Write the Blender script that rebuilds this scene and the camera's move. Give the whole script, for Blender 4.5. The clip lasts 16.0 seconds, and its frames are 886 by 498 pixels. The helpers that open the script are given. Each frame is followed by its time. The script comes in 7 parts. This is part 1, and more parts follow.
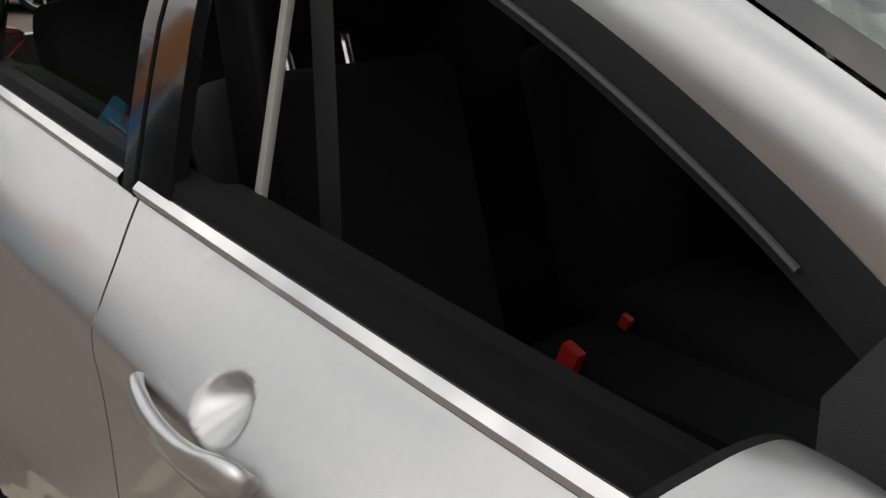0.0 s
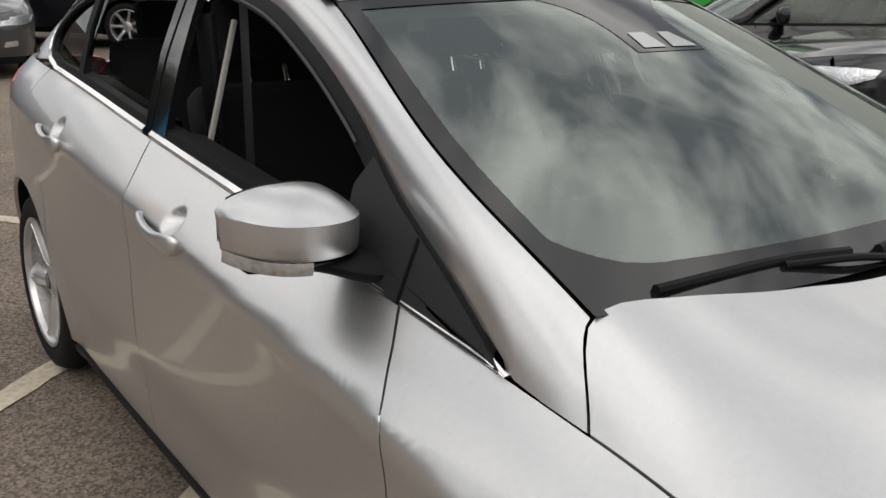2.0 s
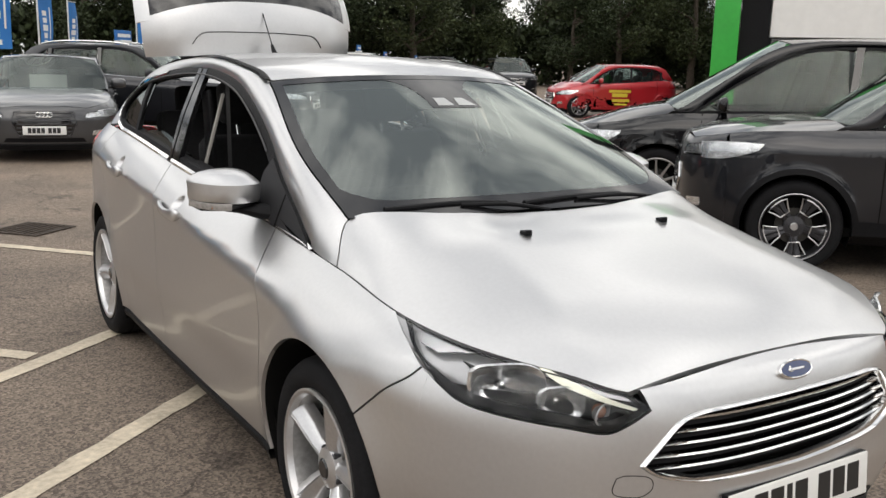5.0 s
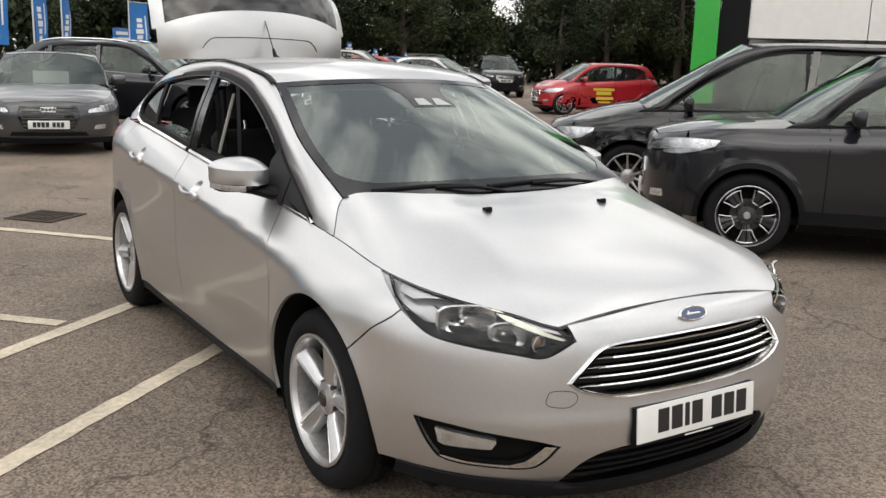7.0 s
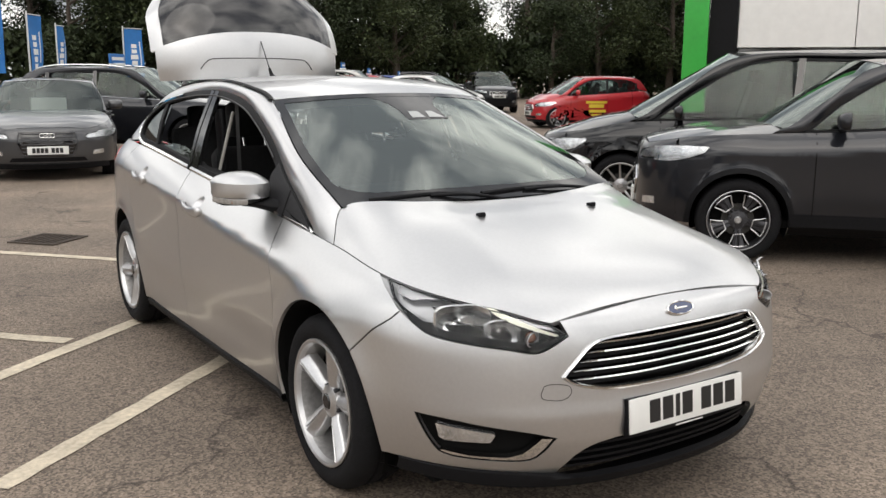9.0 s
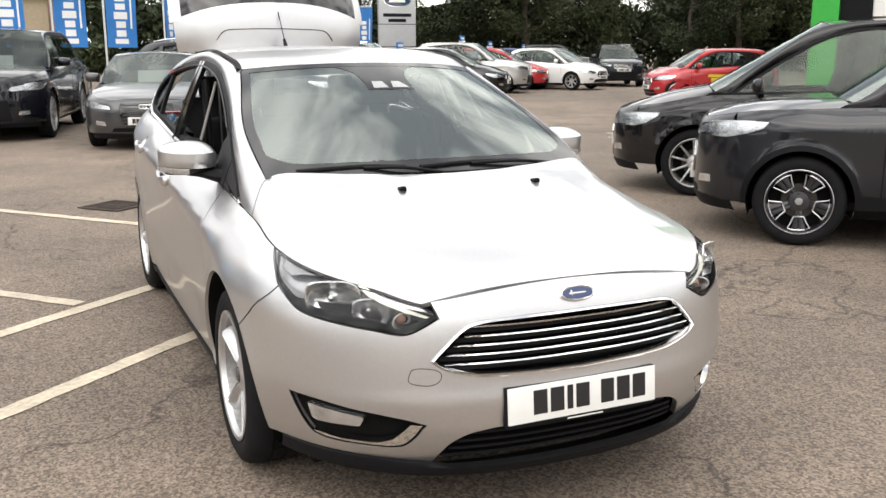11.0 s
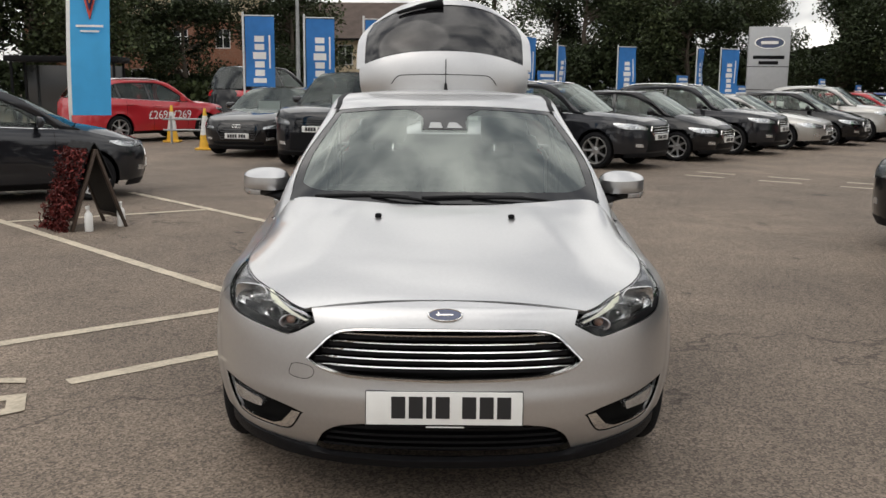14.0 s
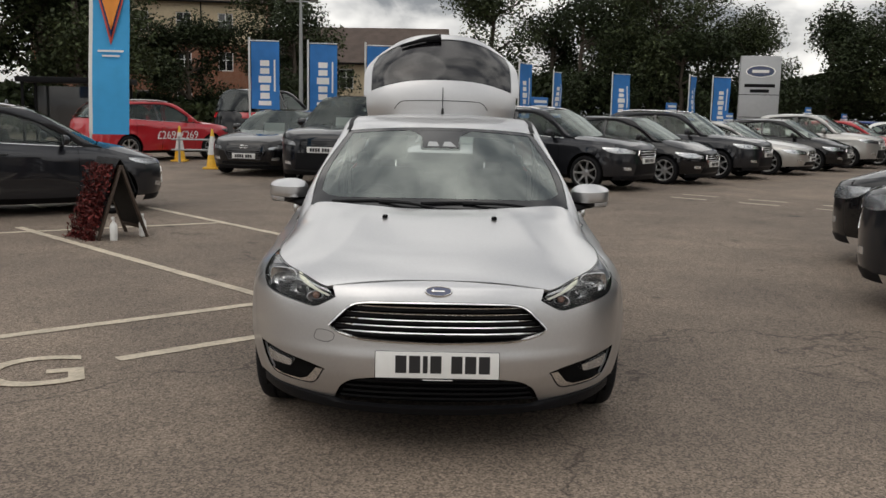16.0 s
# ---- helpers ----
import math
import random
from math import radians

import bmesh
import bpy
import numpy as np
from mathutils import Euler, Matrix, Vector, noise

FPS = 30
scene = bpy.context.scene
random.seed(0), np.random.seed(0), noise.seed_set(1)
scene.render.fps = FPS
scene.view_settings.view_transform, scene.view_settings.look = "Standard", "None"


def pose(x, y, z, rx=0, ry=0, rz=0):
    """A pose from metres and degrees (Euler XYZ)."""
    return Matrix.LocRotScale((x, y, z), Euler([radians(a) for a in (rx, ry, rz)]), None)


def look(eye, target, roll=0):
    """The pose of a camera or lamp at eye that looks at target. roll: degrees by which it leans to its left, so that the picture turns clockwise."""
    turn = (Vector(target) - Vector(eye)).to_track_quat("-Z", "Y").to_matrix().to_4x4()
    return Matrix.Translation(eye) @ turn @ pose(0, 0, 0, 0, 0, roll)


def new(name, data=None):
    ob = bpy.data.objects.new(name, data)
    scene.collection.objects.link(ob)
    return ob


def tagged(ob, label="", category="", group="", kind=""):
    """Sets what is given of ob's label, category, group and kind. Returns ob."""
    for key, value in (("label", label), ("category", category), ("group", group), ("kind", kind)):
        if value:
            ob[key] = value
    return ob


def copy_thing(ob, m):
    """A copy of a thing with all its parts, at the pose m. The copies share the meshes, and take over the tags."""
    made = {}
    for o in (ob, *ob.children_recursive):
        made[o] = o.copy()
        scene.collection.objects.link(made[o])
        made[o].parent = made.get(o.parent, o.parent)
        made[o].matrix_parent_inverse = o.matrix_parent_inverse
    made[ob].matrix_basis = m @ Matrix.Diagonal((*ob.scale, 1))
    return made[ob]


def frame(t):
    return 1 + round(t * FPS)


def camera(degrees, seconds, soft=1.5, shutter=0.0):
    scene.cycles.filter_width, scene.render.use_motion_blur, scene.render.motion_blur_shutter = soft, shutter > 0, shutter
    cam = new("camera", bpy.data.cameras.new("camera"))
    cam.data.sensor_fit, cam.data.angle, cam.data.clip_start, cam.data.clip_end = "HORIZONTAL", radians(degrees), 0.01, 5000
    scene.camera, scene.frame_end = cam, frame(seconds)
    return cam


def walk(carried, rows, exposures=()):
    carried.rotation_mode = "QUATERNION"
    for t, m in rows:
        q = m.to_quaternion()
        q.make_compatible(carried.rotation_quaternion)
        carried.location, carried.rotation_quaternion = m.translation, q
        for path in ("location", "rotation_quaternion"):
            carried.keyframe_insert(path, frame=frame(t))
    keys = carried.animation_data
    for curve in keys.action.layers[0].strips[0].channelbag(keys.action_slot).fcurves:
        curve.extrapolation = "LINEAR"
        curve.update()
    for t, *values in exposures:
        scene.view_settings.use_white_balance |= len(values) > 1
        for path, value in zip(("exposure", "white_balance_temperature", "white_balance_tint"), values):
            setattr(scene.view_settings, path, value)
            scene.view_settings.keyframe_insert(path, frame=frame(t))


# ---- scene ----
cam = camera(51.9, 16.0)
EXPOSURES = [(0, -0.62), (1, -0.68), (2, -0.45), (3, -0.33), (5.5, -0.1), (9, -0.05), (11.5, 0.5), (12.5, 0.44), (13.2, 0.03), (14, -0.42), (16, -0.70)]
PATH = [
    (0, (-1.232, 1.432, 1.339), (0.001, 2.845, 0.641), 0.5),
    (0.5, (-1.261, 1.185, 1.355), (-0.129, 2.688, 0.678), 2.5),
    (1, (-1.367, 0.909, 1.382), (-0.268, 2.454, 0.751), 2.5),
    (1.5, (-1.493, 0.576, 1.442), (-0.376, 2.112, 0.815), 1.9),
    (2, (-1.550, 0.280, 1.448), (-0.410, 1.807, 0.840), 1.8),
    (2.5, (-1.586, -0.030, 1.444), (-0.444, 1.502, 0.851), 0.8),
    (3, (-1.660, -0.300, 1.454), (-0.544, 1.261, 0.888), 0.9),
    (3.2, (-1.688, -0.403, 1.443), (-0.588, 1.177, 0.901), 1.0),
    (5.3, (-1.943, -1.421, 1.452), (-0.898, 0.237, 1.055), 1.4),
    (5.5, (-2.014, -1.498, 1.466), (-0.932, 0.135, 1.061), 1.2),
    (6, (-2.061, -1.649, 1.485), (-0.97, -0.028, 1.062), 1.5),
    (6.5, (-2.09, -1.788, 1.501), (-1.02, -0.152, 1.08), 1.9),
    (7, (-2.141, -1.84, 1.493), (-1.079, -0.197, 1.08), 1.8),
    (7.5, (-2.202, -1.922, 1.481), (-1.138, -0.276, 1.084), 1.7),
    (8, (-2.232, -1.964, 1.473), (-1.171, -0.31, 1.1), 1.5),
    (8.5, (-2.229, -1.977, 1.469), (-1.174, -0.317, 1.109), 1.0),
    (9, (-2.203, -1.952, 1.474), (-1.134, -0.304, 1.098), 0.3),
    (9.2, (-2.153, -1.908, 1.477), (-1.08, -0.266, 1.085), -0.2),
    (11.3, (-1.309, -2.282, 1.442), (-0.586, -0.467, 1.015), 0.3),
    (11.5, (-1.209, -2.328, 1.432), (-0.542, -0.489, 1.013), 0.4),
    (12, (-0.912, -2.498, 1.428), (-0.412, -0.607, 1.015), 0.6),
    (12.5, (-0.638, -2.552, 1.437), (-0.291, -0.626, 1.025), 0.7),
    (13, (-0.369, -2.554, 1.457), (-0.15, -0.606, 1.062), 0.5),
    (13.5, (-0.14, -2.72, 1.47), (-0.054, -0.755, 1.106), 0.7),
    (14, (-0.023, -2.906, 1.482), (-0.014, -0.937, 1.132), 0.6),
    (14.5, (-0.037, -3.162, 1.479), (-0.024, -1.189, 1.148), 0.0),
    (15, (-0.068, -3.405, 1.486), (-0.031, -1.431, 1.165), 0.5),
    (15.5, (-0.03, -3.611, 1.488), (-0.002, -1.636, 1.178), 1.1),
    (16, (-0.012, -3.729, 1.487), (0.002, -1.752, 1.188), 1.2),
]
walk(cam, [(t, look(eye, target, roll)) for t, eye, target, roll in PATH], EXPOSURES)


# ---- world, sun, exposure ----
world = bpy.data.worlds.new("overcast_sky")
scene.world = world
world.use_nodes = True
wn, wl = world.node_tree.nodes, world.node_tree.links
wn.clear()
SUN_EL, SUN_AZ = 48.0, 215.0
sky = wn.new("ShaderNodeTexSky")
sky.sky_type = "NISHITA"
sky.sun_disc = False
sky.sun_elevation, sky.sun_rotation = radians(SUN_EL), radians(SUN_AZ)
sky.air_density, sky.dust_density, sky.ozone_density = 1.0, 3.0, 1.0
wcoord = wn.new("ShaderNodeTexCoord")
cloud = wn.new("ShaderNodeTexNoise")
cloud.inputs["Scale"].default_value = 3.4
cloud.inputs["Detail"].default_value = 6.0
cloud.inputs["Roughness"].default_value = 0.55
cloud.inputs["Distortion"].default_value = 0.35
ramp = wn.new("ShaderNodeValToRGB")
ramp.color_ramp.elements[0].position, ramp.color_ramp.elements[0].color = 0.40, (3.7, 3.8, 4.0, 1)
ramp.color_ramp.elements[1].position, ramp.color_ramp.elements[1].color = 0.61, (15.2, 14.8, 14.1, 1)
mixw = wn.new("ShaderNodeMix")
mixw.data_type = "RGBA"
mixw.inputs["Factor"].default_value = 0.88
bg = wn.new("ShaderNodeBackground")
bg.inputs["Strength"].default_value = 0.10
wout = wn.new("ShaderNodeOutputWorld")
wdir, wden, wdx, wdy, wflat = wn.new("ShaderNodeSeparateXYZ"), wn.new("ShaderNodeMath"), wn.new("ShaderNodeMath"), wn.new("ShaderNodeMath"), wn.new("ShaderNodeCombineXYZ")
wden.operation, wden.inputs[1].default_value = "ADD", 0.45
wdx.operation = wdy.operation = "DIVIDE"
wl.new(wcoord.outputs["Generated"], wdir.inputs[0])
wl.new(wdir.outputs["Z"], wden.inputs[0])
for axis, node in (("X", wdx), ("Y", wdy)):
    wl.new(wdir.outputs[axis], node.inputs[0])
    wl.new(wden.outputs[0], node.inputs[1])
    wl.new(node.outputs[0], wflat.inputs[axis])
wl.new(wflat.outputs[0], cloud.inputs["Vector"])
wl.new(cloud.outputs["Fac"], ramp.inputs["Fac"])
wl.new(sky.outputs["Color"], mixw.inputs["A"])
wl.new(ramp.outputs["Color"], mixw.inputs["B"])
wsep, wup, wmul = wn.new("ShaderNodeSeparateXYZ"), wn.new("ShaderNodeMapRange"), wn.new("ShaderNodeMix")
wup.inputs["From Min"].default_value, wup.inputs["From Max"].default_value = 0.0, 1.0
wup.inputs["To Min"].default_value, wup.inputs["To Max"].default_value = 1.25, 1.95
wmul.data_type, wmul.blend_type = "RGBA", "MULTIPLY"
wmul.inputs["Factor"].default_value = 1.0
wl.new(wcoord.outputs["Generated"], wsep.inputs[0])
wl.new(wsep.outputs["Z"], wup.inputs["Value"])
wl.new(mixw.outputs["Result"], wmul.inputs["A"])
wl.new(wup.outputs["Result"], wmul.inputs["B"])
wl.new(wmul.outputs["Result"], bg.inputs["Color"])
wl.new(bg.outputs["Background"], wout.inputs["Surface"])
sun = new("sun", bpy.data.lights.new("sun", "SUN"))
sun.data.energy, sun.data.angle, sun.data.color = 0.8, radians(50), (1.0, 0.95, 0.88)
sun.rotation_euler = Euler((radians(90 - SUN_EL), 0, radians(180 - SUN_AZ)))


# ---- materials ----
def material(name, color, rough=0.5, metal=0.0, coat=0.0, grain=None, bump=0.0, bump_scale=200.0, spec=0.5, emit=None, space="Object"):
    """A principled material; grain: (scale, darker factor, lighter factor) of a two-scale colour variation."""
    m = bpy.data.materials.new(name)
    m.use_nodes = True
    n, l = m.node_tree.nodes, m.node_tree.links
    b = n["Principled BSDF"]
    b.inputs["Base Color"].default_value = (*color, 1)
    b.inputs["Roughness"].default_value = rough
    b.inputs["Metallic"].default_value = metal
    b.inputs["Coat Weight"].default_value = coat
    b.inputs["Coat Roughness"].default_value = 0.04
    b.inputs["Specular IOR Level"].default_value = spec
    tc = n.new("ShaderNodeTexCoord")
    if grain:
        scale, dark, light = grain
        big, fine = n.new("ShaderNodeTexNoise"), n.new("ShaderNodeTexNoise")
        big.inputs["Scale"].default_value, fine.inputs["Scale"].default_value = scale * 0.12, scale
        big.inputs["Detail"].default_value, fine.inputs["Detail"].default_value = 4.0, 3.0
        add = n.new("ShaderNodeMath")
        add.operation = "ADD"
        r = n.new("ShaderNodeValToRGB")
        half = n.new("ShaderNodeMath")
        half.operation, half.inputs[1].default_value = "MULTIPLY", 0.5
        r.color_ramp.elements[0].position, r.color_ramp.elements[1].position = 0.32, 0.68
        r.color_ramp.elements[0].color = (*[c * dark for c in color], 1)
        r.color_ramp.elements[1].color = (*[min(1, c * light) for c in color], 1)
        for t in (big, fine):
            l.new(tc.outputs[space], t.inputs["Vector"])
        l.new(big.outputs["Fac"], add.inputs[0])
        l.new(fine.outputs["Fac"], add.inputs[1])
        l.new(add.outputs[0], half.inputs[0])
        l.new(half.outputs[0], r.inputs["Fac"])
        l.new(r.outputs["Color"], b.inputs["Base Color"])
    if bump:
        t, bp = n.new("ShaderNodeTexNoise"), n.new("ShaderNodeBump")
        t.inputs["Scale"].default_value, t.inputs["Detail"].default_value = bump_scale, 4.0
        bp.inputs["Strength"].default_value, bp.inputs["Distance"].default_value = bump, 0.004
        l.new(tc.outputs[space], t.inputs["Vector"])
        l.new(t.outputs["Fac"], bp.inputs["Height"])
        l.new(bp.outputs["Normal"], b.inputs["Normal"])
    if emit:
        b.inputs["Emission Color"].default_value, b.inputs["Emission Strength"].default_value = (*emit[:3], 1), emit[3]
    return m


def car_paint(name, color, metal=0.5, rough=0.32):
    """Metallic lacquer: flakes and faint dust below a clear coat."""
    m = material(name, color, rough, metal, 1.0, (700.0, 0.96, 1.04), 0.0)
    n, l = m.node_tree.nodes, m.node_tree.links
    b = n["Principled BSDF"]
    tc, dust, mr = n.new("ShaderNodeTexCoord"), n.new("ShaderNodeTexNoise"), n.new("ShaderNodeMapRange")
    dust.inputs["Scale"].default_value, dust.inputs["Detail"].default_value = 6.0, 6.0
    mr.inputs["To Min"].default_value, mr.inputs["To Max"].default_value = 0.0, 0.05
    l.new(tc.outputs["Object"], dust.inputs["Vector"])
    l.new(dust.outputs["Fac"], mr.inputs["Value"])
    l.new(mr.outputs["Result"], b.inputs["Coat Roughness"])
    if max(color) < 0.1:
        b.inputs["Specular IOR Level"].default_value = 0.1
    return m


def glass(name, tint, ior=1.5, dirt=0.0, clear=1.0):
    """Thin pane: tinted see-through, mirror gloss by Fresnel."""
    m = bpy.data.materials.new(name)
    m.use_nodes = True
    n, l = m.node_tree.nodes, m.node_tree.links
    n.clear()
    tr, gl, fr, mx, out = (n.new("ShaderNode" + k) for k in ("BsdfTransparent", "BsdfGlossy", "Fresnel", "MixShader", "OutputMaterial"))
    tr.inputs["Color"].default_value = (*tint, 1)
    gl.inputs["Roughness"].default_value = dirt
    gl.inputs["Color"].default_value = (clear * tint[0] / tint[1], clear, clear * tint[2] / tint[1], 1)
    fr.inputs["IOR"].default_value = ior
    l.new(fr.outputs[0], mx.inputs[0])
    l.new(tr.outputs[0], mx.inputs[1])
    l.new(gl.outputs[0], mx.inputs[2])
    l.new(mx.outputs[0], out.inputs["Surface"])
    return m


SILVER = car_paint("silver_paint", (0.60, 0.60, 0.605), 0.94, 0.34)
SILVER.node_tree.nodes["Principled BSDF"].inputs["Coat Weight"].default_value = 0.65
BLACK = material("black_plastic", (0.007, 0.007, 0.008), 0.5, spec=0.11, grain=(300, 0.8, 1.3), bump=0.15, bump_scale=900)
FRIT = material("printed_border", (0.010, 0.010, 0.011), 0.05, spec=0.5, grain=(40, 0.9, 1.1))
GLOSSBLACK = material("gloss_black", (0.008, 0.008, 0.009), 0.08, coat=0.6)
TRIM = material("textured_grey_trim", (0.012, 0.012, 0.014), 0.6, spec=0.35, grain=(400, 0.8, 1.25), bump=0.25, bump_scale=1200)
CHROME = material("chrome", (0.82, 0.82, 0.82), 0.08, 1.0, grain=(60, 0.93, 1.03))
ALLOY = material("alloy", (0.60, 0.60, 0.61), 0.3, 0.85, 0.4, grain=(120, 0.88, 1.05))
ALLOY_DUSTY = material("dusty_alloy", (0.36, 0.355, 0.35), 0.42, 0.7, grain=(60, 0.7, 1.15))
ALLOY_DARK = material("dark_alloy", (0.05, 0.05, 0.055), 0.35, 0.5, grain=(120, 0.8, 1.2))
RUBBER = material("tyre_rubber", (0.008, 0.008, 0.009), 0.8, spec=0.16, grain=(90, 0.7, 1.5), bump=0.3, bump_scale=400)
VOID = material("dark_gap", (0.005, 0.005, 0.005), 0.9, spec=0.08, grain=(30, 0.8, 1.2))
CLOTH = material("black_seat_cloth", (0.009, 0.009, 0.010), 0.95, grain=(500, 0.6, 1.4), bump=0.4, bump_scale=1500)
SEAL = material("rubber_lip", (0.035, 0.035, 0.037), 0.38, spec=0.5, grain=(80, 0.85, 1.15))
HEADLINING = material("grey_headlining", (0.30, 0.29, 0.27), 0.95, grain=(200, 0.9, 1.1))
DASH = material("dashboard_plastic", (0.010, 0.010, 0.011), 0.7, spec=0.25, grain=(600, 0.9, 1.15))
WINDSCREEN = glass("windscreen_glass", (0.74, 0.80, 0.765), 2.5)
CLEARGLASS = glass("clear_glass", (0.70, 0.76, 0.73))
CARGLASS = glass("car_windscreen_glass", (0.55, 0.60, 0.58), 1.55)
DARKGLASS = glass("privacy_glass", (0.16, 0.17, 0.17))
LENS = glass("clear_lens", (0.97, 0.975, 0.98), 1.42)
# the strong light-dark grain paints the sparkle of facets into the colour
REFLECTOR = material("lamp_reflector", (0.90, 0.91, 0.92), 0.16, 0.85, grain=(110, 0.45, 1.05), bump=0.9, bump_scale=70)
AMBER = material("amber_bulb", (0.30, 0.15, 0.10), 0.25, coat=0.8)
RED_LENS = material("red_lens", (0.45, 0.015, 0.02), 0.12, coat=1.0, grain=(150, 0.7, 1.2))
PLATE_WHITE = material("plate_white", (0.72, 0.72, 0.70), 0.35, grain=(25, 0.95, 1.04))
PLATE_INK = material("plate_ink", (0.012, 0.012, 0.013), 0.4, grain=(60, 0.9, 1.1))
BADGE_BLUE = material("badge_blue", (0.015, 0.03, 0.10), 0.15, coat=1.0)
DRL = material("daytime_strip", (0.88, 0.88, 0.74), 0.25, coat=0.8)
# noise-driven film on the trim imitates the rainbow sheen of the lens above it
SHEEN = material("iridescent_lamp_trim", (0.62, 0.62, 0.63), 0.22, 0.55, grain=(50, 0.9, 1.05))
sheen_n, sheen_l = SHEEN.node_tree.nodes, SHEEN.node_tree.links
film, film_range = sheen_n.new("ShaderNodeTexNoise"), sheen_n.new("ShaderNodeMapRange")
film.inputs["Scale"].default_value, film.inputs["Detail"].default_value = 14.0, 1.0
film_range.inputs["From Min"].default_value, film_range.inputs["From Max"].default_value = 0.3, 0.7
film_range.inputs["To Min"].default_value, film_range.inputs["To Max"].default_value = 280.0, 620.0
sheen_l.new(film.outputs["Fac"], film_range.inputs["Value"])
sheen_l.new(film_range.outputs["Result"], sheen_n["Principled BSDF"].inputs["Thin Film Thickness"])
sheen_n["Principled BSDF"].inputs["Thin Film IOR"].default_value = 1.9
LAMPGREY = material("lamp_grey", (0.48, 0.48, 0.49), 0.28, 0.6, grain=(50, 0.8, 1.15))
RED_PLASTIC = material("red_plastic", (0.60, 0.03, 0.03), 0.4)


# ---- mesh helpers ----
def spl(xs, ys):
    """A smooth curve through a few knots (monotone cubic), straight beyond its ends."""
    xs, ys = np.array(xs, float), np.array(ys, float)
    h, d = np.diff(xs), np.diff(ys) / np.diff(xs)
    s = np.zeros(len(xs))
    s[0], s[-1] = d[0], d[-1]
    for i in range(1, len(xs) - 1):
        if d[i - 1] * d[i] > 0:
            w1, w2 = 2 * h[i] + h[i - 1], h[i] + 2 * h[i - 1]
            s[i] = (w1 + w2) / (w1 / d[i - 1] + w2 / d[i])

    x = np.linspace(xs[0] - 1, xs[-1] + 1, 5000)
    i = np.clip(np.searchsorted(xs, x) - 1, 0, len(xs) - 2)
    t = (x - xs[i]) / h[i]
    tc = np.clip(t, 0, 1)
    v = (ys[i] * (1 + 2 * tc) * (1 - tc) ** 2 + s[i] * h[i] * tc * (1 - tc) ** 2 + ys[i + 1] * tc ** 2 * (3 - 2 * tc) + s[i + 1] * h[i] * tc ** 2 * (tc - 1))
    v += np.where(t < 0, (x - xs[0]) * s[0], 0) + np.where(t > 1, (x - xs[-1]) * s[-1], 0)
    return lambda q: np.interp(q, x, v)


def curve(pts, n=8):
    """Points along a Catmull-Rom curve through pts, n to a span."""
    p = np.array(pts, float)
    q = np.vstack([2 * p[0] - p[1], p, 2 * p[-1] - p[-2]])
    out = []
    for i in range(1, len(q) - 2):
        for t in np.linspace(0, 1, n, endpoint=False):
            out.append(0.5 * (2 * q[i] + (q[i + 1] - q[i - 1]) * t + (2 * q[i - 1] - 5 * q[i] + 4 * q[i + 1] - q[i + 2]) * t * t + (3 * q[i] - q[i - 1] - 3 * q[i + 1] + q[i + 2]) * t ** 3))
    out.append(p[-1])
    return np.array(out)


def arc(cx, cy, r, a0, a1, n=24):
    a = np.radians(np.linspace(a0, a1, n))
    return np.stack([cx + r * np.cos(a), cy + r * np.sin(a)], 1)


def resample(p, n):
    """n points at even steps along an open line."""
    p = np.array(p, float)
    s = np.r_[0, np.cumsum(np.linalg.norm(np.diff(p, axis=0), axis=1))]
    return np.stack([np.interp(np.linspace(0, s[-1], n), s, p[:, k]) for k in range(p.shape[1])], 1)


def inset_outline(p, d):
    """The closed outline p moved inwards by d."""
    p = np.array(p, float)
    area = 0.5 * np.sum(p[:, 0] * np.roll(p[:, 1], -1) - np.roll(p[:, 0], -1) * p[:, 1])
    e = np.roll(p, -1, 0) - p
    e /= np.maximum(np.linalg.norm(e, axis=1), 1e-9)[:, None]
    nrm = np.stack([-e[:, 1], e[:, 0]], 1) * (1 if area > 0 else -1)
    v = nrm + np.roll(nrm, 1, 0)
    v /= np.maximum((v * v).sum(1), 0.5)[:, None] / 2
    return p + v * d


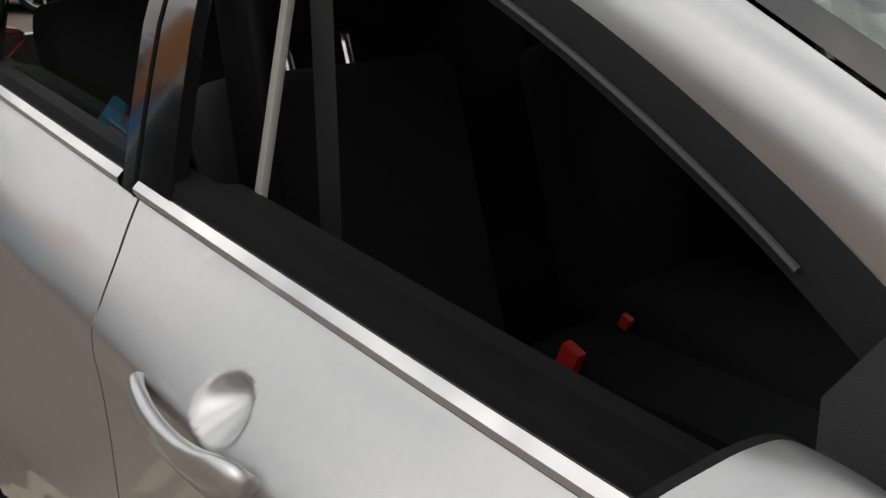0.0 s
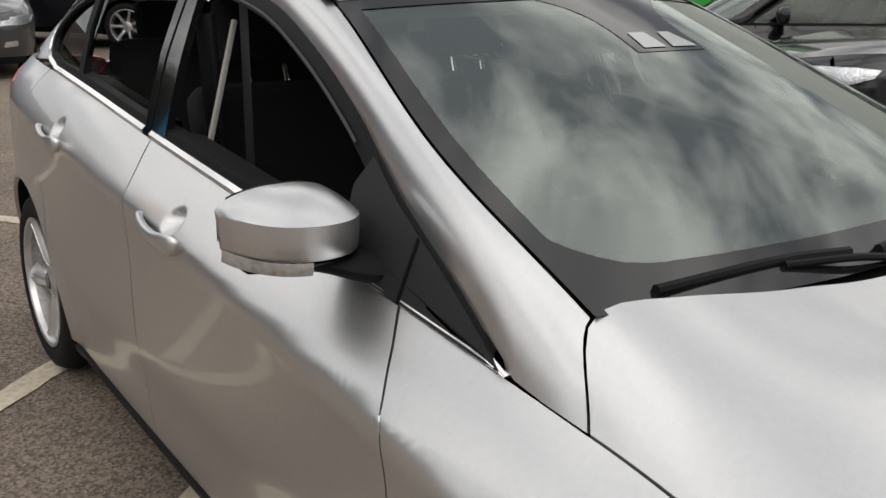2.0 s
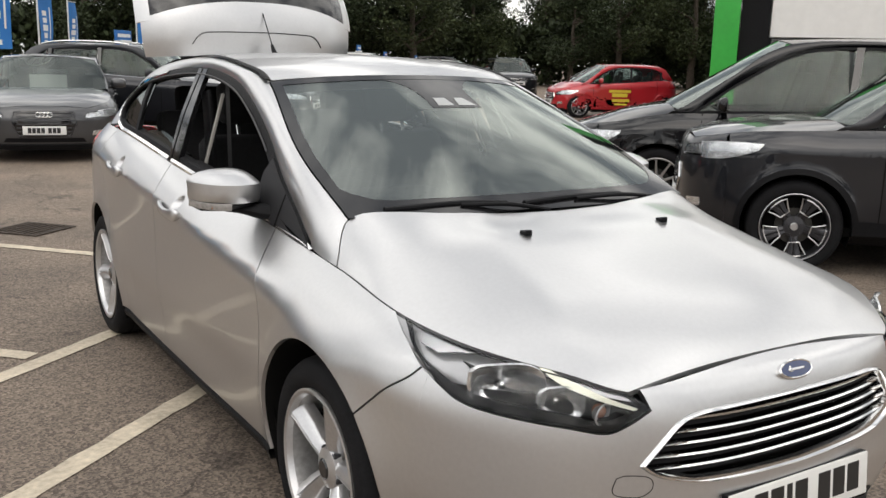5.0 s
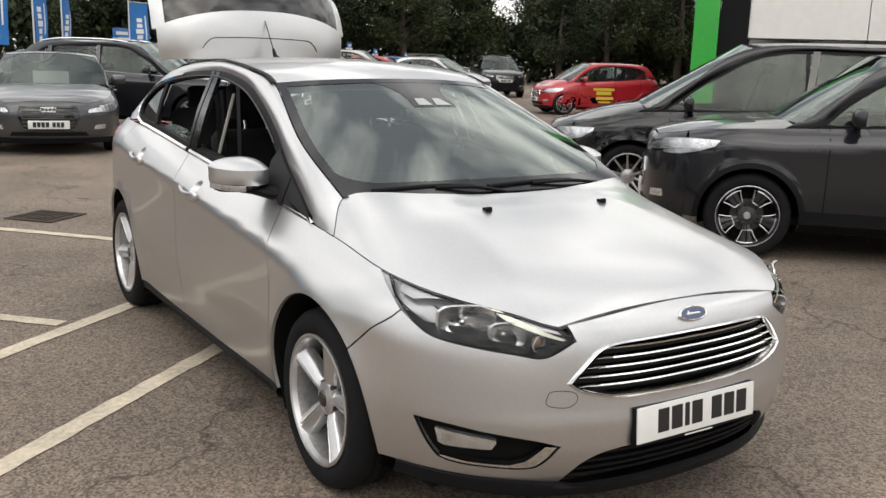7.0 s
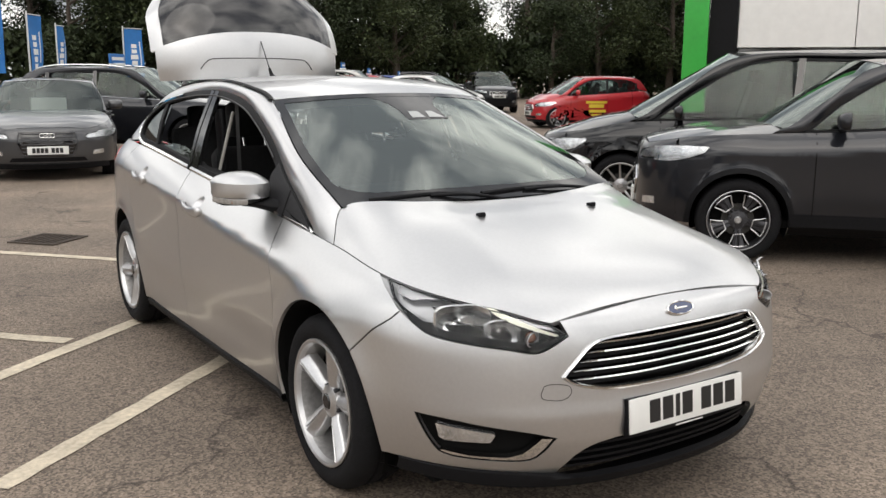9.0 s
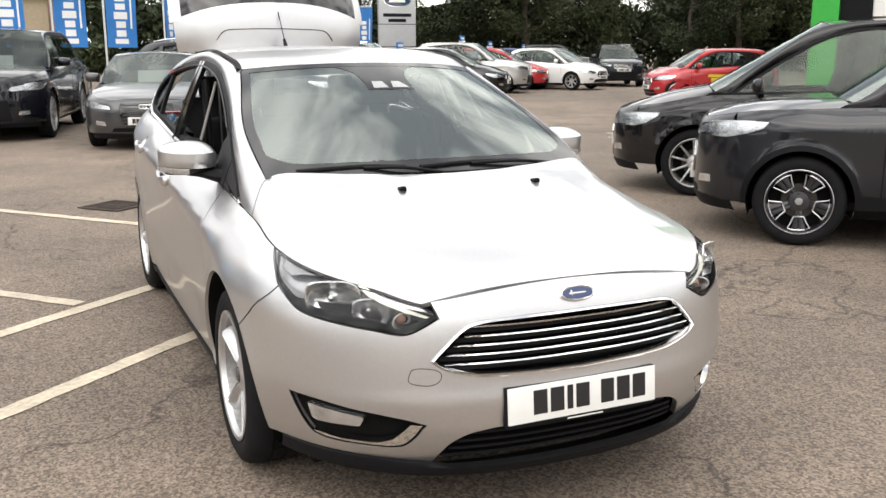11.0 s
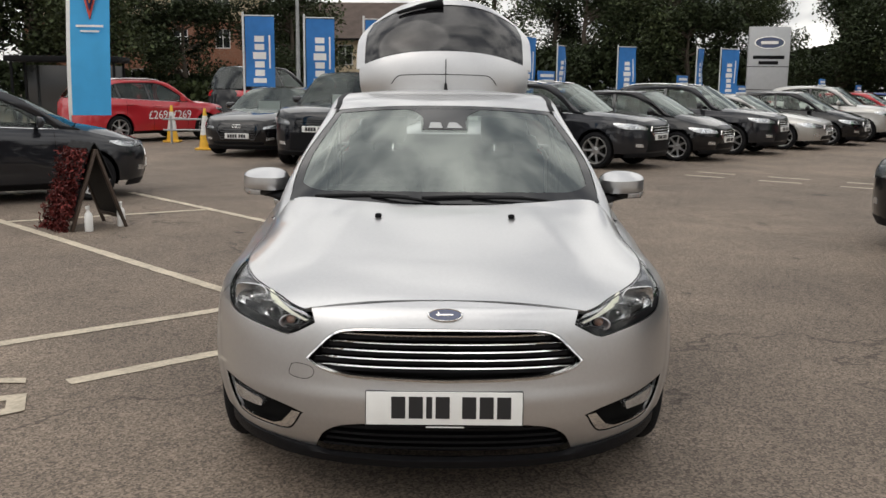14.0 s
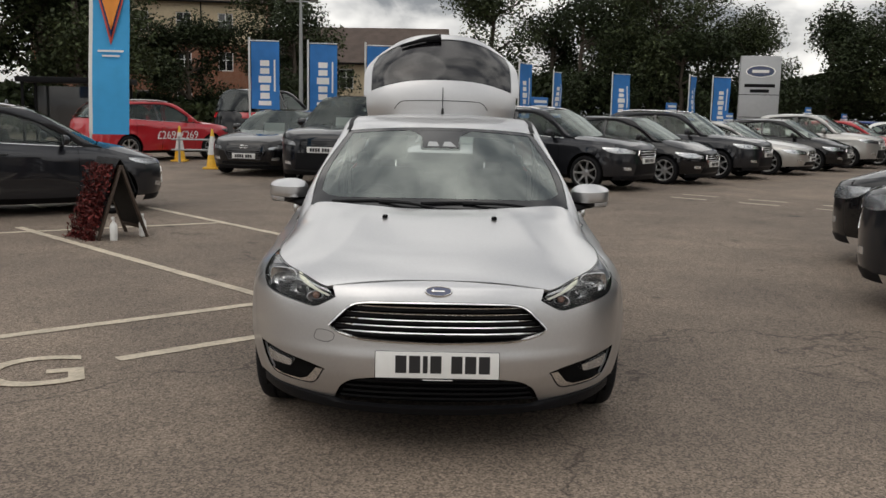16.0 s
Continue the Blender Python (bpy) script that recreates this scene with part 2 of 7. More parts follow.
def panel(outline, place, step=0.05, gap=0.002, thick=0.012, out=None, extra=((), ())):
    """A sheet cut to one or several closed 2D outlines that share edges, laid on a surface by place(points) and given an edge of its own thickness. out: rough outward direction."""
    pieces = outline if isinstance(outline, list) and np.ndim(outline[0]) == 2 else [outline]
    places = place if isinstance(place, list) else [place] * len(pieces)
    outs = out if isinstance(out, list) else [out] * len(pieces)
    all_bm = bmesh.new()
    for piece, put, o in zip(pieces, places, outs):
        p = np.array(piece, float)
        p = p[np.linalg.norm(p - np.roll(p, 1, 0), axis=1) > 1e-4]
        if gap:
            p = inset_outline(p, gap)
        dense = []
        for a, b in zip(p, np.roll(p, -1, 0)):
            k = max(1, int(np.ceil(np.linalg.norm(b - a) / step - 1e-6)))
            dense += [a + (b - a) * i / k for i in range(k)]
        bm = bmesh.new()
        f = bm.faces.new([bm.verts.new((q[0], q[1], 0)) for q in dense])
        f.normal_update()
        bmesh.ops.triangulate(bm, faces=[f])
        lo, hi = p.min(0), p.max(0)
        for ax in (0, 1):
            cuts = sorted([i * step for i in range(math.ceil(lo[ax] / step), math.floor(hi[ax] / step) + 1)] + [c for c in extra[ax] if lo[ax] < c < hi[ax]])
            geom = bm.verts[:] + bm.edges[:] + bm.faces[:]
            for c in cuts:
                done = bmesh.ops.bisect_plane(bm, geom=geom, dist=1e-5, plane_co=(c, 0, 0) if ax == 0 else (0, c, 0), plane_no=(1, 0, 0) if ax == 0 else (0, 1, 0))
                ahead = {f for f in done["geom"] if isinstance(f, bmesh.types.BMFace) and max(v.co[ax] for v in f.verts) > c + 1e-5}
                geom = list({v for f in ahead for v in f.verts}) + list({e for f in ahead for e in f.edges}) + list(ahead)
        flat = np.array([v.co[:2] for v in bm.verts])
        for v, q in zip(bm.verts, put(flat)):
            v.co = q
        if o is not None:
            facing(bm, o)
        bm.normal_update()
        du, dv = put(flat + [0.004, 0]) - put(flat - [0.004, 0]), put(flat + [0, 0.004]) - put(flat - [0, 0.004])
        nr = np.cross(du, dv)
        nr /= np.maximum(np.linalg.norm(nr, axis=1), 1e-12)[:, None]
        lay, tag = bm.verts.layers.float_vector.new("skin_normal"), bm.faces.layers.int.new("skin")
        for v, q in zip(bm.verts, nr):
            v[lay] = Vector(q) * (1 if v.normal.dot(Vector(q)) >= 0 else -1)
        for f in bm.faces:
            f[tag] = 1
        me = bpy.data.meshes.new("t")
        bm.to_mesh(me)
        bm.free()
        all_bm.from_mesh(me)
        bpy.data.meshes.remove(me)
    bm = all_bm
    bmesh.ops.remove_doubles(bm, verts=bm.verts[:], dist=1e-4)
    bm.normal_update()
    if thick:
        edges = [e for e in bm.edges if e.is_boundary]
        nrm = {v: v.normal.copy() for e in edges for v in e.verts}
        made = bmesh.ops.extrude_edge_only(bm, edges=edges)["geom"]
        old = {}
        for v in nrm:
            for e in v.link_edges:
                w = e.other_vert(v)
                if w not in nrm:
                    old[w] = nrm[v]
        for w in [g for g in made if isinstance(g, bmesh.types.BMVert)]:
            if w in old:
                w.co -= old[w] * thick
        tag, fresh = bm.faces.layers.int["skin"], {g for g in made if isinstance(g, bmesh.types.BMVert)}
        for f in bm.faces:
            if any(v in fresh for v in f.verts):
                f[tag] = 0
    return bm


def loft(rows, closed=False, cap=False):
    """A sheet through rows of points of equal number."""
    bm = bmesh.new()
    vs = [[bm.verts.new(p) for p in r] for r in rows]
    for a, b in zip(vs, vs[1:]):
        n = len(a)
        for i in range(n if closed else n - 1):
            j = (i + 1) % n
            try:
                bm.faces.new((a[i], a[j], b[j], b[i]))
            except ValueError:
                pass
    if cap:
        bm.faces.new(vs[0][::-1])
        bm.faces.new(vs[-1])
    bmesh.ops.remove_doubles(bm, verts=bm.verts[:], dist=1e-5)
    bmesh.ops.recalc_face_normals(bm, faces=bm.faces[:])
    return bm


def facing(bm, o):
    bm.normal_update()
    if sum((f.normal * f.calc_area()).dot(Vector(o)) for f in bm.faces) < 0:
        bmesh.ops.reverse_faces(bm, faces=bm.faces[:])
    return bm


def thicken(bm, d):
    """Gives an open sheet the thickness d, inwards."""
    bmesh.ops.solidify(bm, geom=bm.faces[:], thickness=d)
    return bm


def box(x0, x1, y0, y1, z0, z1, bevel=0.0, seg=2):
    bm = bmesh.new()
    bmesh.ops.create_cube(bm, size=1.0)
    for v in bm.verts:
        v.co = Vector(((x0 + x1) / 2 + v.co.x * (x1 - x0), (y0 + y1) / 2 + v.co.y * (y1 - y0), (z0 + z1) / 2 + v.co.z * (z1 - z0)))
    if bevel:
        bmesh.ops.bevel(bm, geom=bm.edges[:], offset=bevel, segments=seg, affect="EDGES", profile=0.6)
    return bm


def tube(points, r, sides=10, flat=1.0, cap=True):
    """A round bar along a line of points; r may be a list; flat squashes it upwards."""
    p = np.array(points, float)
    rr = np.broadcast_to(np.array(r, float), (len(p),))
    rows = []
    for i in range(len(p)):
        d = Vector(p[min(i + 1, len(p) - 1)] - p[max(i - 1, 0)]).normalized()
        a = d.cross(Vector((0, 0, 1)) if abs(d.z) < 0.95 else Vector((0, 1, 0))).normalized()
        b = a.cross(d)
        rows.append([Vector(p[i]) + (a * math.cos(t) + b * math.sin(t) * flat) * rr[i] for t in np.linspace(0, 2 * math.pi, sides, endpoint=False)])
    return loft(rows, closed=True, cap=cap)


def ring(profile, n=40):
    """Turns a profile of (radius, along x) round the x axis."""
    rows = [[(x, r * math.cos(a), r * math.sin(a)) for r, x in profile] for a in np.linspace(0, 2 * math.pi, n + 1)]
    return loft(rows)


def joined(*bms):
    out = bmesh.new()
    for b in bms:
        me = bpy.data.meshes.new("t")
        b.to_mesh(me)
        b.free()
        out.from_mesh(me)
        bpy.data.meshes.remove(me)
    return out


def moved(bm, m):
    bmesh.ops.transform(bm, matrix=m, verts=bm.verts[:])
    return bm


def flipped(bm):
    """The mirror image across x = 0."""
    b = bm.copy()
    for v in b.verts:
        v.co.x = -v.co.x
    bmesh.ops.reverse_faces(b, faces=b.faces[:])
    return b


def mesh_of(name, bm, mat, sharp=38, smooth=True):
    me = bpy.data.meshes.new(name)
    bm.to_mesh(me)
    bm.free()
    for m in (mat if isinstance(mat, (list, tuple)) else [mat]):
        me.materials.append(m)
    if smooth:
        me.shade_smooth()
        if "skin_normal" in me.attributes and "skin" in me.attributes:
            nv, nf, nl = len(me.vertices), len(me.polygons), len(me.loops)
            an, tag, li, ls, lt, pn = np.empty(nv * 3), np.empty(nf, int), np.empty(nl, int), np.empty(nf, int), np.empty(nf, int), np.empty(nf * 3)
            me.attributes["skin_normal"].data.foreach_get("vector", an)
            me.attributes["skin"].data.foreach_get("value", tag)
            me.loops.foreach_get("vertex_index", li)
            me.polygons.foreach_get("loop_total", lt)
            me.polygons.foreach_get("normal", pn)
            own = np.repeat(np.arange(nf), lt)
            normals = np.where(tag[own][:, None] == 1, an.reshape(-1, 3)[li], pn.reshape(-1, 3)[own])
            me.normals_split_custom_set([tuple(v) for v in normals])
            for key in ("skin_normal", "skin"):
                me.attributes.remove(me.attributes[key])
        else:
            me.set_sharp_from_angle(angle=radians(sharp))
    return me


def part(name, bm, mat, parent, label="", sharp=38, smooth=True):
    ob = new(name, mesh_of(name, bm, mat, sharp, smooth))
    ob.parent = parent
    if label:
        tagged(ob, label)
    return ob


def thing(name, label, category, group="", kind="", m=None):
    ob = new(name)
    ob.empty_display_size = 0.1
    if m is not None:
        ob.matrix_basis = m
    return tagged(ob, label, category, group, kind)


def solid(name, bm, mat, label, category="", group="", kind="", sharp=38, smooth=True):
    return tagged(new(name, mesh_of(name, bm, mat, sharp, smooth)), label, category, group, kind)


def writing(text, size, depth=0.0008, align="CENTER", spread=1.0):
    """A bmesh of text in the built-in font, in the xz plane, facing -y."""
    cu = bpy.data.curves.new("t", "FONT")
    cu.body, cu.size, cu.align_x, cu.extrude, cu.space_character = text, size, align, depth, spread
    ob = bpy.data.objects.new("t", cu)
    scene.collection.objects.link(ob)
    me = bpy.data.meshes.new_from_object(ob.evaluated_get(bpy.context.evaluated_depsgraph_get()))
    bm = bmesh.new()
    bm.from_mesh(me)
    bpy.data.objects.remove(ob)
    bpy.data.curves.remove(cu)
    bpy.data.meshes.remove(me)
    return moved(bm, Matrix.Rotation(radians(90), 4, "X"))


# ---- car bodies ----
class CarForm:
    """The outer skin of a car that faces -y, centred on x = 0: half width X(y, z), front F(x, z), rear R(x, z) and greenhouse."""

    def __init__(self, front, rear, width, top, roll, corner=0.95, power=2.75, rear_corner=0.8, rear_power=3.0, lean=0.48, arches=(), arch_r=0.36, flare=0.012, sill=0.05, dents=(), crease=None):
        self.yF, self.yR, self.W, self.zb, self.roll = spl(*front), spl(*rear), spl(*width), spl(*top), spl(*roll)
        self.c, self.n, self.rc, self.rn, self.k = corner, power, rear_corner, rear_power, lean
        self.arches, self.ar, self.flare, self.sill, self.dents = arches, arch_r, flare, sill, dents
        self.crease = spl(*crease) if crease else None

    def X(self, y, z):
        y, z = np.asarray(y, float), np.asarray(z, float)
        unit = lambda q: np.minimum(np.maximum(q, 0.0), 1.0)
        u = unit(1 - (y - self.yF(z)) / self.c)
        v = unit(1 - (self.yR(z) - y) / self.rc)
        x = self.W(y) * (1 - u ** self.n) ** (1 / self.n) * (1 - v ** self.rn) ** (1 / self.rn)
        d = unit((self.zb(y) - z) / 0.155)
        x = x - self.roll(y) * (1 - d) ** 1.7 * unit(x / 0.5)
        low = unit((0.52 - z) / 0.35)
        mid = np.exp(-((z - 0.40) / 0.09) ** 2) * unit((y - 1.3) / 0.3) * unit((3.2 - y) / 0.3)
        x = x - self.sill * low ** 1.6 - 0.010 * mid
        if self.crease:
            q = z - self.crease(y)
            x = x + 0.0125 * np.exp(-(np.sqrt(q * q + 1.2e-5) - 0.0035) / np.where(q > 0, 0.075, 0.042)) * unit((y - 1.08) / 0.20) * unit((3.75 - y) / 0.3)
        for a, h in self.arches:
            r = np.sqrt((y - a) ** 2 + (z - h) ** 2)
            x = x + self.flare * unit(1 - np.abs(r - self.ar) / 0.10) ** 2 * (z > 0.12)
        for a, h, ry, rz, deep in self.dents:
            x = x - deep * unit(1 - ((y - a) / ry) ** 2 - ((z - h) / rz) ** 2) ** 1.5
        return x

    def F(self, x, z, back=False):
        """The front (or rear) at x, z."""
        x, z = np.abs(np.asarray(x, float)), np.asarray(z, float)
        y0 = self.yR(z) if back else self.yF(z)
        lo, hi = y0.copy() * 1.0, (y0 - self.rc if back else y0 + self.c)
        for _ in range(19):
            m = (lo + hi) / 2
            small = self.X(m, z) < x
            lo, hi = np.where(small, m, lo), np.where(small, hi, m)
        return (lo + hi) / 2

    def Fs(self, xs, z, back=False):
        """The front at many x and one z."""
        xs = np.asarray(xs, float)
        return [float(v) for v in self.F(xs, np.full(len(xs), z), back)]

    def G(self, y, z, depth=0.0):
        """Half width of the side glass."""
        return self.X(y, self.zb(y)) - 0.004 - self.k * (z - self.zb(y)) - 0.03 * np.clip((z - self.zb(y)) / 0.4, 0, 1) ** 2 + 0.03 * np.clip((z - self.zb(y)) / 0.4, 0, 1) - depth

    def side(self, sgn, depth=0.0):
        return lambda p: np.stack([sgn * (self.X(p[:, 0], p[:, 1]) - depth), p[:, 0], p[:, 1]], 1)

    def nose(self, depth=0.0, back=False):
        return lambda p: np.stack([p[:, 0], self.F(p[:, 0], p[:, 1], back) + (-depth if back else depth), p[:, 1]], 1)

    def glazing(self, sgn, depth=0.0):
        return lambda p: np.stack([sgn * self.G(p[:, 0], p[:, 1], depth), p[:, 0], p[:, 1]], 1)


def wheel(kind="twin", radius=0.318, width=0.215, rim=0.225):
    """A wheel turning about x, its outer face towards -x: tyre, rim barrel, spokes, hub, brake disc."""
    t = thing("wheel", "", "")
    h, r = width / 2, radius
    tyre = ring([(rim + 0.004, -h + 0.012), (rim + 0.02, -h + 0.002), (r - 0.045, -h - 0.004), (r - 0.018, -h + 0.008), (r - 0.004, -h + 0.03), (r, -h + 0.05), (r, -h + 0.075), (r - 0.008, -h + 0.078), (r - 0.008, -h + 0.086), (r, -h + 0.089), (r, h - 0.089), (r - 0.008, h - 0.086), (r - 0.008, h - 0.078), (r, h - 0.075), (r, h - 0.05), (r - 0.015, h - 0.01), (r - 0.05, h), (rim, h)], 56)
    part("tyre", tyre, RUBBER, t, "black rubber tyre")
    face = ALLOY if kind != "dark" else ALLOY_DARK
    barrel = ring([(rim + 0.006, -h + 0.010), (rim + 0.007, -h + 0.002), (rim, -h), (rim - 0.008, -h + 0.004), (rim - 0.012, -h + 0.02), (rim - 0.016, -h + 0.06), (rim - 0.02, h - 0.03)], 56)
    part("rim", barrel, ALLOY_DUSTY if kind != "dark" else ALLOY_DARK, t)
    if kind == "twin":
        part("rim_lip", ring([(rim + 0.007, -h + 0.0015), (rim, -h - 0.001), (rim - 0.008, -h + 0.003), (rim - 0.013, -h + 0.022)], 56), ALLOY, t)
    disc = ring([(0.0, -0.034), (0.13, -0.034), (0.13, -0.018), (0.0, -0.018)], 32)
    part("brake_disc", disc, material("brake_steel", (0.05, 0.048, 0.045), 0.5, 0.6, grain=(60, 0.7, 1.2)) if "brake_steel" not in bpy.data.materials else bpy.data.materials["brake_steel"], t)
    back = ring([(0.0, -0.010), (rim - 0.026, -0.010)], 24)
    part("wheel_shadow_plate", back, VOID, t)
    n = 5 if kind in ("twin", "dark") else 10 if kind == "multi" else 7
    for i in range(n):
        a = 2 * math.pi * i / n
        rows = []
        if kind in ("twin", "dark"):
            w0, w1, w2 = (0.030, 0.034, 0.050) if kind == "twin" else (0.030, 0.030, 0.058)
        elif kind == "multi":
            w0, w1, w2 = 0.014, 0.010, 0.012
        else:
            w0, w1, w2 = 0.024, 0.018, 0.026
        for q, hw, xo in ((0.035, w0, -h + 0.045), (0.08, w0 * 0.95, -h + 0.030), (0.14, w1 * 1.15, -h + 0.022), (0.19, w2 * 0.8, -h + 0.016), (rim - 0.006, w2, -h + 0.010)):
            skew = 0.03 * (q / rim) if kind == "twin" else 0.0
            g = 0.004 + 0.018 * min(1, q / 0.19)
            sect = [(-1.0, 0.040), (-0.97, 0.006), (-0.80, 0.0), (-0.16, 0.002), (-0.05, g), (0.08, g), (0.20, 0.004), (0.80, 0.008), (0.97, 0.014), (1.0, 0.045)]
            if kind == "twin":
                e = 0.010 * min(1, q / 0.14)
                sect = [(-1.0, 0.055), (-0.97, 0.010 + e), (-0.86, 0.003 + e), (-0.13, -0.002), (-0.06, 0.005), (0.06, 0.005), (0.13, -0.002), (0.86, 0.008 + e), (0.97, 0.015 + e), (1.0, 0.055)]
            if kind in ("multi", "seven"):
                sect = [(-1.0, 0.02), (-0.8, 0.002), (0, 0.0), (0.8, 0.002), (1.0, 0.02)]
            rows.append([(xo + s[1], q, s[0] * hw + skew) for s in sect])
        bm = loft(rows)
        facing(bm, (-1, 0, 0))
        moved(bm, Matrix.Rotation(a, 4, "X"))
        part("spoke", bm, face, t)
        if kind == "dark":
            loop = [(-h + 0.012, 0.112, -0.036), (-h + 0.006, 0.160, -0.056), (-h + 0.002, 0.198, -0.078), (-h + 0.002, 0.210, -0.04), (-h + 0.002, 0.213, 0.0), (-h + 0.002, 0.210, 0.04), (-h + 0.002, 0.198, 0.078), (-h + 0.006, 0.160, 0.056), (-h + 0.012, 0.112, 0.036), (-h + 0.013, 0.112, 0.0), (-h + 0.012, 0.112, -0.036)]
            part("polished_edge", moved(tube(loop, 0.0055, 6), Matrix.Rotation(a, 4, "X")), ALLOY, t)
            if i == 0:
                part("polished_lip", ring([(rim - 0.004, -h + 0.004), (rim + 0.001, -h - 0.002), (rim + 0.006, -h + 0.002)], 48), ALLOY, t)
        dn = 0.010 if kind == "twin" else 0.0
        nut = ring([(0.0, -h + 0.028 + dn), (0.008, -h + 0.028 + dn), (0.010, -h + 0.032 + dn), (0.010, -h + 0.05 + dn)], 8)
        part("wheel_nut", moved(nut, Matrix.Rotation(a + 0.6, 4, "X") @ Matrix.Translation((0, 0.057, 0))), ALLOY_DARK, t) if n == 5 else nut.free()
    hub = ring([(0.0, -h + 0.022), (0.024, -h + 0.022), (0.029, -h + 0.027), (0.030, -h + 0.05)], 24)
    part("centre_cap", hub, GLOSSBLACK if kind == "twin" else ALLOY, t)
    hubring = ring([(0.031, -h + 0.026), (0.058, -h + 0.036), (0.064, -h + 0.06)] if kind == "twin" else [(0.031, -h + 0.026), (0.075, -h + 0.034), (0.08, -h + 0.06)], 32)
    part("hub_face", hubring, face, t)
    return t


def fit_wheels(car, protos, places):
    """Wheel copies under a car: places of (x, y, z)."""
    for x, y, z in places:
        m = pose(x, y, z) if x < 0 else pose(x, y, z, 0, 0, 180)
        w = copy_thing(protos, m)
        w.parent = car
        for key in ("label", "category"):
            if key in w:
                del w[key]


# ---- the silver hatchback ----
HUB_F, HUB_R, HUB_Z = 0.884, 3.532, 0.318
form = CarForm(
    front=([0.14, 0.20, 0.26, 0.32, 0.38, 0.44, 0.50, 0.58, 0.65, 0.70, 0.742, 0.773, 0.80, 0.83, 0.90], [0.13, 0.07, 0.03, 0.0, -0.015, -0.018, -0.010, -0.002, 0.008, 0.020, 0.040, 0.085, 0.13, 0.21, 0.42]),
    rear=([0.2, 0.4, 0.6, 0.8, 1.0, 1.2], [4.25, 4.34, 4.35, 4.33, 4.28, 4.15]),
    width=([0.0, 0.5, 0.9, 1.4, 2.0, 2.8, 3.4, 3.9, 4.3], [0.90, 0.905, 0.900, 0.895, 0.905, 0.91, 0.90, 0.875, 0.84]),
    top=([0.08, 0.20, 0.35, 0.63, 1.01, 1.16, 1.435, 2.48, 3.04, 3.4, 3.7, 4.2], [0.732, 0.768, 0.793, 0.824, 0.865, 0.882, 0.907, 1.003, 1.052, 1.075, 1.085, 1.05]),
    roll=([0.1, 0.35, 0.63, 1.0, 1.435, 2.48, 3.0, 4.0], [0.0, 0.03, 0.075, 0.130, 0.126, 0.105, 0.10, 0.08]),
    arches=((HUB_F, HUB_Z), (HUB_R, HUB_Z)), arch_r=0.375, flare=0.014,
    dents=((2.150, 0.884, 0.041, 0.033, 0.034), (3.017, 0.948, 0.041, 0.033, 0.034)),
    crease=([1.0, 1.155, 1.36, 1.6, 1.895, 2.167, 2.6, 3.1, 3.6], [0.750, 0.770, 0.795, 0.816, 0.843, 0.865, 0.896, 0.926, 0.955]))
hero = thing("hatchback_car", "silver five-door hatchback car with raised tailgate and open side windows", "car")


def zb_line(a, b, n=24):
    y = np.linspace(a, b, n)
    return np.stack([y, form.zb(y)], 1)


BONNET_Z = spl([0.085, 0.12, 0.18, 0.30, 0.55, 0.768, 0.95, 1.10], [0.772, 0.796, 0.823, 0.862, 0.919, 0.960, 0.985, 1.028])
BONNET_POWER = spl([0.08, 0.35, 0.63, 0.85, 1.0, 1.1], [2.3, 2.6, 3.4, 5.5, 9.0, 11.0])
BONNET_REAR = spl([0.0, 0.25, 0.5, 0.75, 0.895, 1.0], [0.952, 0.962, 0.992, 1.048, 1.092, 1.008])


def bonnet_point(u, v):
    """The bonnet's skin: u across from -1 to 1, v from the nose to the windscreen."""
    w = abs(u)
    y = (0.089 + 0.014 * w * w) * (1 - v) + float(BONNET_REAR(w)) * v
    ze, xe = float(form.zb(y)) - 0.001, float(form.X(y, form.zb(y))) - 0.002
    z = ze + (float(BONNET_Z(y)) - ze) * (1 - w ** float(BONNET_POWER(y)))
    x = u * xe
    ridge = np.interp(y, [0.1, 0.3, 0.95], [0.52, 0.50, 0.33])
    z += 0.009 * math.exp(-(math.sqrt((abs(x) - ridge) ** 2 + 1.5e-4) - 0.012) / 0.065) * np.interp(y, [0.1, 0.35, 0.8, 1.0], [0, 1, 0.8, 0.3])
    return (x, y, z)


# edges that the bumper shares with the lamps, in front view (x, z)
LENS_LOW = [(0.437, 0.698), (0.466, 0.681), (0.501, 0.662), (0.525, 0.652), (0.551, 0.650), (0.607, 0.660), (0.673, 0.669), (0.743, 0.680), (0.778, 0.693), (0.796, 0.716)]
FOG_TOP = [(0.810, 0.442), (0.741, 0.437), (0.682, 0.427), (0.615, 0.417), (0.541, 0.403), (0.480, 0.385)]
FOG_LOW = [(0.480, 0.385), (0.491, 0.373), (0.508, 0.341), (0.532, 0.311), (0.567, 0.301), (0.651, 0.301), (0.712, 0.303), (0.742, 0.310), (0.758, 0.323), (0.780, 0.360), (0.798, 0.404), (0.810, 0.442)]


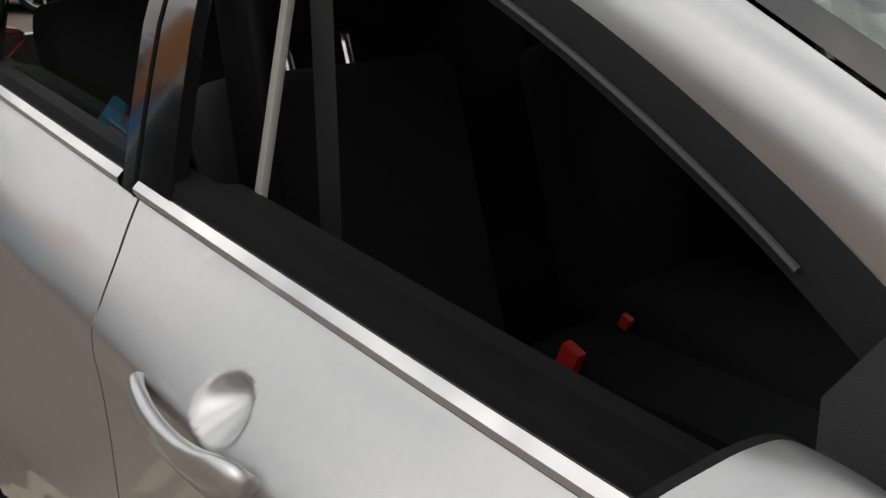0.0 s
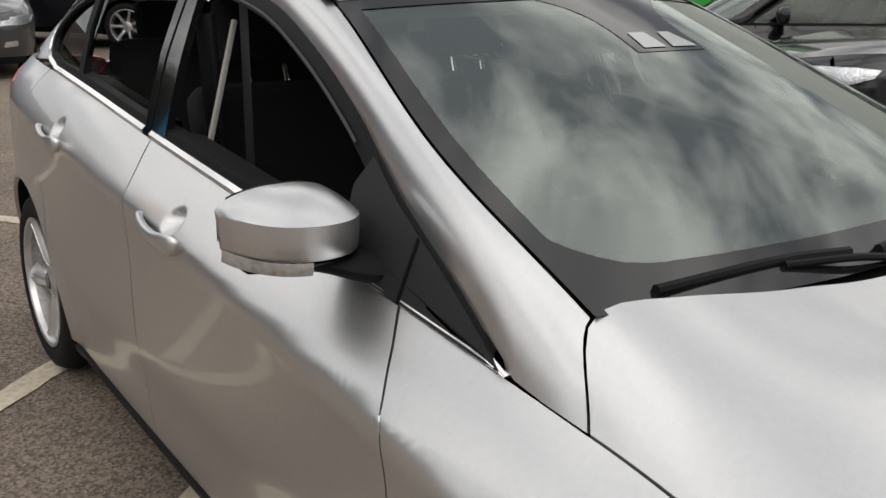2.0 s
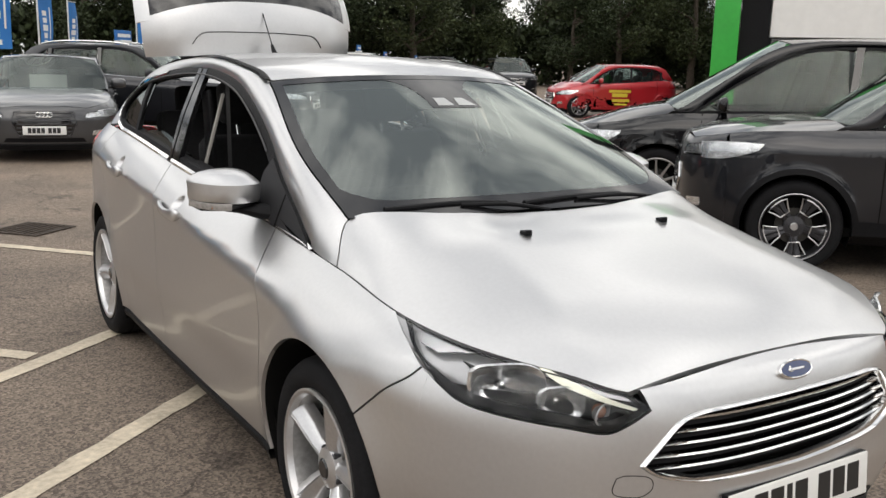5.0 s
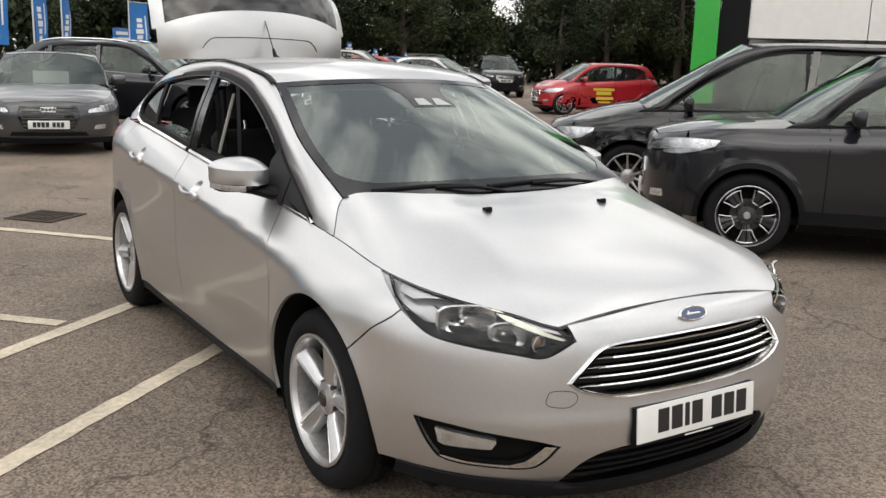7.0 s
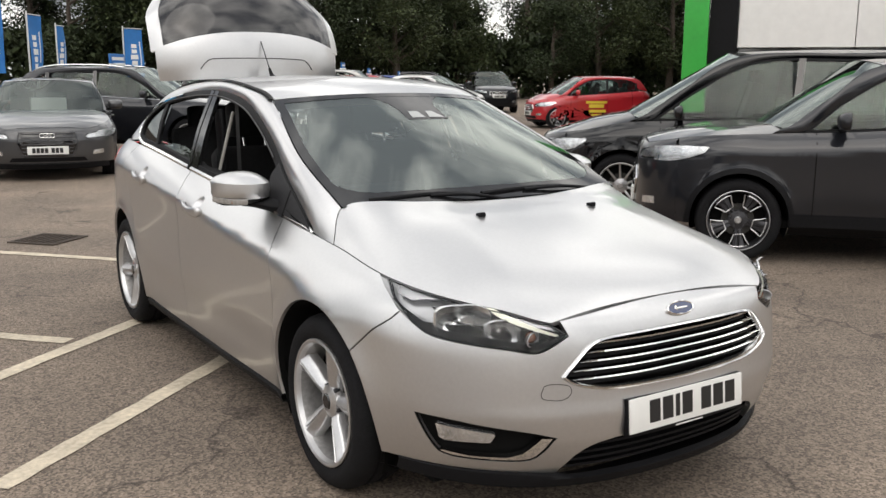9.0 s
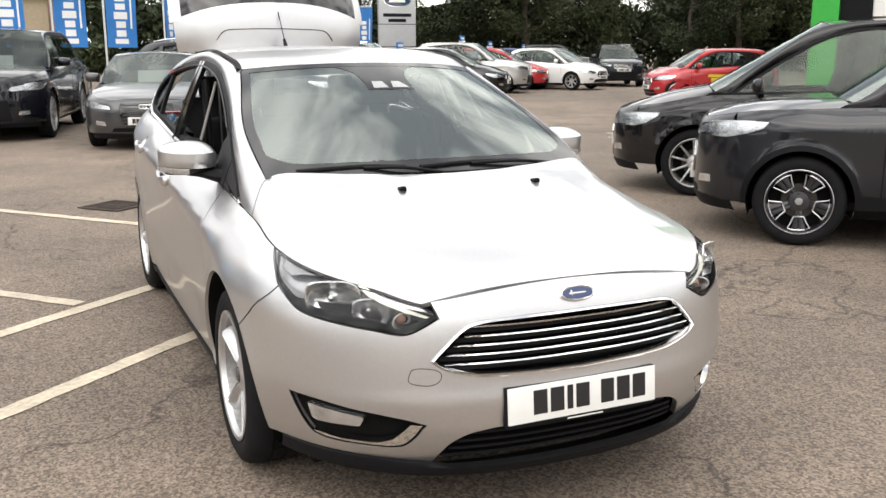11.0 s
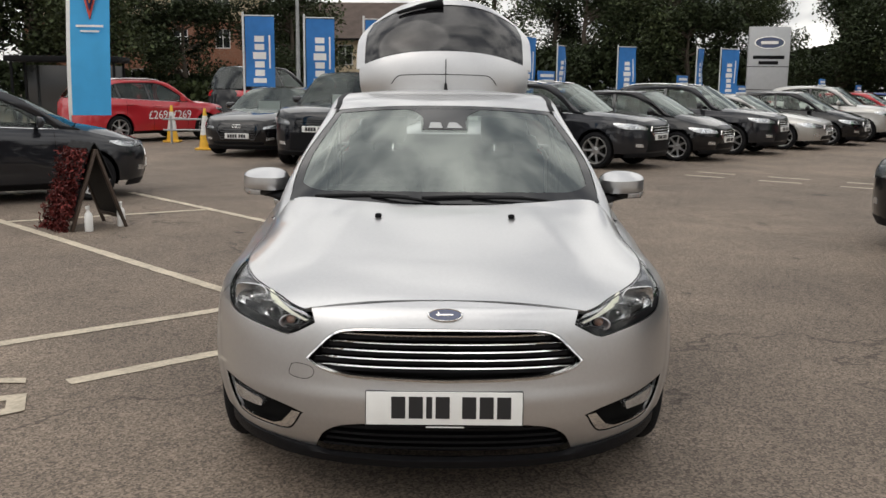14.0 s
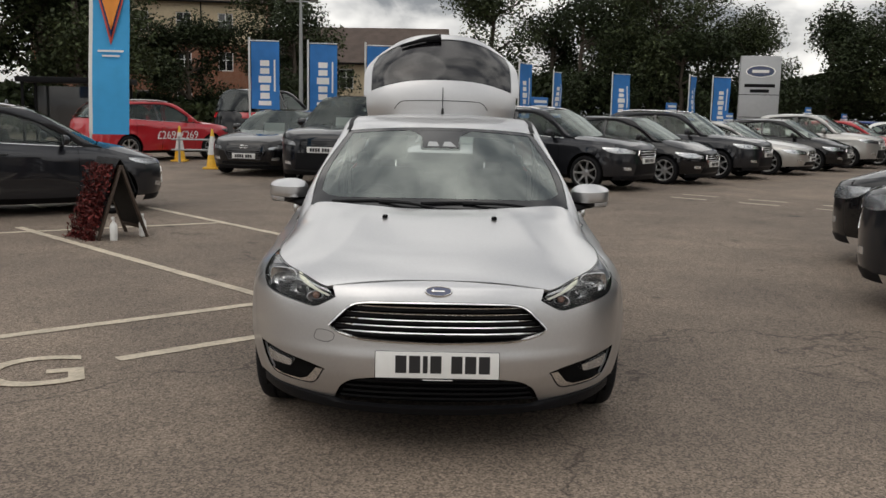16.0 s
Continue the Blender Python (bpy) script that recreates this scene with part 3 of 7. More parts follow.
def hero_shell():
    # outlines in side view (y, z)
    door_front = curve([(1.435, 0.907), (1.365, 0.85), (1.30, 0.77), (1.277, 0.65), (1.285, 0.48), (1.305, 0.33), (1.32, 0.235)], 6)
    b_line = curve([(2.49, 1.004), (2.435, 0.93), (2.412, 0.84), (2.41, 0.6), (2.405, 0.235)], 6)
    rear_line = curve([(3.40, 1.075), (3.42, 0.98), (3.38, 0.85), (3.29, 0.72), (3.222, 0.53)], 6)
    shut = curve([(0.446, 0.7465), (0.469, 0.7175), (0.525, 0.675), (0.58, 0.6245), (0.6185, 0.5855)], 4)
    R = 0.375
    a_r = math.degrees(math.atan2(0.235 - HUB_Z, math.sqrt(R * R - (0.235 - HUB_Z) ** 2)))
    arch_rear = arc(HUB_F, HUB_Z, R, a_r, 134.6, 30)
    fender = np.vstack([[(1.32, 0.235)], door_front[::-1][1:], zb_line(1.435, 0.655, 20)[1:], [(0.646, 0.8265), (0.598, 0.8105), (0.53, 0.7845), (0.48, 0.7625)], shut, arch_rear[::-1]])
    bolt = {"gap": 0.002, "thick": 0.012}
    for s in (-1, 1):
        o = (s, 0, 0)
        part("front_wing", panel(fender, form.side(s), 0.024, out=o, **bolt), SILVER, hero)
        door = np.vstack([zb_line(1.435, 2.49, 30), b_line[1:], [(1.32, 0.235)], door_front[::-1][1:-1]])
        fd = part("front_door", panel(door, form.side(s), 0.022, out=o, extra=(np.arange(2.104, 2.198, 0.0055), np.arange(0.847, 0.922, 0.0055)), **bolt), SILVER, hero)
        ra = math.degrees(math.atan2(0.53 - HUB_Z, 3.222 - HUB_R))
        arch2 = arc(HUB_R, HUB_Z, R, ra, 180 - a_r, 10)
        rdoor = np.vstack([zb_line(2.49, 3.40, 24), rear_line[1:], arch2[1:], [(2.405, 0.235)], b_line[::-1][1:-1]])
        rd = part("rear_door", panel(rdoor, form.side(s), 0.022, out=o, extra=(np.arange(2.971, 3.065, 0.0055), np.arange(0.911, 0.986, 0.0055)), **bolt), SILVER, hero)
        arch3 = arc(HUB_R, HUB_Z, R, ra, -8, 20)
        quarter = np.vstack([zb_line(3.40, 3.98, 12), [(3.98, 0.26), (3.903, 0.26)], arch3[::-1], rear_line[::-1][1:-1]])
        part("rear_wing", panel(quarter, form.side(s), 0.03, out=o, **bolt), SILVER, hero)
        # doors' furniture
        for (y0, z0, y1, z1), dd in (((2.056, 0.859, 2.288, 0.872), fd), ((2.922, 0.922, 3.152, 0.935), rd)):
            rows = []
            for q in np.linspace(0, 1, 25):
                k = lambda ys: float(np.interp(q, [0, 0.03, 0.08, 0.16, 0.28, 0.42, 0.58, 0.72, 0.84, 0.93, 0.98, 1], ys))
                hz = k([0.010, 0.019, 0.024, 0.025, 0.020, 0.0165, 0.016, 0.017, 0.020, 0.019, 0.012, 0.004])
                rise = k([0.004, 0.010, 0.014, 0.018, 0.021, 0.022, 0.022, 0.020, 0.016, 0.010, 0.005, 0.0])
                y, z = y0 + (y1 - y0) * q, z0 + (z1 - z0) * q - 0.010 * math.sin(math.pi * q)
                xo = float(form.X(y, z - 0.02)) + rise
                rows.append([(s * (xo + 0.010 * math.copysign(abs(math.cos(a)) ** 0.7, math.cos(a))), y, z + hz * math.copysign(abs(math.sin(a)) ** 0.8, math.sin(a))) for a in np.linspace(0, 2 * math.pi, 18, endpoint=False)])
            part("door_handle", loft(rows, closed=True, cap=True), SILVER, dd, sharp=60)
        # sill trim, arch liners
        sill = loft([[(s * (form.X(y, 0.24) - 0.004), y, 0.234), (s * (form.X(y, 0.24) + 0.004), y, 0.222), (s * (form.X(y, 0.24) - 0.004), y, 0.195), (s * 0.76, y, 0.17)] for y in np.linspace(1.27, 3.14, 30)])
        part("sill_trim", facing(sill, o), BLACK, hero)
        for hy in (HUB_F, HUB_R):
            rows = []
            for a in np.linspace(radians(-25), radians(205), 30):
                y, z = hy + 0.372 * math.cos(a), HUB_Z + 0.372 * math.sin(a)
                xo = float(form.X(y, max(z, 0.24))) - 0.012
                rows.append([(s * xo, y, z), (s * (xo - 0.02), hy + 0.366 * math.cos(a), HUB_Z + 0.366 * math.sin(a)), (s * 0.55, hy + 0.366 * math.cos(a), HUB_Z + 0.366 * math.sin(a)), (s * 0.54, hy, HUB_Z)])
            part("arch_liner", loft(rows), VOID, hero)
        red = curve([(3.76, 0.995), (3.92, 1.042), (4.2, 1.03), (4.26, 0.95), (4.22, 0.88), (4.02, 0.90), (3.76, 0.995)], 5)[:-1]
        part("tail_light", panel(red, form.side(s, -0.006), 0.03, out=o, gap=0, thick=0.01), RED_LENS, hero, "red tail light lens")

    # front bumper, in front view (x, z) with its sides in side view
    ys = 0.42
    xs = lambda z: float(form.X(ys, z))
    low_edge = [(0.446, 0.247), (0.519, 0.254), (0.61, 0.260), (0.688, 0.263), (0.756, 0.263), (xs(0.26), 0.260)]
    inlet = curve([(0.0, 0.368), (0.244, 0.367), (0.306, 0.362), (0.362, 0.350), (0.409, 0.320), (0.431, 0.283), (0.446, 0.247)], 5)
    grille_top = curve([(0.0, 0.694), (0.2, 0.693), (0.32, 0.688), (0.38, 0.668), (0.44, 0.612), (0.472, 0.577)], 5)
    grille_low = curve([(0.472, 0.577), (0.43, 0.549), (0.36, 0.530), (0.28, 0.521), (0.0, 0.514)], 5)
    fog_top, fog_low = curve(FOG_TOP, 4), curve(FOG_LOW, 4)
    lens_low = curve(LENS_LOW + [(xs(0.733), 0.733)], 5)[:-1]
    bonnet_edge = [(x, 0.772 - 0.030 * (x / 0.45) ** 2) for x in np.linspace(0, 0.452, 14)]
    zs = np.r_[0.733, np.arange(0.715, 0.265, -0.02)]
    k = int(np.argmin(np.abs(zs - 0.442)))
    zs[k] = 0.442
    right_up, right_low = [(xs(z), z) for z in zs[:k + 1]], [(xs(z), z) for z in zs[k:]] + [(xs(0.26), 0.26)]
    i0 = 20
    upper = np.vstack([bonnet_edge, lens_low, right_up, fog_top, inlet[:i0 + 1][::-1], grille_low[::-1], grille_top[::-1][1:]])
    lower = np.vstack([fog_low, right_low, low_edge[::-1][1:], inlet[i0:][::-1][1:]])
    shut2 = curve([(0.443, 0.7435), (0.467, 0.7145), (0.523, 0.6725), (0.578, 0.6215), (0.6165, 0.583)], 4)
    arch_f = arc(HUB_F, HUB_Z, R, 135.6, 188.9, 16)
    cheek = np.vstack([[(ys, 0.26)], [(ys, z) for z in zs[::-1]], shut2, arch_f[1:]])
    flip = lambda p: p * np.array([-1, 1])
    mats = [form.nose()] * 4 + [form.side(1), form.side(-1)]
    bm = panel([upper, flip(upper), lower, flip(lower), cheek, cheek], mats, 0.02, gap=0, thick=0.02, out=[(0, -1, 0)] * 4 + [(1, 0, 0), (-1, 0, 0)])
    part("front_bumper", bm, SILVER, hero)
    # near-black shell added behind the panels, its colour standing in for shade in their gaps
    zz = np.linspace(0.72, 0.27, 12)
    front_in = np.array([(-xs(z) + 0.03, z) for z in zz] + [(xs(z) - 0.03, z) for z in zz[::-1]])
    part("bumper_backing", panel(front_in, form.nose(0.045), 0.06, gap=0, thick=0, out=(0, -1, 0)), VOID, hero)
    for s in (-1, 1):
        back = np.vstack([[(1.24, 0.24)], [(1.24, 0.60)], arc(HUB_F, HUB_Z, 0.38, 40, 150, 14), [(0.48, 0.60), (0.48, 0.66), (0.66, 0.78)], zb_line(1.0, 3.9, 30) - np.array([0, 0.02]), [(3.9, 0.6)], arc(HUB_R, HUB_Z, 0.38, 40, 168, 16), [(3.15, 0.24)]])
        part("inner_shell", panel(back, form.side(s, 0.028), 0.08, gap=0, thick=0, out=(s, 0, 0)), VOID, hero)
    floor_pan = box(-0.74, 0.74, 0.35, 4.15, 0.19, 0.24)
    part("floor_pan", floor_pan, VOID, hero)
    # rear end
    zz = np.linspace(0.30, 1.0, 12)
    rear_face = np.array([(-float(form.X(3.98, z)), z) for z in zz] + [(float(form.X(3.98, z)), z) for z in zz[::-1]])
    part("rear_bumper", panel(rear_face, form.nose(0, True), 0.06, gap=0.002, out=(0, 1, 0)), SILVER, hero)

    # bonnet
    us = np.r_[np.linspace(0, 0.8, 17), 0.84, 0.87, 0.885, 0.91, 0.935, 0.955, 0.97, 0.985, 0.995, 1.0]
    us = np.r_[-us[::-1], us[1:]]
    vs = np.r_[0.0, 0.006, 0.014, 0.03, np.linspace(0.05, 1, 30)]
    rows = []
    for v in vs:
        rows.append([bonnet_point(u, v) for u in us])
    bon = facing(loft(rows), (0, 0, 1))
    edges = [e for e in bon.edges if e.is_boundary]
    made = bmesh.ops.extrude_edge_only(bon, edges=edges)["geom"]
    for v in made:
        if isinstance(v, bmesh.types.BMVert):
            v.co.z -= 0.014
            v.co.x *= 0.995
            v.co.y += 0.004 if v.co.y < 0.3 else -0.004
    bon.normal_update()
    part("bonnet", bon, SILVER, hero)
    under = loft([[(u * 0.72, y, float(BONNET_Z(y)) - 0.10 - 0.03 * abs(u)) for u in np.linspace(-1, 1, 9)] for y in np.linspace(0.3, 1.1, 8)])
    part("engine_bay", under, VOID, hero)
    for s in (-1, 1):
        nz = joined(box(s * 0.271 - 0.013, s * 0.271 + 0.013, 0.755, 0.785, 0.958, 0.972, 0.004), box(s * 0.271 - 0.009, s * 0.271 + 0.009, 0.752, 0.765, 0.966, 0.976, 0.003))
        part("washer_jet", nz, BLACK, hero)


hero_shell()
C1 = curve([(0.690, 1.086, 0.984), (0.676, 1.49, 1.148), (0.573, 1.998, 1.352), (0.576, 2.24, 1.405), (0.574, 2.6, 1.434), (0.568, 3.0, 1.422), (0.555, 3.40, 1.385), (0.60, 3.75, 1.25), (0.69, 3.98, 1.07)], 12)
DLO = [(1.159, 0.884), (1.304, 0.960), (1.52, 1.058), (1.735, 1.176), (1.975, 1.281), (2.22, 1.355), (2.56, 1.393), (2.95, 1.376), (3.27, 1.325), (3.437, 1.24), (3.478, 1.165), (3.44, 1.10), (3.36, 1.078)]
DLOC = curve(DLO, 8)


def hero_top():
    # pillar and cant rail: from the dark edge of the windows to the windscreen and roof
    n = 110
    for s in (-1, 1):
        lowp = [np.array([form.X(1.008, form.zb(1.008)) + 0.001, 1.003, form.zb(1.008) - 0.004])] + [np.array([form.X(1.10, form.zb(1.10)) - 0.001, 1.10, form.zb(1.10) - 0.003])] + [np.array([form.G(y, z) + 0.004, y, z]) for y, z in DLOC[:-8]] + [np.array([form.X(3.62, form.zb(3.62)), 3.62, form.zb(3.62) + 0.002]), np.array([form.X(3.98, form.zb(3.98)), 3.98, form.zb(3.98)])]
        a, b = resample(C1, n), resample(np.array(lowp), n)
        rows, foot = [], []
        for i in range(n):
            p, q = a[i], b[i]
            row = []
            for t in np.linspace(0, 1, 9):
                m = p + (q - p) * t
                bul = 0.020 * 4 * t * (1 - t)
                m = m + np.array([0.75, -0.15 if i < 45 else 0, 0.65]) * bul
                if i == 0:
                    foot.append(np.array(bonnet_point(0.895 + 0.105 * t, 1)) + np.array([0.001, 0.005, 0.0]) - m)
                m = m + foot[len(row)] * max(0.0, 1 - i / 7) ** 2
                row.append((s * m[0], m[1], m[2]))
            rows.append(row)
        part("pillar_and_cant_rail", thicken(facing(loft(rows), (s, 0, 0.6)), 0.006), SILVER, hero)
        # drip channel strip
        ch = resample(C1[24:75], 40)
        part("roof_ditch_strip", facing(loft([[(s * (p[0] - 0.012), p[1], p[2] + 0.008), (s * (p[0] - 0.004), p[1], p[2] + 0.012), (s * (p[0] + 0.016), p[1], p[2] + 0.008)] for p in ch]), (0, 0, 1)), BLACK, hero)
    # roof
    zc = spl([1.83, 2.05, 2.4, 2.8, 3.2, 3.5], [1.388, 1.425, 1.458, 1.466, 1.452, 1.425])
    edge = resample(C1[24:75], 40)
    rows = []
    for i, p in enumerate(edge):
        yc = 1.833 + (3.46 - 1.833) * i / (len(edge) - 1)
        rows.append([(u * (p[0] - 0.008), yc + (p[1] - yc) * u * u, p[2] + 0.006 + (float(zc(yc)) - p[2] - 0.006) * (1 - abs(u) ** 2.4)) for u in np.linspace(-1, 1, 29)])
    part("roof", thicken(facing(loft(rows), (0, 0, 1)), 0.008), SILVER, hero)
    lining = loft([[(x * 0.9, y, z - 0.05) for x, y, z in r[::4]] for r in rows[::3]])
    part("headlining", facing(lining, (0, 0, -1)), HEADLINING, hero)
    # windscreen: glass with a dark printed border
    side = resample(C1[:25], 40)

    def screen(u, v, lift=0.0):
        i = v * (len(side) - 1)
        j = min(int(i), len(side) - 2)
        p = side[j] + (side[j + 1] - side[j]) * (i - j)
        c = np.array([0.0, 0.985 + (1.830 - 0.985) * v, 0.986 + (1.387 - 0.986) * v + 0.020 * math.sin(math.pi * v)])
        w = 1 - abs(u) ** 2.2
        return np.array([u * (p[0] - 0.006), p[1] + (c[1] - p[1]) * w, p[2] + (c[2] - p[2]) * w + lift])
    part("windscreen", facing(loft([[screen(u, v) for u in np.linspace(-1, 1, 33)] for v in np.linspace(0.0, 1, 25)]), (0, -1, 1)), WINDSCREEN, hero, "laminated green-tinted windscreen glass")
    def border(u0, u1, v0, v1, nu, nv):
        return facing(loft([[screen(u, v, 0.002) for u in np.linspace(u0, u1, nu)] for v in np.linspace(v0, v1, nv)]), (0, -1, 1))
    part("screen_border", joined(facing(loft([[screen(u, t * (0.092 + 0.15 * max(0, (abs(u) - 0.72) / 0.28) ** 3), 0.0024) for u in np.linspace(-1, 1, 49)] for t in np.linspace(0, 1, 5)]), (0, -1, 1)), border(-1, 1, 0.955, 1, 33, 3), border(-1, -0.945, 0.075, 0.955, 3, 20), border(0.945, 1, 0.075, 0.955, 3, 20)), FRIT, hero, "black printed border of the windscreen")
    sensor = facing(loft([[screen(u * (0.17 + 0.16 * (1 - t) ** 4), 0.955 - 0.27 * t, 0.0012) for u in np.linspace(-1, 1, 9)] for t in np.linspace(0, 1, 12)]), (0, -1, 1))
    part("sensor_panel", sensor, FRIT, hero)
    hood = []
    for (ua, ub), (uc, ud) in (((-0.115, -0.035), (-0.125, -0.015)), ((0.035, 0.095), (0.015, 0.145))):
        hood.append(facing(loft([[screen((ua + (ub - ua) * a) * (1 - t) + (uc + (ud - uc) * a) * t, 0.770 - 0.070 * t, 0.003) for a in np.linspace(0, 1, 5)] for t in np.linspace(0, 1, 4)]), (0, -1, 1)))
    for h in hood:
        part("camera_window", h, material("sensor_grey", (0.32, 0.33, 0.33), 0.3, coat=0.5) if "sensor_grey" not in bpy.data.materials else bpy.data.materials["sensor_grey"], hero)
    # cowl and wipers
    part("cowl_panel", loft([[(u * 0.66, 0.955 + 0.125 * u * u + d, 0.970 - 0.002 * u * u - 0.01 + e) for u in np.linspace(-1, 1, 25)] for d, e in ((0.0, -0.01), (0.03, 0.006), (0.09, 0.02))]), BLACK, hero)
    for a, b, c in (((0.53, 1.045, 0.988), (0.12, 1.015, 1.010), (-0.10, 1.01, 1.008)), ((-0.02, 0.98, 0.986), (-0.32, 1.04, 1.010), (-0.57, 1.08, 1.004))):
        w = thing("wiper", "", "")
        w.parent = hero
        part("wiper_arm", tube(curve([a, tuple((np.array(a) + np.array(b)) / 2 + np.array([0, -0.012, 0.012])), b], 6), 0.007, 8), BLACK, w)
        mid = np.array(b)
        ends = np.array([a[0] * 0.55 + b[0] * 0.45, (a[1] + b[1]) / 2 + 0.02, 1.008]), np.array(c)
        part("wiper_blade", tube(curve([ends[0], mid + np.array([0, 0.012, 0.004]), ends[1]], 6), 0.009, 8), BLACK, w)
    # aerial
    aer = thing("aerial", "", "")
    aer.parent = hero
    part("aerial_foot", tube([(0.013, 3.36, 1.436), (0.013, 3.41, 1.462), (0.013, 3.445, 1.505)], [0.028, 0.014, 0.008], 10), BLACK, aer)
    part("aerial_mast", tube([(0.013, 3.44, 1.50), (0.013, 3.61, 1.722)], 0.003, 8), BLACK, aer)


hero_top()


def hero_windows():
    for s in (-1, 1):
        o = (s, 0, 0.4)
        outline = np.vstack([DLOC, zb_line(3.36, 1.159, 50)[1:-1]])
        inner = inset_outline(outline, 0.036)
        rows = [form.glazing(s, -0.004)(outline), form.glazing(s, -0.007)(inset_outline(outline, 0.005)), form.glazing(s, -0.005)(inner), form.glazing(s, 0.03)(inset_outline(outline, 0.040))]
        part("window_surround", facing(loft([list(r) for r in rows], closed=True), o), BLACK, hero)
        part("window_seal", tube(form.glazing(s, -0.010)(inset_outline(outline, 0.027))[22:88], 0.0032, 6), SEAL, hero, "thin rubber lip round the side windows")
        top = lambda y: float(np.interp(y, DLOC[:, 0][:70], DLOC[:, 1][:70]))
        pil = np.array([(2.405, form.zb(2.405)), (2.53, form.zb(2.53)), (2.60, 1.20), (2.635, top(2.635) - 0.004), (2.535, top(2.535) - 0.004), (2.48, 1.2)])
        part("b_pillar_cover", panel(pil, form.glazing(s, -0.009), 0.06, gap=0, out=o, thick=0.02), GLOSSBLACK, hero)
        slit = np.array([(2.492, form.zb(2.49)), (2.500, form.zb(2.50)), (2.562, 1.2), (2.592, top(2.59) - 0.004), (2.584, top(2.58) - 0.004), (2.554, 1.2)])
        part("pillar_gap", panel(slit, form.glazing(s, -0.0105), 0.06, gap=0, out=o, thick=0.001), VOID, hero)
        sail = np.array([(1.17, 0.888), *DLOC[1:21], (1.655, 1.06), (1.62, 0.926), *zb_line(1.60, 1.17, 12)[:-1]])
        part("mirror_sail", panel(sail, form.glazing(s, -0.013), 0.03, gap=0.004, out=o, thick=0.01), TRIM, hero)
        cut = np.array([(1.428, 0.91), (1.436, 0.91), (1.44, 1.015), (1.432, 1.012)])
        part("sail_gap", panel(cut, form.glazing(s, -0.0145), 0.03, gap=0, out=o, thick=0.001), VOID, hero)
        # glass: quarter pane fixed, rear pane lowered, far side closed
        qtr = np.array([(3.10, form.zb(3.10)), *zb_line(3.15, 3.34, 5), *DLOC[::-1][4:40]])
        qtr = qtr[(qtr[:, 0] > 3.09)]
        part("quarter_pane", panel(qtr, form.glazing(s, 0.004), 0.08, gap=0.01, out=o, thick=0.003), DARKGLASS, hero)
        bar = np.array([(3.07, form.zb(3.07)), (3.11, form.zb(3.11)), (3.20, 1.22), (3.225, top(3.225)), (3.185, top(3.185)), (3.16, 1.22)])
        part("window_divider", panel(bar, form.glazing(s, -0.004), 0.06, gap=0, out=o, thick=0.02), BLACK, hero)
        if s < 0:
            low = np.array([(2.545, 1.0), (3.07, 1.05), *[(y, 1.075 + 0.035 * math.sin(math.pi * (y - 2.52) / 0.62)) for y in np.linspace(3.09, 2.565, 14)]])
            part("lowered_pane", panel(low, form.glazing(s, 0.016), 0.08, gap=0, out=o, thick=0.003), CLEARGLASS, hero)
        else:
            for ya, yb in ((1.64, 2.41), (2.57, 3.08)):
                full = np.array([*zb_line(ya, yb, 8), *[(y, top(y) - 0.012) for y in np.linspace(yb, ya + (0.02 if ya < 2 else 0), 14)]])
                part("side_pane", panel(full, form.glazing(s, 0.012), 0.08, gap=0.004, out=o, thick=0.003), CLEARGLASS if ya < 2 else DARKGLASS, hero)
        # bright strip along the waist and up round the rear window
        line = np.vstack([zb_line(1.165, 3.34, 50), DLOC[::-1][1:40]])
        def strip(a, b):
            rows = []
            seg = line[a:b]
            nrm = np.gradient(seg, axis=0)
            nrm /= np.linalg.norm(nrm, axis=1)[:, None]
            up = np.stack([-nrm[:, 1], nrm[:, 0]], 1)
            for k, (p, w) in enumerate(zip(seg, up)):
                w = w * (float(np.interp(k, [0, 1, 2], [0.25, 0.8, 1.0])) if a == 0 else 1.0)
                q = p + w * 0.020
                x0, x1 = float(form.G(*p)), float(form.G(*q))
                rows.append([(s * (x0 - 0.004), *p), (s * (x0 + 0.009), *(p + w * 0.001)), (s * ((x0 + x1) / 2 + 0.014), *(p + w * 0.010)), (s * (x1 + 0.009), *(p + w * 0.019)), (s * (x1 - 0.004), *q)])
            return facing(loft(rows), (s, 0, 0.3))
        part("chrome_waist_strip", strip(0, 7), CHROME, hero)
        part("chrome_waist_strip", strip(7, 31), CHROME, hero)
        part("chrome_waist_strip", strip(31, len(line)), CHROME, hero)
        # inner top of the doors
        for y0, y1 in ((1.60, 2.42), (2.56, 3.12)):
            rows = [[(s * (float(form.G(y, form.zb(y))) - d), y, float(form.zb(y)) + e) for d, e in ((0.020, -0.02), (0.026, 0.018), (0.05, 0.030), (0.10, 0.018), (0.12, -0.05), (0.11, -0.5))] for y in np.linspace(y0, y1, 12)]
            part("door_lining", loft(rows), DASH, hero)


hero_windows()


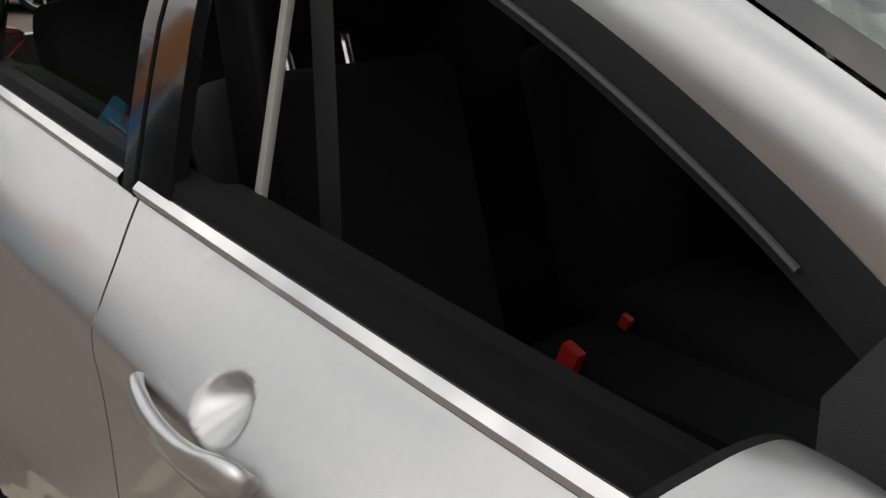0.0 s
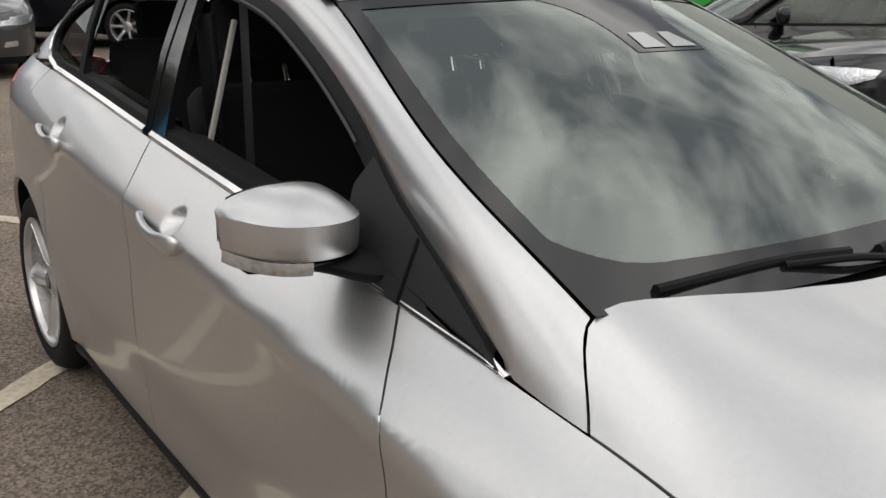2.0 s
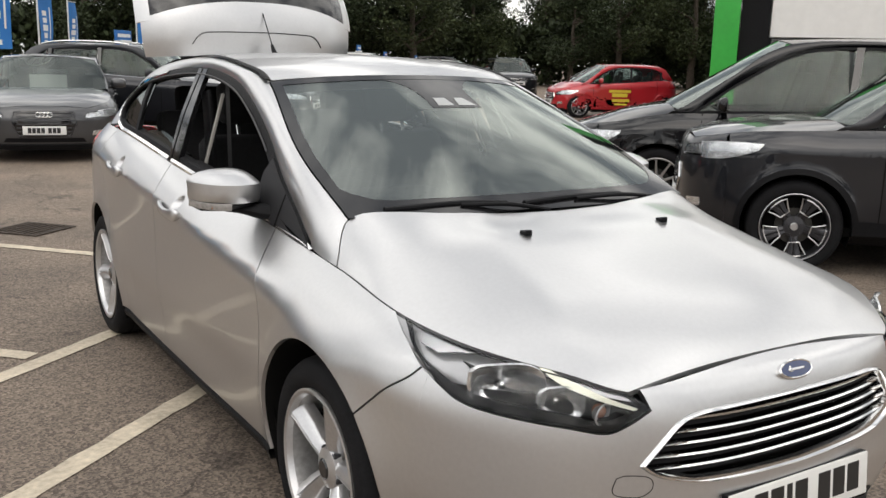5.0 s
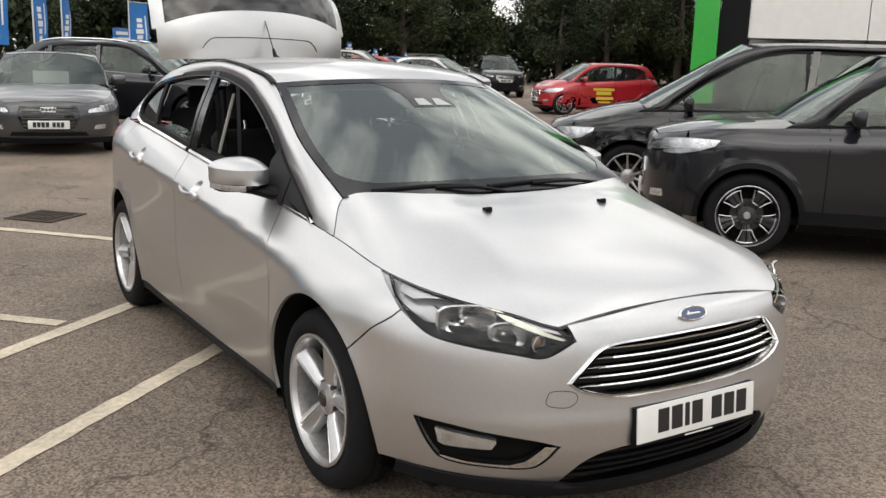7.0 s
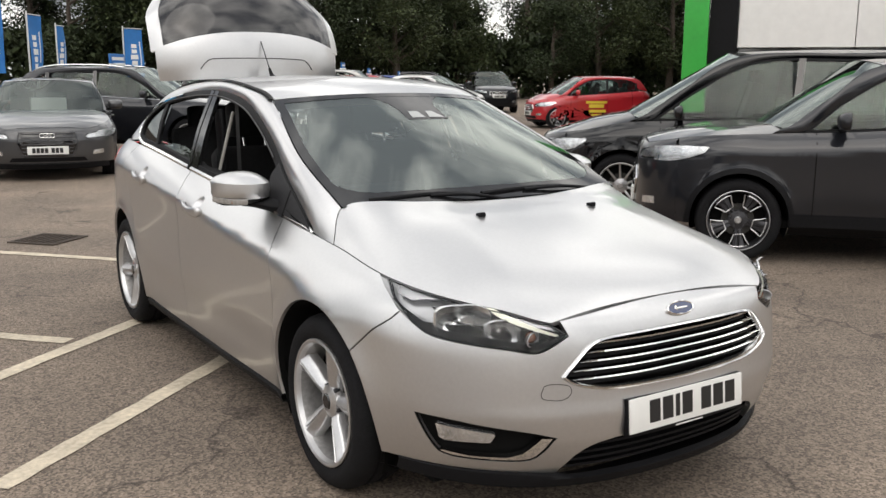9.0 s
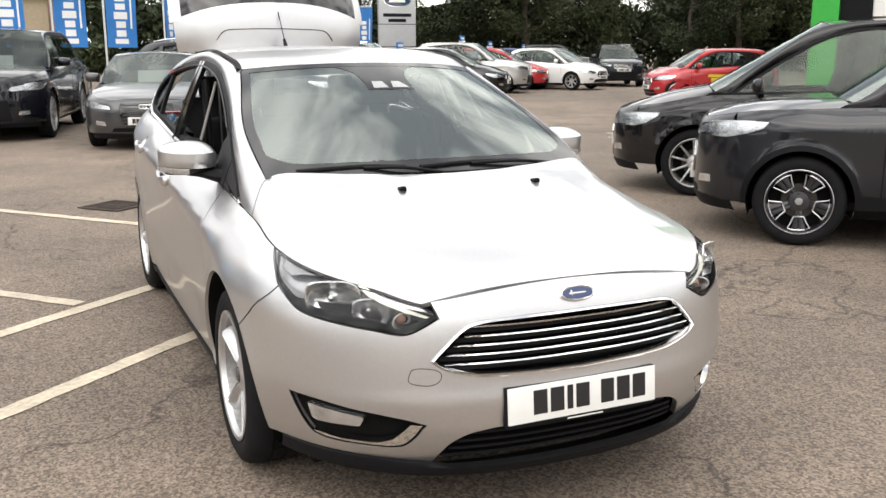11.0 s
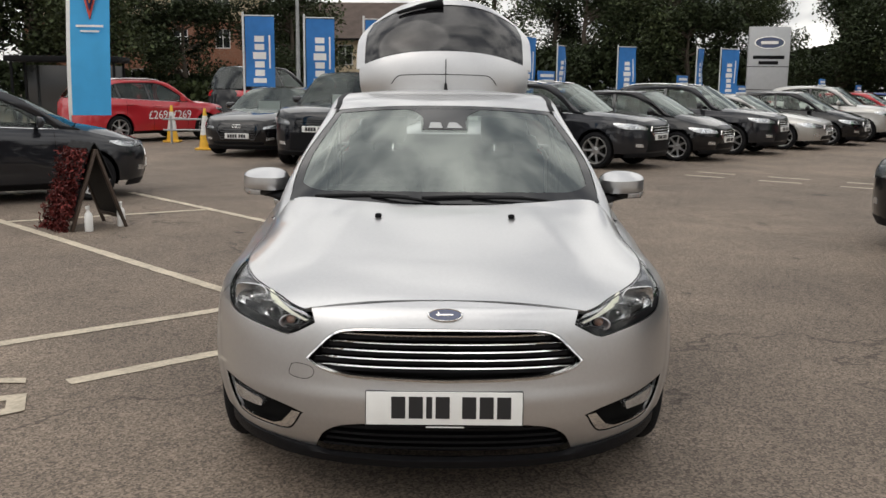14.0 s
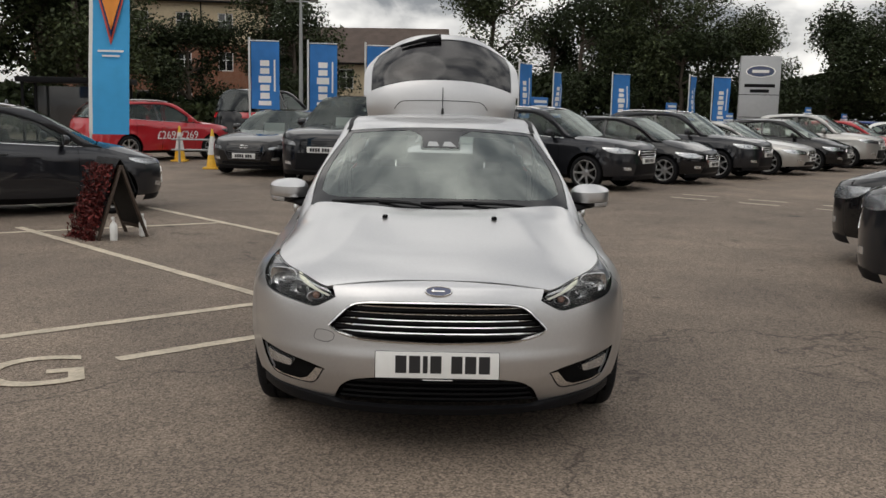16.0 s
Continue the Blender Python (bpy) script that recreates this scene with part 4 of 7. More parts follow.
def hero_mirror(s):
    m = thing("door_mirror", "", "", m=pose(-s * 0.015, 0.025, -0.018))
    m.parent = hero
    xs = [0.786, 0.792, 0.808, 0.84, 0.88, 0.92, 0.955, 0.985, 1.004, 1.012]
    zt = [1.050, 1.064, 1.080, 1.094, 1.099, 1.098, 1.093, 1.084, 1.074, 1.064]
    zl = [1.004, 1.000, 0.998, 0.997, 0.997, 0.998, 0.999, 1.001, 1.003, 1.004]
    yf = [1.560, 1.535, 1.505, 1.482, 1.475, 1.480, 1.496, 1.526, 1.565, 1.600]
    yb = [1.600, 1.603, 1.605, 1.607, 1.609, 1.612, 1.615, 1.618, 1.620, 1.622]
    dense = np.r_[0.786, 0.7872, 0.7890, np.linspace(0.792, 1.004, 30), 1.0075, 1.010, 1.0115, 1.012]
    zt, zl, yf, yb = (spl(xs, q)(dense) for q in (zt, zl, yf, yb))
    xs = dense
    rows = []
    for x, a, b, f, r in zip(xs, zt, zl, yf, yb):
        mid = b + 0.060 * min(1, (a - b) / 0.07)
        row = [(s * x, r - 0.02, b - 0.002), (s * x, f + 0.006, b), (s * x, f + 0.001, b + 0.006), (s * x, f - 0.001, b + 0.5 * (mid - b)), (s * x, f, mid - 0.004)]
        for q in np.linspace(0, 1, 12):
            row.append((s * x, f + (r - f) * (q + 0.10 * q * (1 - q)), mid + (a - mid) * (1 - (1 - q) ** 2.1)))
        rows.append(row)
    end = bmesh.new()
    end.faces.new([end.verts.new((p[0] - s * 0.0006, p[1], p[2])) for p in rows[-1]])
    part("mirror_cap", joined(thicken(facing(loft(rows), (0, -1, 0.5)), 0.004), facing(end, (s, 0, 0))), SILVER, m)
    housing = []
    for x, a, b, r in list(zip(xs, zt, zl, yb))[:-6]:
        housing.append([(s * x, r - 0.006, a - 0.001), (s * x, r + 0.006, a + 0.001), (s * x, r + 0.012, a - 0.006), (s * (x * 0.99 + 0.009), r - 0.004, a - 0.012), (s * (x * 0.99 + 0.009), r - 0.004, b + 0.004), (s * x, r + 0.012, b - 0.012), (s * x, r, b - 0.030), (s * x, 1.535 + 0.25 * max(0, x - 0.93), b - 0.030), (s * x, np.interp(x, xs, yf) + 0.006, b - 0.004)])
    part("mirror_housing", facing(loft(housing), (0, 0, -1)), BLACK, m)
    lamp = []
    for x, b in zip(xs[19:], zl[19:]):
        f = np.interp(x, xs, yf)
        lamp.append([(s * x, f - 0.002, b + 0.001), (s * (x + 0.001), f - 0.004, b - 0.010), (s * x, f + 0.002, b - 0.022)])
    part("indicator_strip", facing(loft(lamp), (0, -1, 0)), material("indicator_lens", (0.34, 0.325, 0.31), 0.08, coat=1.0, grain=(90, 0.6, 1.15)) if "indicator_lens" not in bpy.data.materials else bpy.data.materials["indicator_lens"], m, "clear indicator strip below the mirror cap")
    amber = box(min(s * 0.950, s * 0.968), max(s * 0.950, s * 0.968), 1.500, 1.512, 0.982, 0.994, 0.003)
    part("amber_bulb", amber, AMBER, m)
    arm = curve([(s * 0.735, 1.50, 0.955), (s * 0.79, 1.515, 0.962), (s * 0.85, 1.545, 0.976), (s * 0.90, 1.565, 0.98)], 5)
    part("mirror_arm", tube(arm, np.linspace(0.055, 0.034, len(arm)), 14, 0.55), BLACK, m)
    part("mirror_glass", facing(loft([[(s * (x * 0.985 + 0.012), r + 0.002, z) for z in np.linspace(b + 0.006, a - 0.012, 5)] for x, a, b, r in zip(xs[1:-1], zt[1:-1], zl[1:-1], yb[1:-1])]), (0, 1, 0)), CHROME, m)


hero_mirror(-1)
hero_mirror(1)


def hero_front():
    # headlights
    for s in (-1, 1):
        hl = thing("headlight", "", "")
        hl.parent = hero
        ytop = np.linspace(0.645, 0.105, 30)
        top = np.stack([form.X(ytop, form.zb(ytop)) - 0.001, form.zb(ytop) - 0.003], 1)
        low = curve([(x, z + 0.002) for x, z in LENS_LOW] + [(0.805, 0.748), (0.796, 0.784), (0.778, 0.810), (0.764, 0.824)], 5)
        out = np.vstack([low, top[2:], [(0.438, 0.712)]]) * np.array([s, 1])
        lens = panel(out, form.nose(0.001), 0.011, gap=0.0025, thick=0.004, out=(0, -1, 0))
        part("lens", lens, LENS, hl, "clear plastic headlight lens")
        part("lamp_bowl", panel(inset_outline(out, 0.004), form.nose(0.095), 0.03, gap=0, thick=0, out=(0, -1, 0)), LAMPGREY, hl, "grey lamp bowl")
        part("upper_trim", panel(np.vstack([top[4:] * [1, 1], [(0.455, 0.706), (0.53, 0.722), (0.59, 0.744), (0.65, 0.768), (0.70, 0.780), (0.735, 0.778), (0.765, 0.770), (0.783, 0.785)]]) * np.array([s, 1]), form.nose(0.022), 0.02, gap=0.004, thick=0.004, out=(0, -1, 0)), SHEEN, hl, "silvery lamp trim with a rainbow sheen")
        frame_rows = [form.nose(0.004)(inset_outline(out, 0.003)), form.nose(0.006)(inset_outline(out, 0.006)), form.nose(0.014)(inset_outline(out, 0.009))]
        part("bezel", facing(loft([list(r) for r in frame_rows], closed=True), (0, -1, 0)), BLACK, hl)
        for cx, cz, r, dz in ((0.690, 0.733, 0.056, 0.05), (0.605, 0.709, 0.039, 0.045)):
            y0 = float(form.F(cx, cz))
            slope = 0.75 * (float(form.F(cx + 0.02, cz)) - float(form.F(cx - 0.02, cz))) / 0.04
            y0 += 0.008
            sq = []
            for rr, d in ((1.08, 0.020), (1.04, 0.012), (0.98, 0.016), (0.78, 0.030), (0.5, 0.040), (0.18, 0.044)):
                sq.append([(s * (cx + rr * r * 1.15 * math.copysign(abs(math.cos(a)) ** 0.55, math.cos(a))), y0 + d + slope * rr * r * 1.15 * math.cos(a), cz + rr * r * 0.92 * math.copysign(abs(math.sin(a)) ** 0.55, math.sin(a))) for a in np.linspace(0, 2 * math.pi, 24, endpoint=False)])
            part("reflector", facing(loft(sq, closed=True), (0, -1, 0)), REFLECTOR, hl, "bright faceted reflector")
            bulb = bmesh.new()
            bmesh.ops.create_uvsphere(bulb, u_segments=14, v_segments=8, radius=r * 0.2)
            part("bulb", moved(bulb, Matrix.Translation((s * cx, y0 + 0.035, cz))), CHROME, hl)
        y0 = float(form.F(0.530, 0.695))
        amb = bmesh.new()
        bmesh.ops.create_uvsphere(amb, u_segments=16, v_segments=10, radius=0.017)
        part("indicator_bulb", moved(amb, Matrix.Translation((s * 0.530, y0 + 0.032, 0.692))), AMBER, hl)
        cup = [[(s * (0.532 + 0.030 * rr * math.cos(a)), y0 + dd - 0.012 * math.cos(a) * rr, 0.689 + 0.021 * rr * math.sin(a)) for a in np.linspace(0, 2 * math.pi, 20, endpoint=False)] for rr, dd in ((1.15, 0.016), (1.0, 0.014), (0.8, 0.034), (0.3, 0.046))]
        part("indicator_bowl", facing(loft(cup, closed=True), (0, -1, 0)), LAMPGREY, hl)
        du = resample(curve([(0.462, 0.7015), (0.524, 0.7265), (0.586, 0.760), (0.617, 0.782)], 6), 24)
        dl = resample(curve([(0.472, 0.6975), (0.539, 0.7195), (0.603, 0.7495), (0.622, 0.780)], 6), 24)
        drl = [[(s * x, float(form.F(x, z)) + 0.007, z) for x, z in (p, (p + q) / 2, q)] for p, q in zip(du, dl)]
        # black inner bezel along the foot of the lens
        foot = low[8:47]
        rise = np.interp(foot[:, 0], [0.46, 0.55, 0.76, 0.80], [0.014, 0.024, 0.028, 0.050])
        crest = np.stack([np.minimum(foot[:, 0], 0.792), foot[:, 1] + rise], 1)
        part("lower_bezel", facing(loft([[(s * x, float(form.F(x, z)) + d, z) for (x, z), d in ((f, 0.006), ((f + c) / 2, 0.010), (c, 0.016), (c - np.array([0, 0.004]), 0.05))] for f, c in zip(foot, crest)]), (0, -1, 0)), BLACK, hl)
        part("daytime_lamp", facing(loft(drl), (0, -1, 0)), DRL, hl, "pale daytime running strip")
        # fog lamp recess
        fo = np.vstack([curve(FOG_TOP, 4), curve(FOG_LOW, 4)[1:-1]]) * np.array([s, 1])
        fog = thing("fog_lamp", "", "")
        fog.parent = hero
        rows = [form.nose(0.002)(fo), form.nose(0.004)(inset_outline(fo, 0.006)), form.nose(0.045)(inset_outline(fo, 0.014))]
        part("recess", facing(loft([list(r) for r in rows], closed=True), (0, -1, 0)), VOID, fog)
        part("recess_back", panel(inset_outline(fo, 0.010), form.nose(0.042), 0.03, gap=0, thick=0, out=(0, -1, 0)), VOID, fog)
        lampo = np.array([(0.768, 0.413), (0.70, 0.404), (0.643, 0.397), (0.640, 0.388), (0.648, 0.366), (0.66, 0.364), (0.745, 0.360), (0.757, 0.368)]) * np.array([s, 1])
        part("fog_lens", panel(lampo, form.nose(0.012), 0.012, gap=0, thick=0.03, out=(0, -1, 0)), REFLECTOR, fog, "clear rectangular fog light")
        cr = np.array([(0.484, 0.383), (0.508, 0.343), (0.532, 0.313), (0.567, 0.303), (0.651, 0.303), (0.712, 0.305), (0.742, 0.312), (0.755, 0.323), (0.742, 0.325), (0.691, 0.316), (0.60, 0.317), (0.566, 0.332), (0.524, 0.386)]) * np.array([s, 1])
        part("chrome_blade", panel(cr, form.nose(0.004), 0.012, gap=0.0015, thick=0.02, out=(0, -1, 0)), CHROME, fog)
    # radiator grille
    gr = thing("radiator_grille", "", "")
    gr.parent = hero
    top = curve([(0.0, 0.694), (0.2, 0.693), (0.32, 0.688), (0.38, 0.668), (0.44, 0.612), (0.472, 0.577)], 6)
    low = curve([(0.472, 0.577), (0.43, 0.549), (0.36, 0.530), (0.28, 0.521), (0.0, 0.514)], 6)
    half = np.vstack([top, low[1:]])
    full = np.vstack([half, (half * np.array([-1, 1]))[::-1][1:-1]])
    rows = [form.nose(0.004)(full), form.nose(-0.006)(inset_outline(full, 0.002)), form.nose(-0.008)(inset_outline(full, 0.006)), form.nose(0.0)(inset_outline(full, 0.011)), form.nose(0.05)(inset_outline(full, 0.013))]
    part("grille_frame", facing(loft([list(r) for r in rows], closed=True), (0, -1, 0)), CHROME, gr)
    part("grille_backing", panel(inset_outline(full, 0.012), form.nose(0.05), 0.05, gap=0, thick=0, out=(0, -1, 0)), VOID, gr)
    for i in range(5):
        z = 0.668 - 0.0265 * i
        lim = float(np.interp(z, top[::-1][:, 1], top[::-1][:, 0])) if z > 0.577 else float(np.interp(z, low[::-1][:, 1], low[::-1][:, 0]))
        lim -= 0.022
        rows = []
        gx = np.linspace(-lim, lim, 33)
        for x, y in zip(gx, np.array(form.Fs(gx, z)) + 0.010):
            sag = -0.004 * (1 - (x / lim) ** 2)
            thin = 0.25 + 0.75 * min(1, (lim - abs(x)) / 0.05)
            rows.append([(x, y + 0.03, z + 0.0036 * thin + sag), (x, y + 0.002, z + 0.0036 * thin + sag), (x, y - 0.002, z + sag), (x, y + 0.002, z - 0.0036 * thin + sag), (x, y + 0.03, z - 0.0036 * thin + sag)])
        part("grille_bar", facing(loft(rows), (0, -1, 0)), CHROME, gr)
        rows = [[(x, fy + 0.022, z - 0.008), (x, fy + 0.022, z - 0.020)] for x, fy in zip(gx, form.Fs(gx, z))]
        part("grille_louvre", facing(loft(rows), (0, -1, 0)), BLACK, gr)
    # badge
    bad = thing("oval_badge", "", "")
    bad.parent = hero
    tilt = Matrix.Translation((0, 0.030, 0.737)) @ Matrix.Rotation(radians(-32), 4, "X")
    ov = lambda a, b, d, n=36: [(a * math.cos(t), d, b * math.sin(t)) for t in np.linspace(0, 2 * math.pi, n, endpoint=False)]
    part("badge_rim", moved(facing(loft([ov(0.060, 0.0245, 0.01), ov(0.060, 0.0245, -0.002), ov(0.057, 0.0215, -0.005), ov(0.053, 0.0185, -0.003)], closed=True), (0, -1, 0)), tilt), CHROME, bad)
    oval = bmesh.new()
    oval.faces.new([oval.verts.new(p) for p in ov(0.0535, 0.019, -0.0035)])
    part("badge_field", moved(facing(oval, (0, -1, 0)), tilt), BADGE_BLUE, bad)
    script = joined(*[box(x - w / 2, x + w / 2, -0.0058, -0.0036, z - h / 2, z + h / 2, 0.001, 1) for x, z, w, h in ((-0.002, 0.0, 0.058, 0.006), (-0.022, 0.002, 0.006, 0.016))])
    part("badge_mark", moved(script, tilt), CHROME, bad)
    # number plate: bars in place of its characters
    pl = thing("number_plate", "", "")
    pl.parent = hero
    lean = Matrix.Translation((0, -0.024, 0.432)) @ Matrix.Rotation(radians(-5), 4, "X")
    part("plate_back", moved(box(-0.26, 0.26, -0.004, 0.004, -0.0555, 0.0555, 0.003), lean), PLATE_WHITE, pl)
    part("plate_holder", moved(box(-0.263, 0.263, 0.002, 0.026, -0.066, 0.056, 0.003), lean), BLACK, pl)
    xx = -0.176
    for i in range(7):
        wdt = 0.02 if i == 2 else 0.047
        part("plate_bar", moved(box(xx, xx + wdt, -0.0052, -0.0038, -0.034, 0.040, 0.001, 1), lean), PLATE_INK, pl)
        xx += wdt + 0.011 + (0.030 if i == 3 else 0)
    part("plate_small_print", moved(box(-0.06, 0.065, -0.0052, -0.0035, -0.0645, -0.0605, 0.0005, 1), lean), PLATE_WHITE, pl)
    # lower inlet and valance
    val = []
    for x in np.linspace(-0.81, 0.81, 49):
        w = abs(x)
        zt = np.interp(w, [0, 0.41, 0.446, 0.61, 0.84], [0.236, 0.238, 0.250, 0.263, 0.263])
        f = lambda z: float(form.F(min(w, 0.81), max(z, 0.26)))
        chin = 0.006 * (1 - (w / 0.84) ** 2)
        val.append([(x, f(zt) + 0.010, zt), (x, f(zt) - 0.004 - chin * 0.2, zt - 0.008), (x, f(0.26) - 0.004 - chin, 0.225 + 0.02 * (w / 0.84) ** 2), (x, f(0.26) + 0.01 - chin, 0.195 + 0.02 * (w / 0.84) ** 2), (x, f(0.26) + 0.14, 0.185)])
    part("lower_valance", facing(loft(val), (0, -1, 0)), BLACK, hero)
    inl = np.vstack([curve([(0.0, 0.372), (0.306, 0.365), (0.362, 0.353), (0.412, 0.322), (0.436, 0.280), (0.449, 0.248)], 4), [(0.42, 0.238), (0.0, 0.232)]])
    inl = np.vstack([inl, (inl * np.array([-1, 1]))[::-1][1:-1]])
    part("inlet_backing", panel(inl, form.nose(0.055), 0.05, gap=0, thick=0, out=(0, -1, 0)), VOID, hero)
    for i, z in enumerate((0.345, 0.318, 0.291, 0.264)):
        lim = np.interp(z, [0.26, 0.28, 0.32, 0.35], [0.42, 0.41, 0.39, 0.34])
        gx = np.linspace(-lim, lim, 21)
        rows = [[(x, fy + 0.05, z + 0.006), (x, fy + 0.016, z + 0.004), (x, fy + 0.016, z - 0.004), (x, fy + 0.05, z - 0.006)] for x, fy in zip(gx, form.Fs(gx, z))]
        part("inlet_bar", facing(loft(rows), (0, -1, 0)), BLACK, hero)
    # towing eye cover outline
    eye = curve([(-0.522, 0.552), (-0.531, 0.524), (-0.519, 0.510), (-0.473, 0.505), (-0.446, 0.518), (-0.440, 0.538), (-0.455, 0.553), (-0.500, 0.558), (-0.522, 0.552)], 4)[:-1]
    rows = [form.nose(-0.0006)(eye), form.nose(-0.0006)(inset_outline(eye, 0.0022))]
    part("towing_eye_seam", facing(loft([list(r) for r in rows], closed=True), (0, -1, 0)), TRIM, hero)


hero_front()


def hero_tailgate():
    tg = thing("tailgate", "", "")
    tg.parent = hero
    # width, height and depth along the raised lid, from the hinge upwards
    hw = spl([0.0, 0.10, 0.28, 0.45, 0.60, 0.66], [0.585, 0.60, 0.605, 0.60, 0.53, 0.46])
    def lid(u, v, d=0.0):
        w = float(hw(v))
        z = 1.425 + v + 0.02 * (1 - u * u) - (0.10 * abs(u) ** 3 * v / 0.6)
        y = 3.56 + 0.42 * v + 0.10 * u * u - 0.10 * math.sin(math.pi * min(v / 0.7, 1)) - d
        return (u * w, y + 0.06 * abs(u) ** 6, z)
    us = np.linspace(-1, 1, 31)
    gb = lambda u: 0.285 - 0.05 * abs(u) ** 2.5
    gt = lambda u: 0.61 - 0.06 * abs(u) ** 3
    part("spoiler", thicken(facing(loft([[lid(u, gb(u) * t) for u in us] for t in np.linspace(0, 1, 12)]), (0, -1, 0.3)), 0.03), SILVER, tg)
    part("tailgate_glass", facing(loft([[lid(u * 0.94, gb(u) + (gt(u) - gb(u)) * t, -0.006) for u in us] for t in np.linspace(0, 1, 14)]), (0, -1, 0)), GLOSSBLACK, tg, "dark rear window glass")
    for s in (-1, 1):
        part("tailgate_side", thicken(facing(loft([[lid(s * (0.93 + 0.07 * k), gb(0.95) * 0.9 + (0.665 - gb(0.95)) * t, 0.004 * k) for k in np.linspace(0, 1.5, 5)] for t in np.linspace(0.0, 1, 14)]), (0, -1, 0)), 0.02), SILVER, tg)
    part("tailgate_top", thicken(facing(loft([[lid(u * 1.02, gt(u) + (0.66 - gt(u)) * t * 0.8 + 0.006, 0.004) for u in us] for t in np.linspace(0, 1, 4)]), (0, -1, 0.5)), 0.03), SILVER, tg)
    part("lid_lining", facing(loft([[lid(u * 0.97, 0.02 + 0.62 * t, -0.06) for u in us] for t in np.linspace(0, 1, 8)]), (0, 1, 0)), BLACK, tg)
    seam = [lid(u * 0.62, 0.125 - 0.06 * max(0, (abs(u) - 0.8) / 0.2) ** 2, 0.002) for u in np.linspace(-1, 1, 31)]
    part("spoiler_seam", tube(seam, 0.003, 6), TRIM, tg)
    part("rear_wiper", tube([lid(-0.62, 0.585, 0.03), lid(-0.3, 0.61, 0.035), lid(-0.02, 0.625, 0.03)], [0.012, 0.018, 0.03], 10), BLACK, tg)


hero_tailgate()


def hero_inside():
    def seat(cx, cy):
        s = thing("front_seat", "", "")
        s.parent = hero
        part("seat_base", moved(box(-0.25, 0.25, -0.25, 0.27, -0.09, 0.09, 0.06, 3), pose(cx, cy - 0.05, 0.50, 6)), CLOTH, s)
        part("seat_back", moved(box(-0.25, 0.25, -0.07, 0.07, 0.0, 0.60, 0.06, 3), pose(cx, cy + 0.22, 0.52, -18)), CLOTH, s)
        part("headrest", moved(box(-0.14, 0.14, -0.05, 0.05, 0.0, 0.19, 0.045, 3), pose(cx, cy + 0.44, 1.14, -10)), CLOTH, s)
        for d in (-0.06, 0.06):
            part("headrest_post", tube([(cx + d, cy + 0.40, 1.04), (cx + d, cy + 0.445, 1.17)], 0.008, 8), CHROME, s)
    seat(-0.37, 2.32)
    seat(0.37, 2.32)
    part("rear_bench", joined(box(-0.64, 0.64, 2.75, 3.2, 0.35, 0.55, 0.05), moved(box(-0.64, 0.64, -0.06, 0.08, 0, 0.70, 0.05), pose(0, 3.12, 0.5, -18))), CLOTH, hero)
    for x in (-0.4, 0.4):
        part("rear_headrest", moved(box(-0.13, 0.13, -0.04, 0.05, 0, 0.14, 0.03), pose(x, 3.36, 1.15, -12)), CLOTH, hero)
    dash = [[(u * 0.69, y + 0.05 * u * u, z) for u in np.linspace(-1, 1, 15)] for y, z in ((1.10, 0.96), (1.28, 0.965), (1.42, 0.945), (1.50, 0.90), (1.50, 0.70), (1.44, 0.50))]
    part("dashboard", facing(loft(dash), (0, 0.5, 1)), DASH, hero)
    part("binnacle_hood", moved(box(-0.19, 0.19, -0.08, 0.09, -0.03, 0.05, 0.035, 3), pose(-0.37, 1.42, 0.965)), DASH, hero)
    st = thing("steering_wheel", "", "")
    st.parent = hero
    cc = Matrix.Translation((-0.37, 1.63, 0.87)) @ Matrix.Rotation(radians(65), 4, "X")
    part("wheel_rim", tube([cc @ Vector((0.185 * math.cos(a), 0.185 * math.sin(a), 0)) for a in np.linspace(0, 2 * math.pi, 37)], 0.016, 10, cap=False), DASH, st)
    part("wheel_boss", moved(box(-0.08, 0.08, -0.07, 0.06, -0.03, 0.02, 0.025), cc), DASH, st)
    for a in (0, 180, 270):
        part("wheel_spoke", moved(box(0.06, 0.18, -0.018, 0.018, -0.008, 0.008, 0.006), cc @ Matrix.Rotation(radians(a), 4, "Z")), DASH, st)
    part("centre_console", box(-0.11, 0.11, 1.5, 2.5, 0.3, 0.58, 0.04), DASH, hero)
    part("belt_buckle", moved(box(-0.012, 0.012, -0.02, 0.02, -0.03, 0.03, 0.004), pose(-0.14, 2.349, 0.611, 20)), RED_PLASTIC, hero, "red seat belt buckle")
    part("belt_buckle", moved(box(-0.008, 0.008, -0.012, 0.012, -0.014, 0.014, 0.003), pose(0.10, 2.414, 0.589, 20)), RED_PLASTIC, hero, "red seat belt buckle")
    part("seat_belt", facing(loft([[(-0.60 + 0.02 * t, 2.36 + 0.02 * t, 1.33 - 0.85 * t), (-0.60 + 0.02 * t, 2.41 + 0.02 * t, 1.33 - 0.85 * t)] for t in np.linspace(0, 1, 8)]), (-1, 0, 0)), material("belt_webbing", (0.018, 0.018, 0.019), 0.8, bump=0.3, bump_scale=900), hero)
    for px in (-0.64, 0.64):
        part("pillar_lining", moved(box(-0.012, 0.012, -0.045, 0.045, -0.2, 0.2, 0.01), pose(px, 2.50, 1.1, -8)), BLACK, hero)
        part("pillar_edge", moved(box(-0.006, 0.006, -0.008, 0.008, -0.02, 0.30, 0.004), pose(px * 1.09, 2.385, 1.01, -10, -px * 30)), HEADLINING, hero)
    part("interior_mirror", moved(box(-0.12, 0.12, -0.012, 0.012, -0.035, 0.035, 0.012), pose(0, 1.74, 1.29, 10)), BLACK, hero)


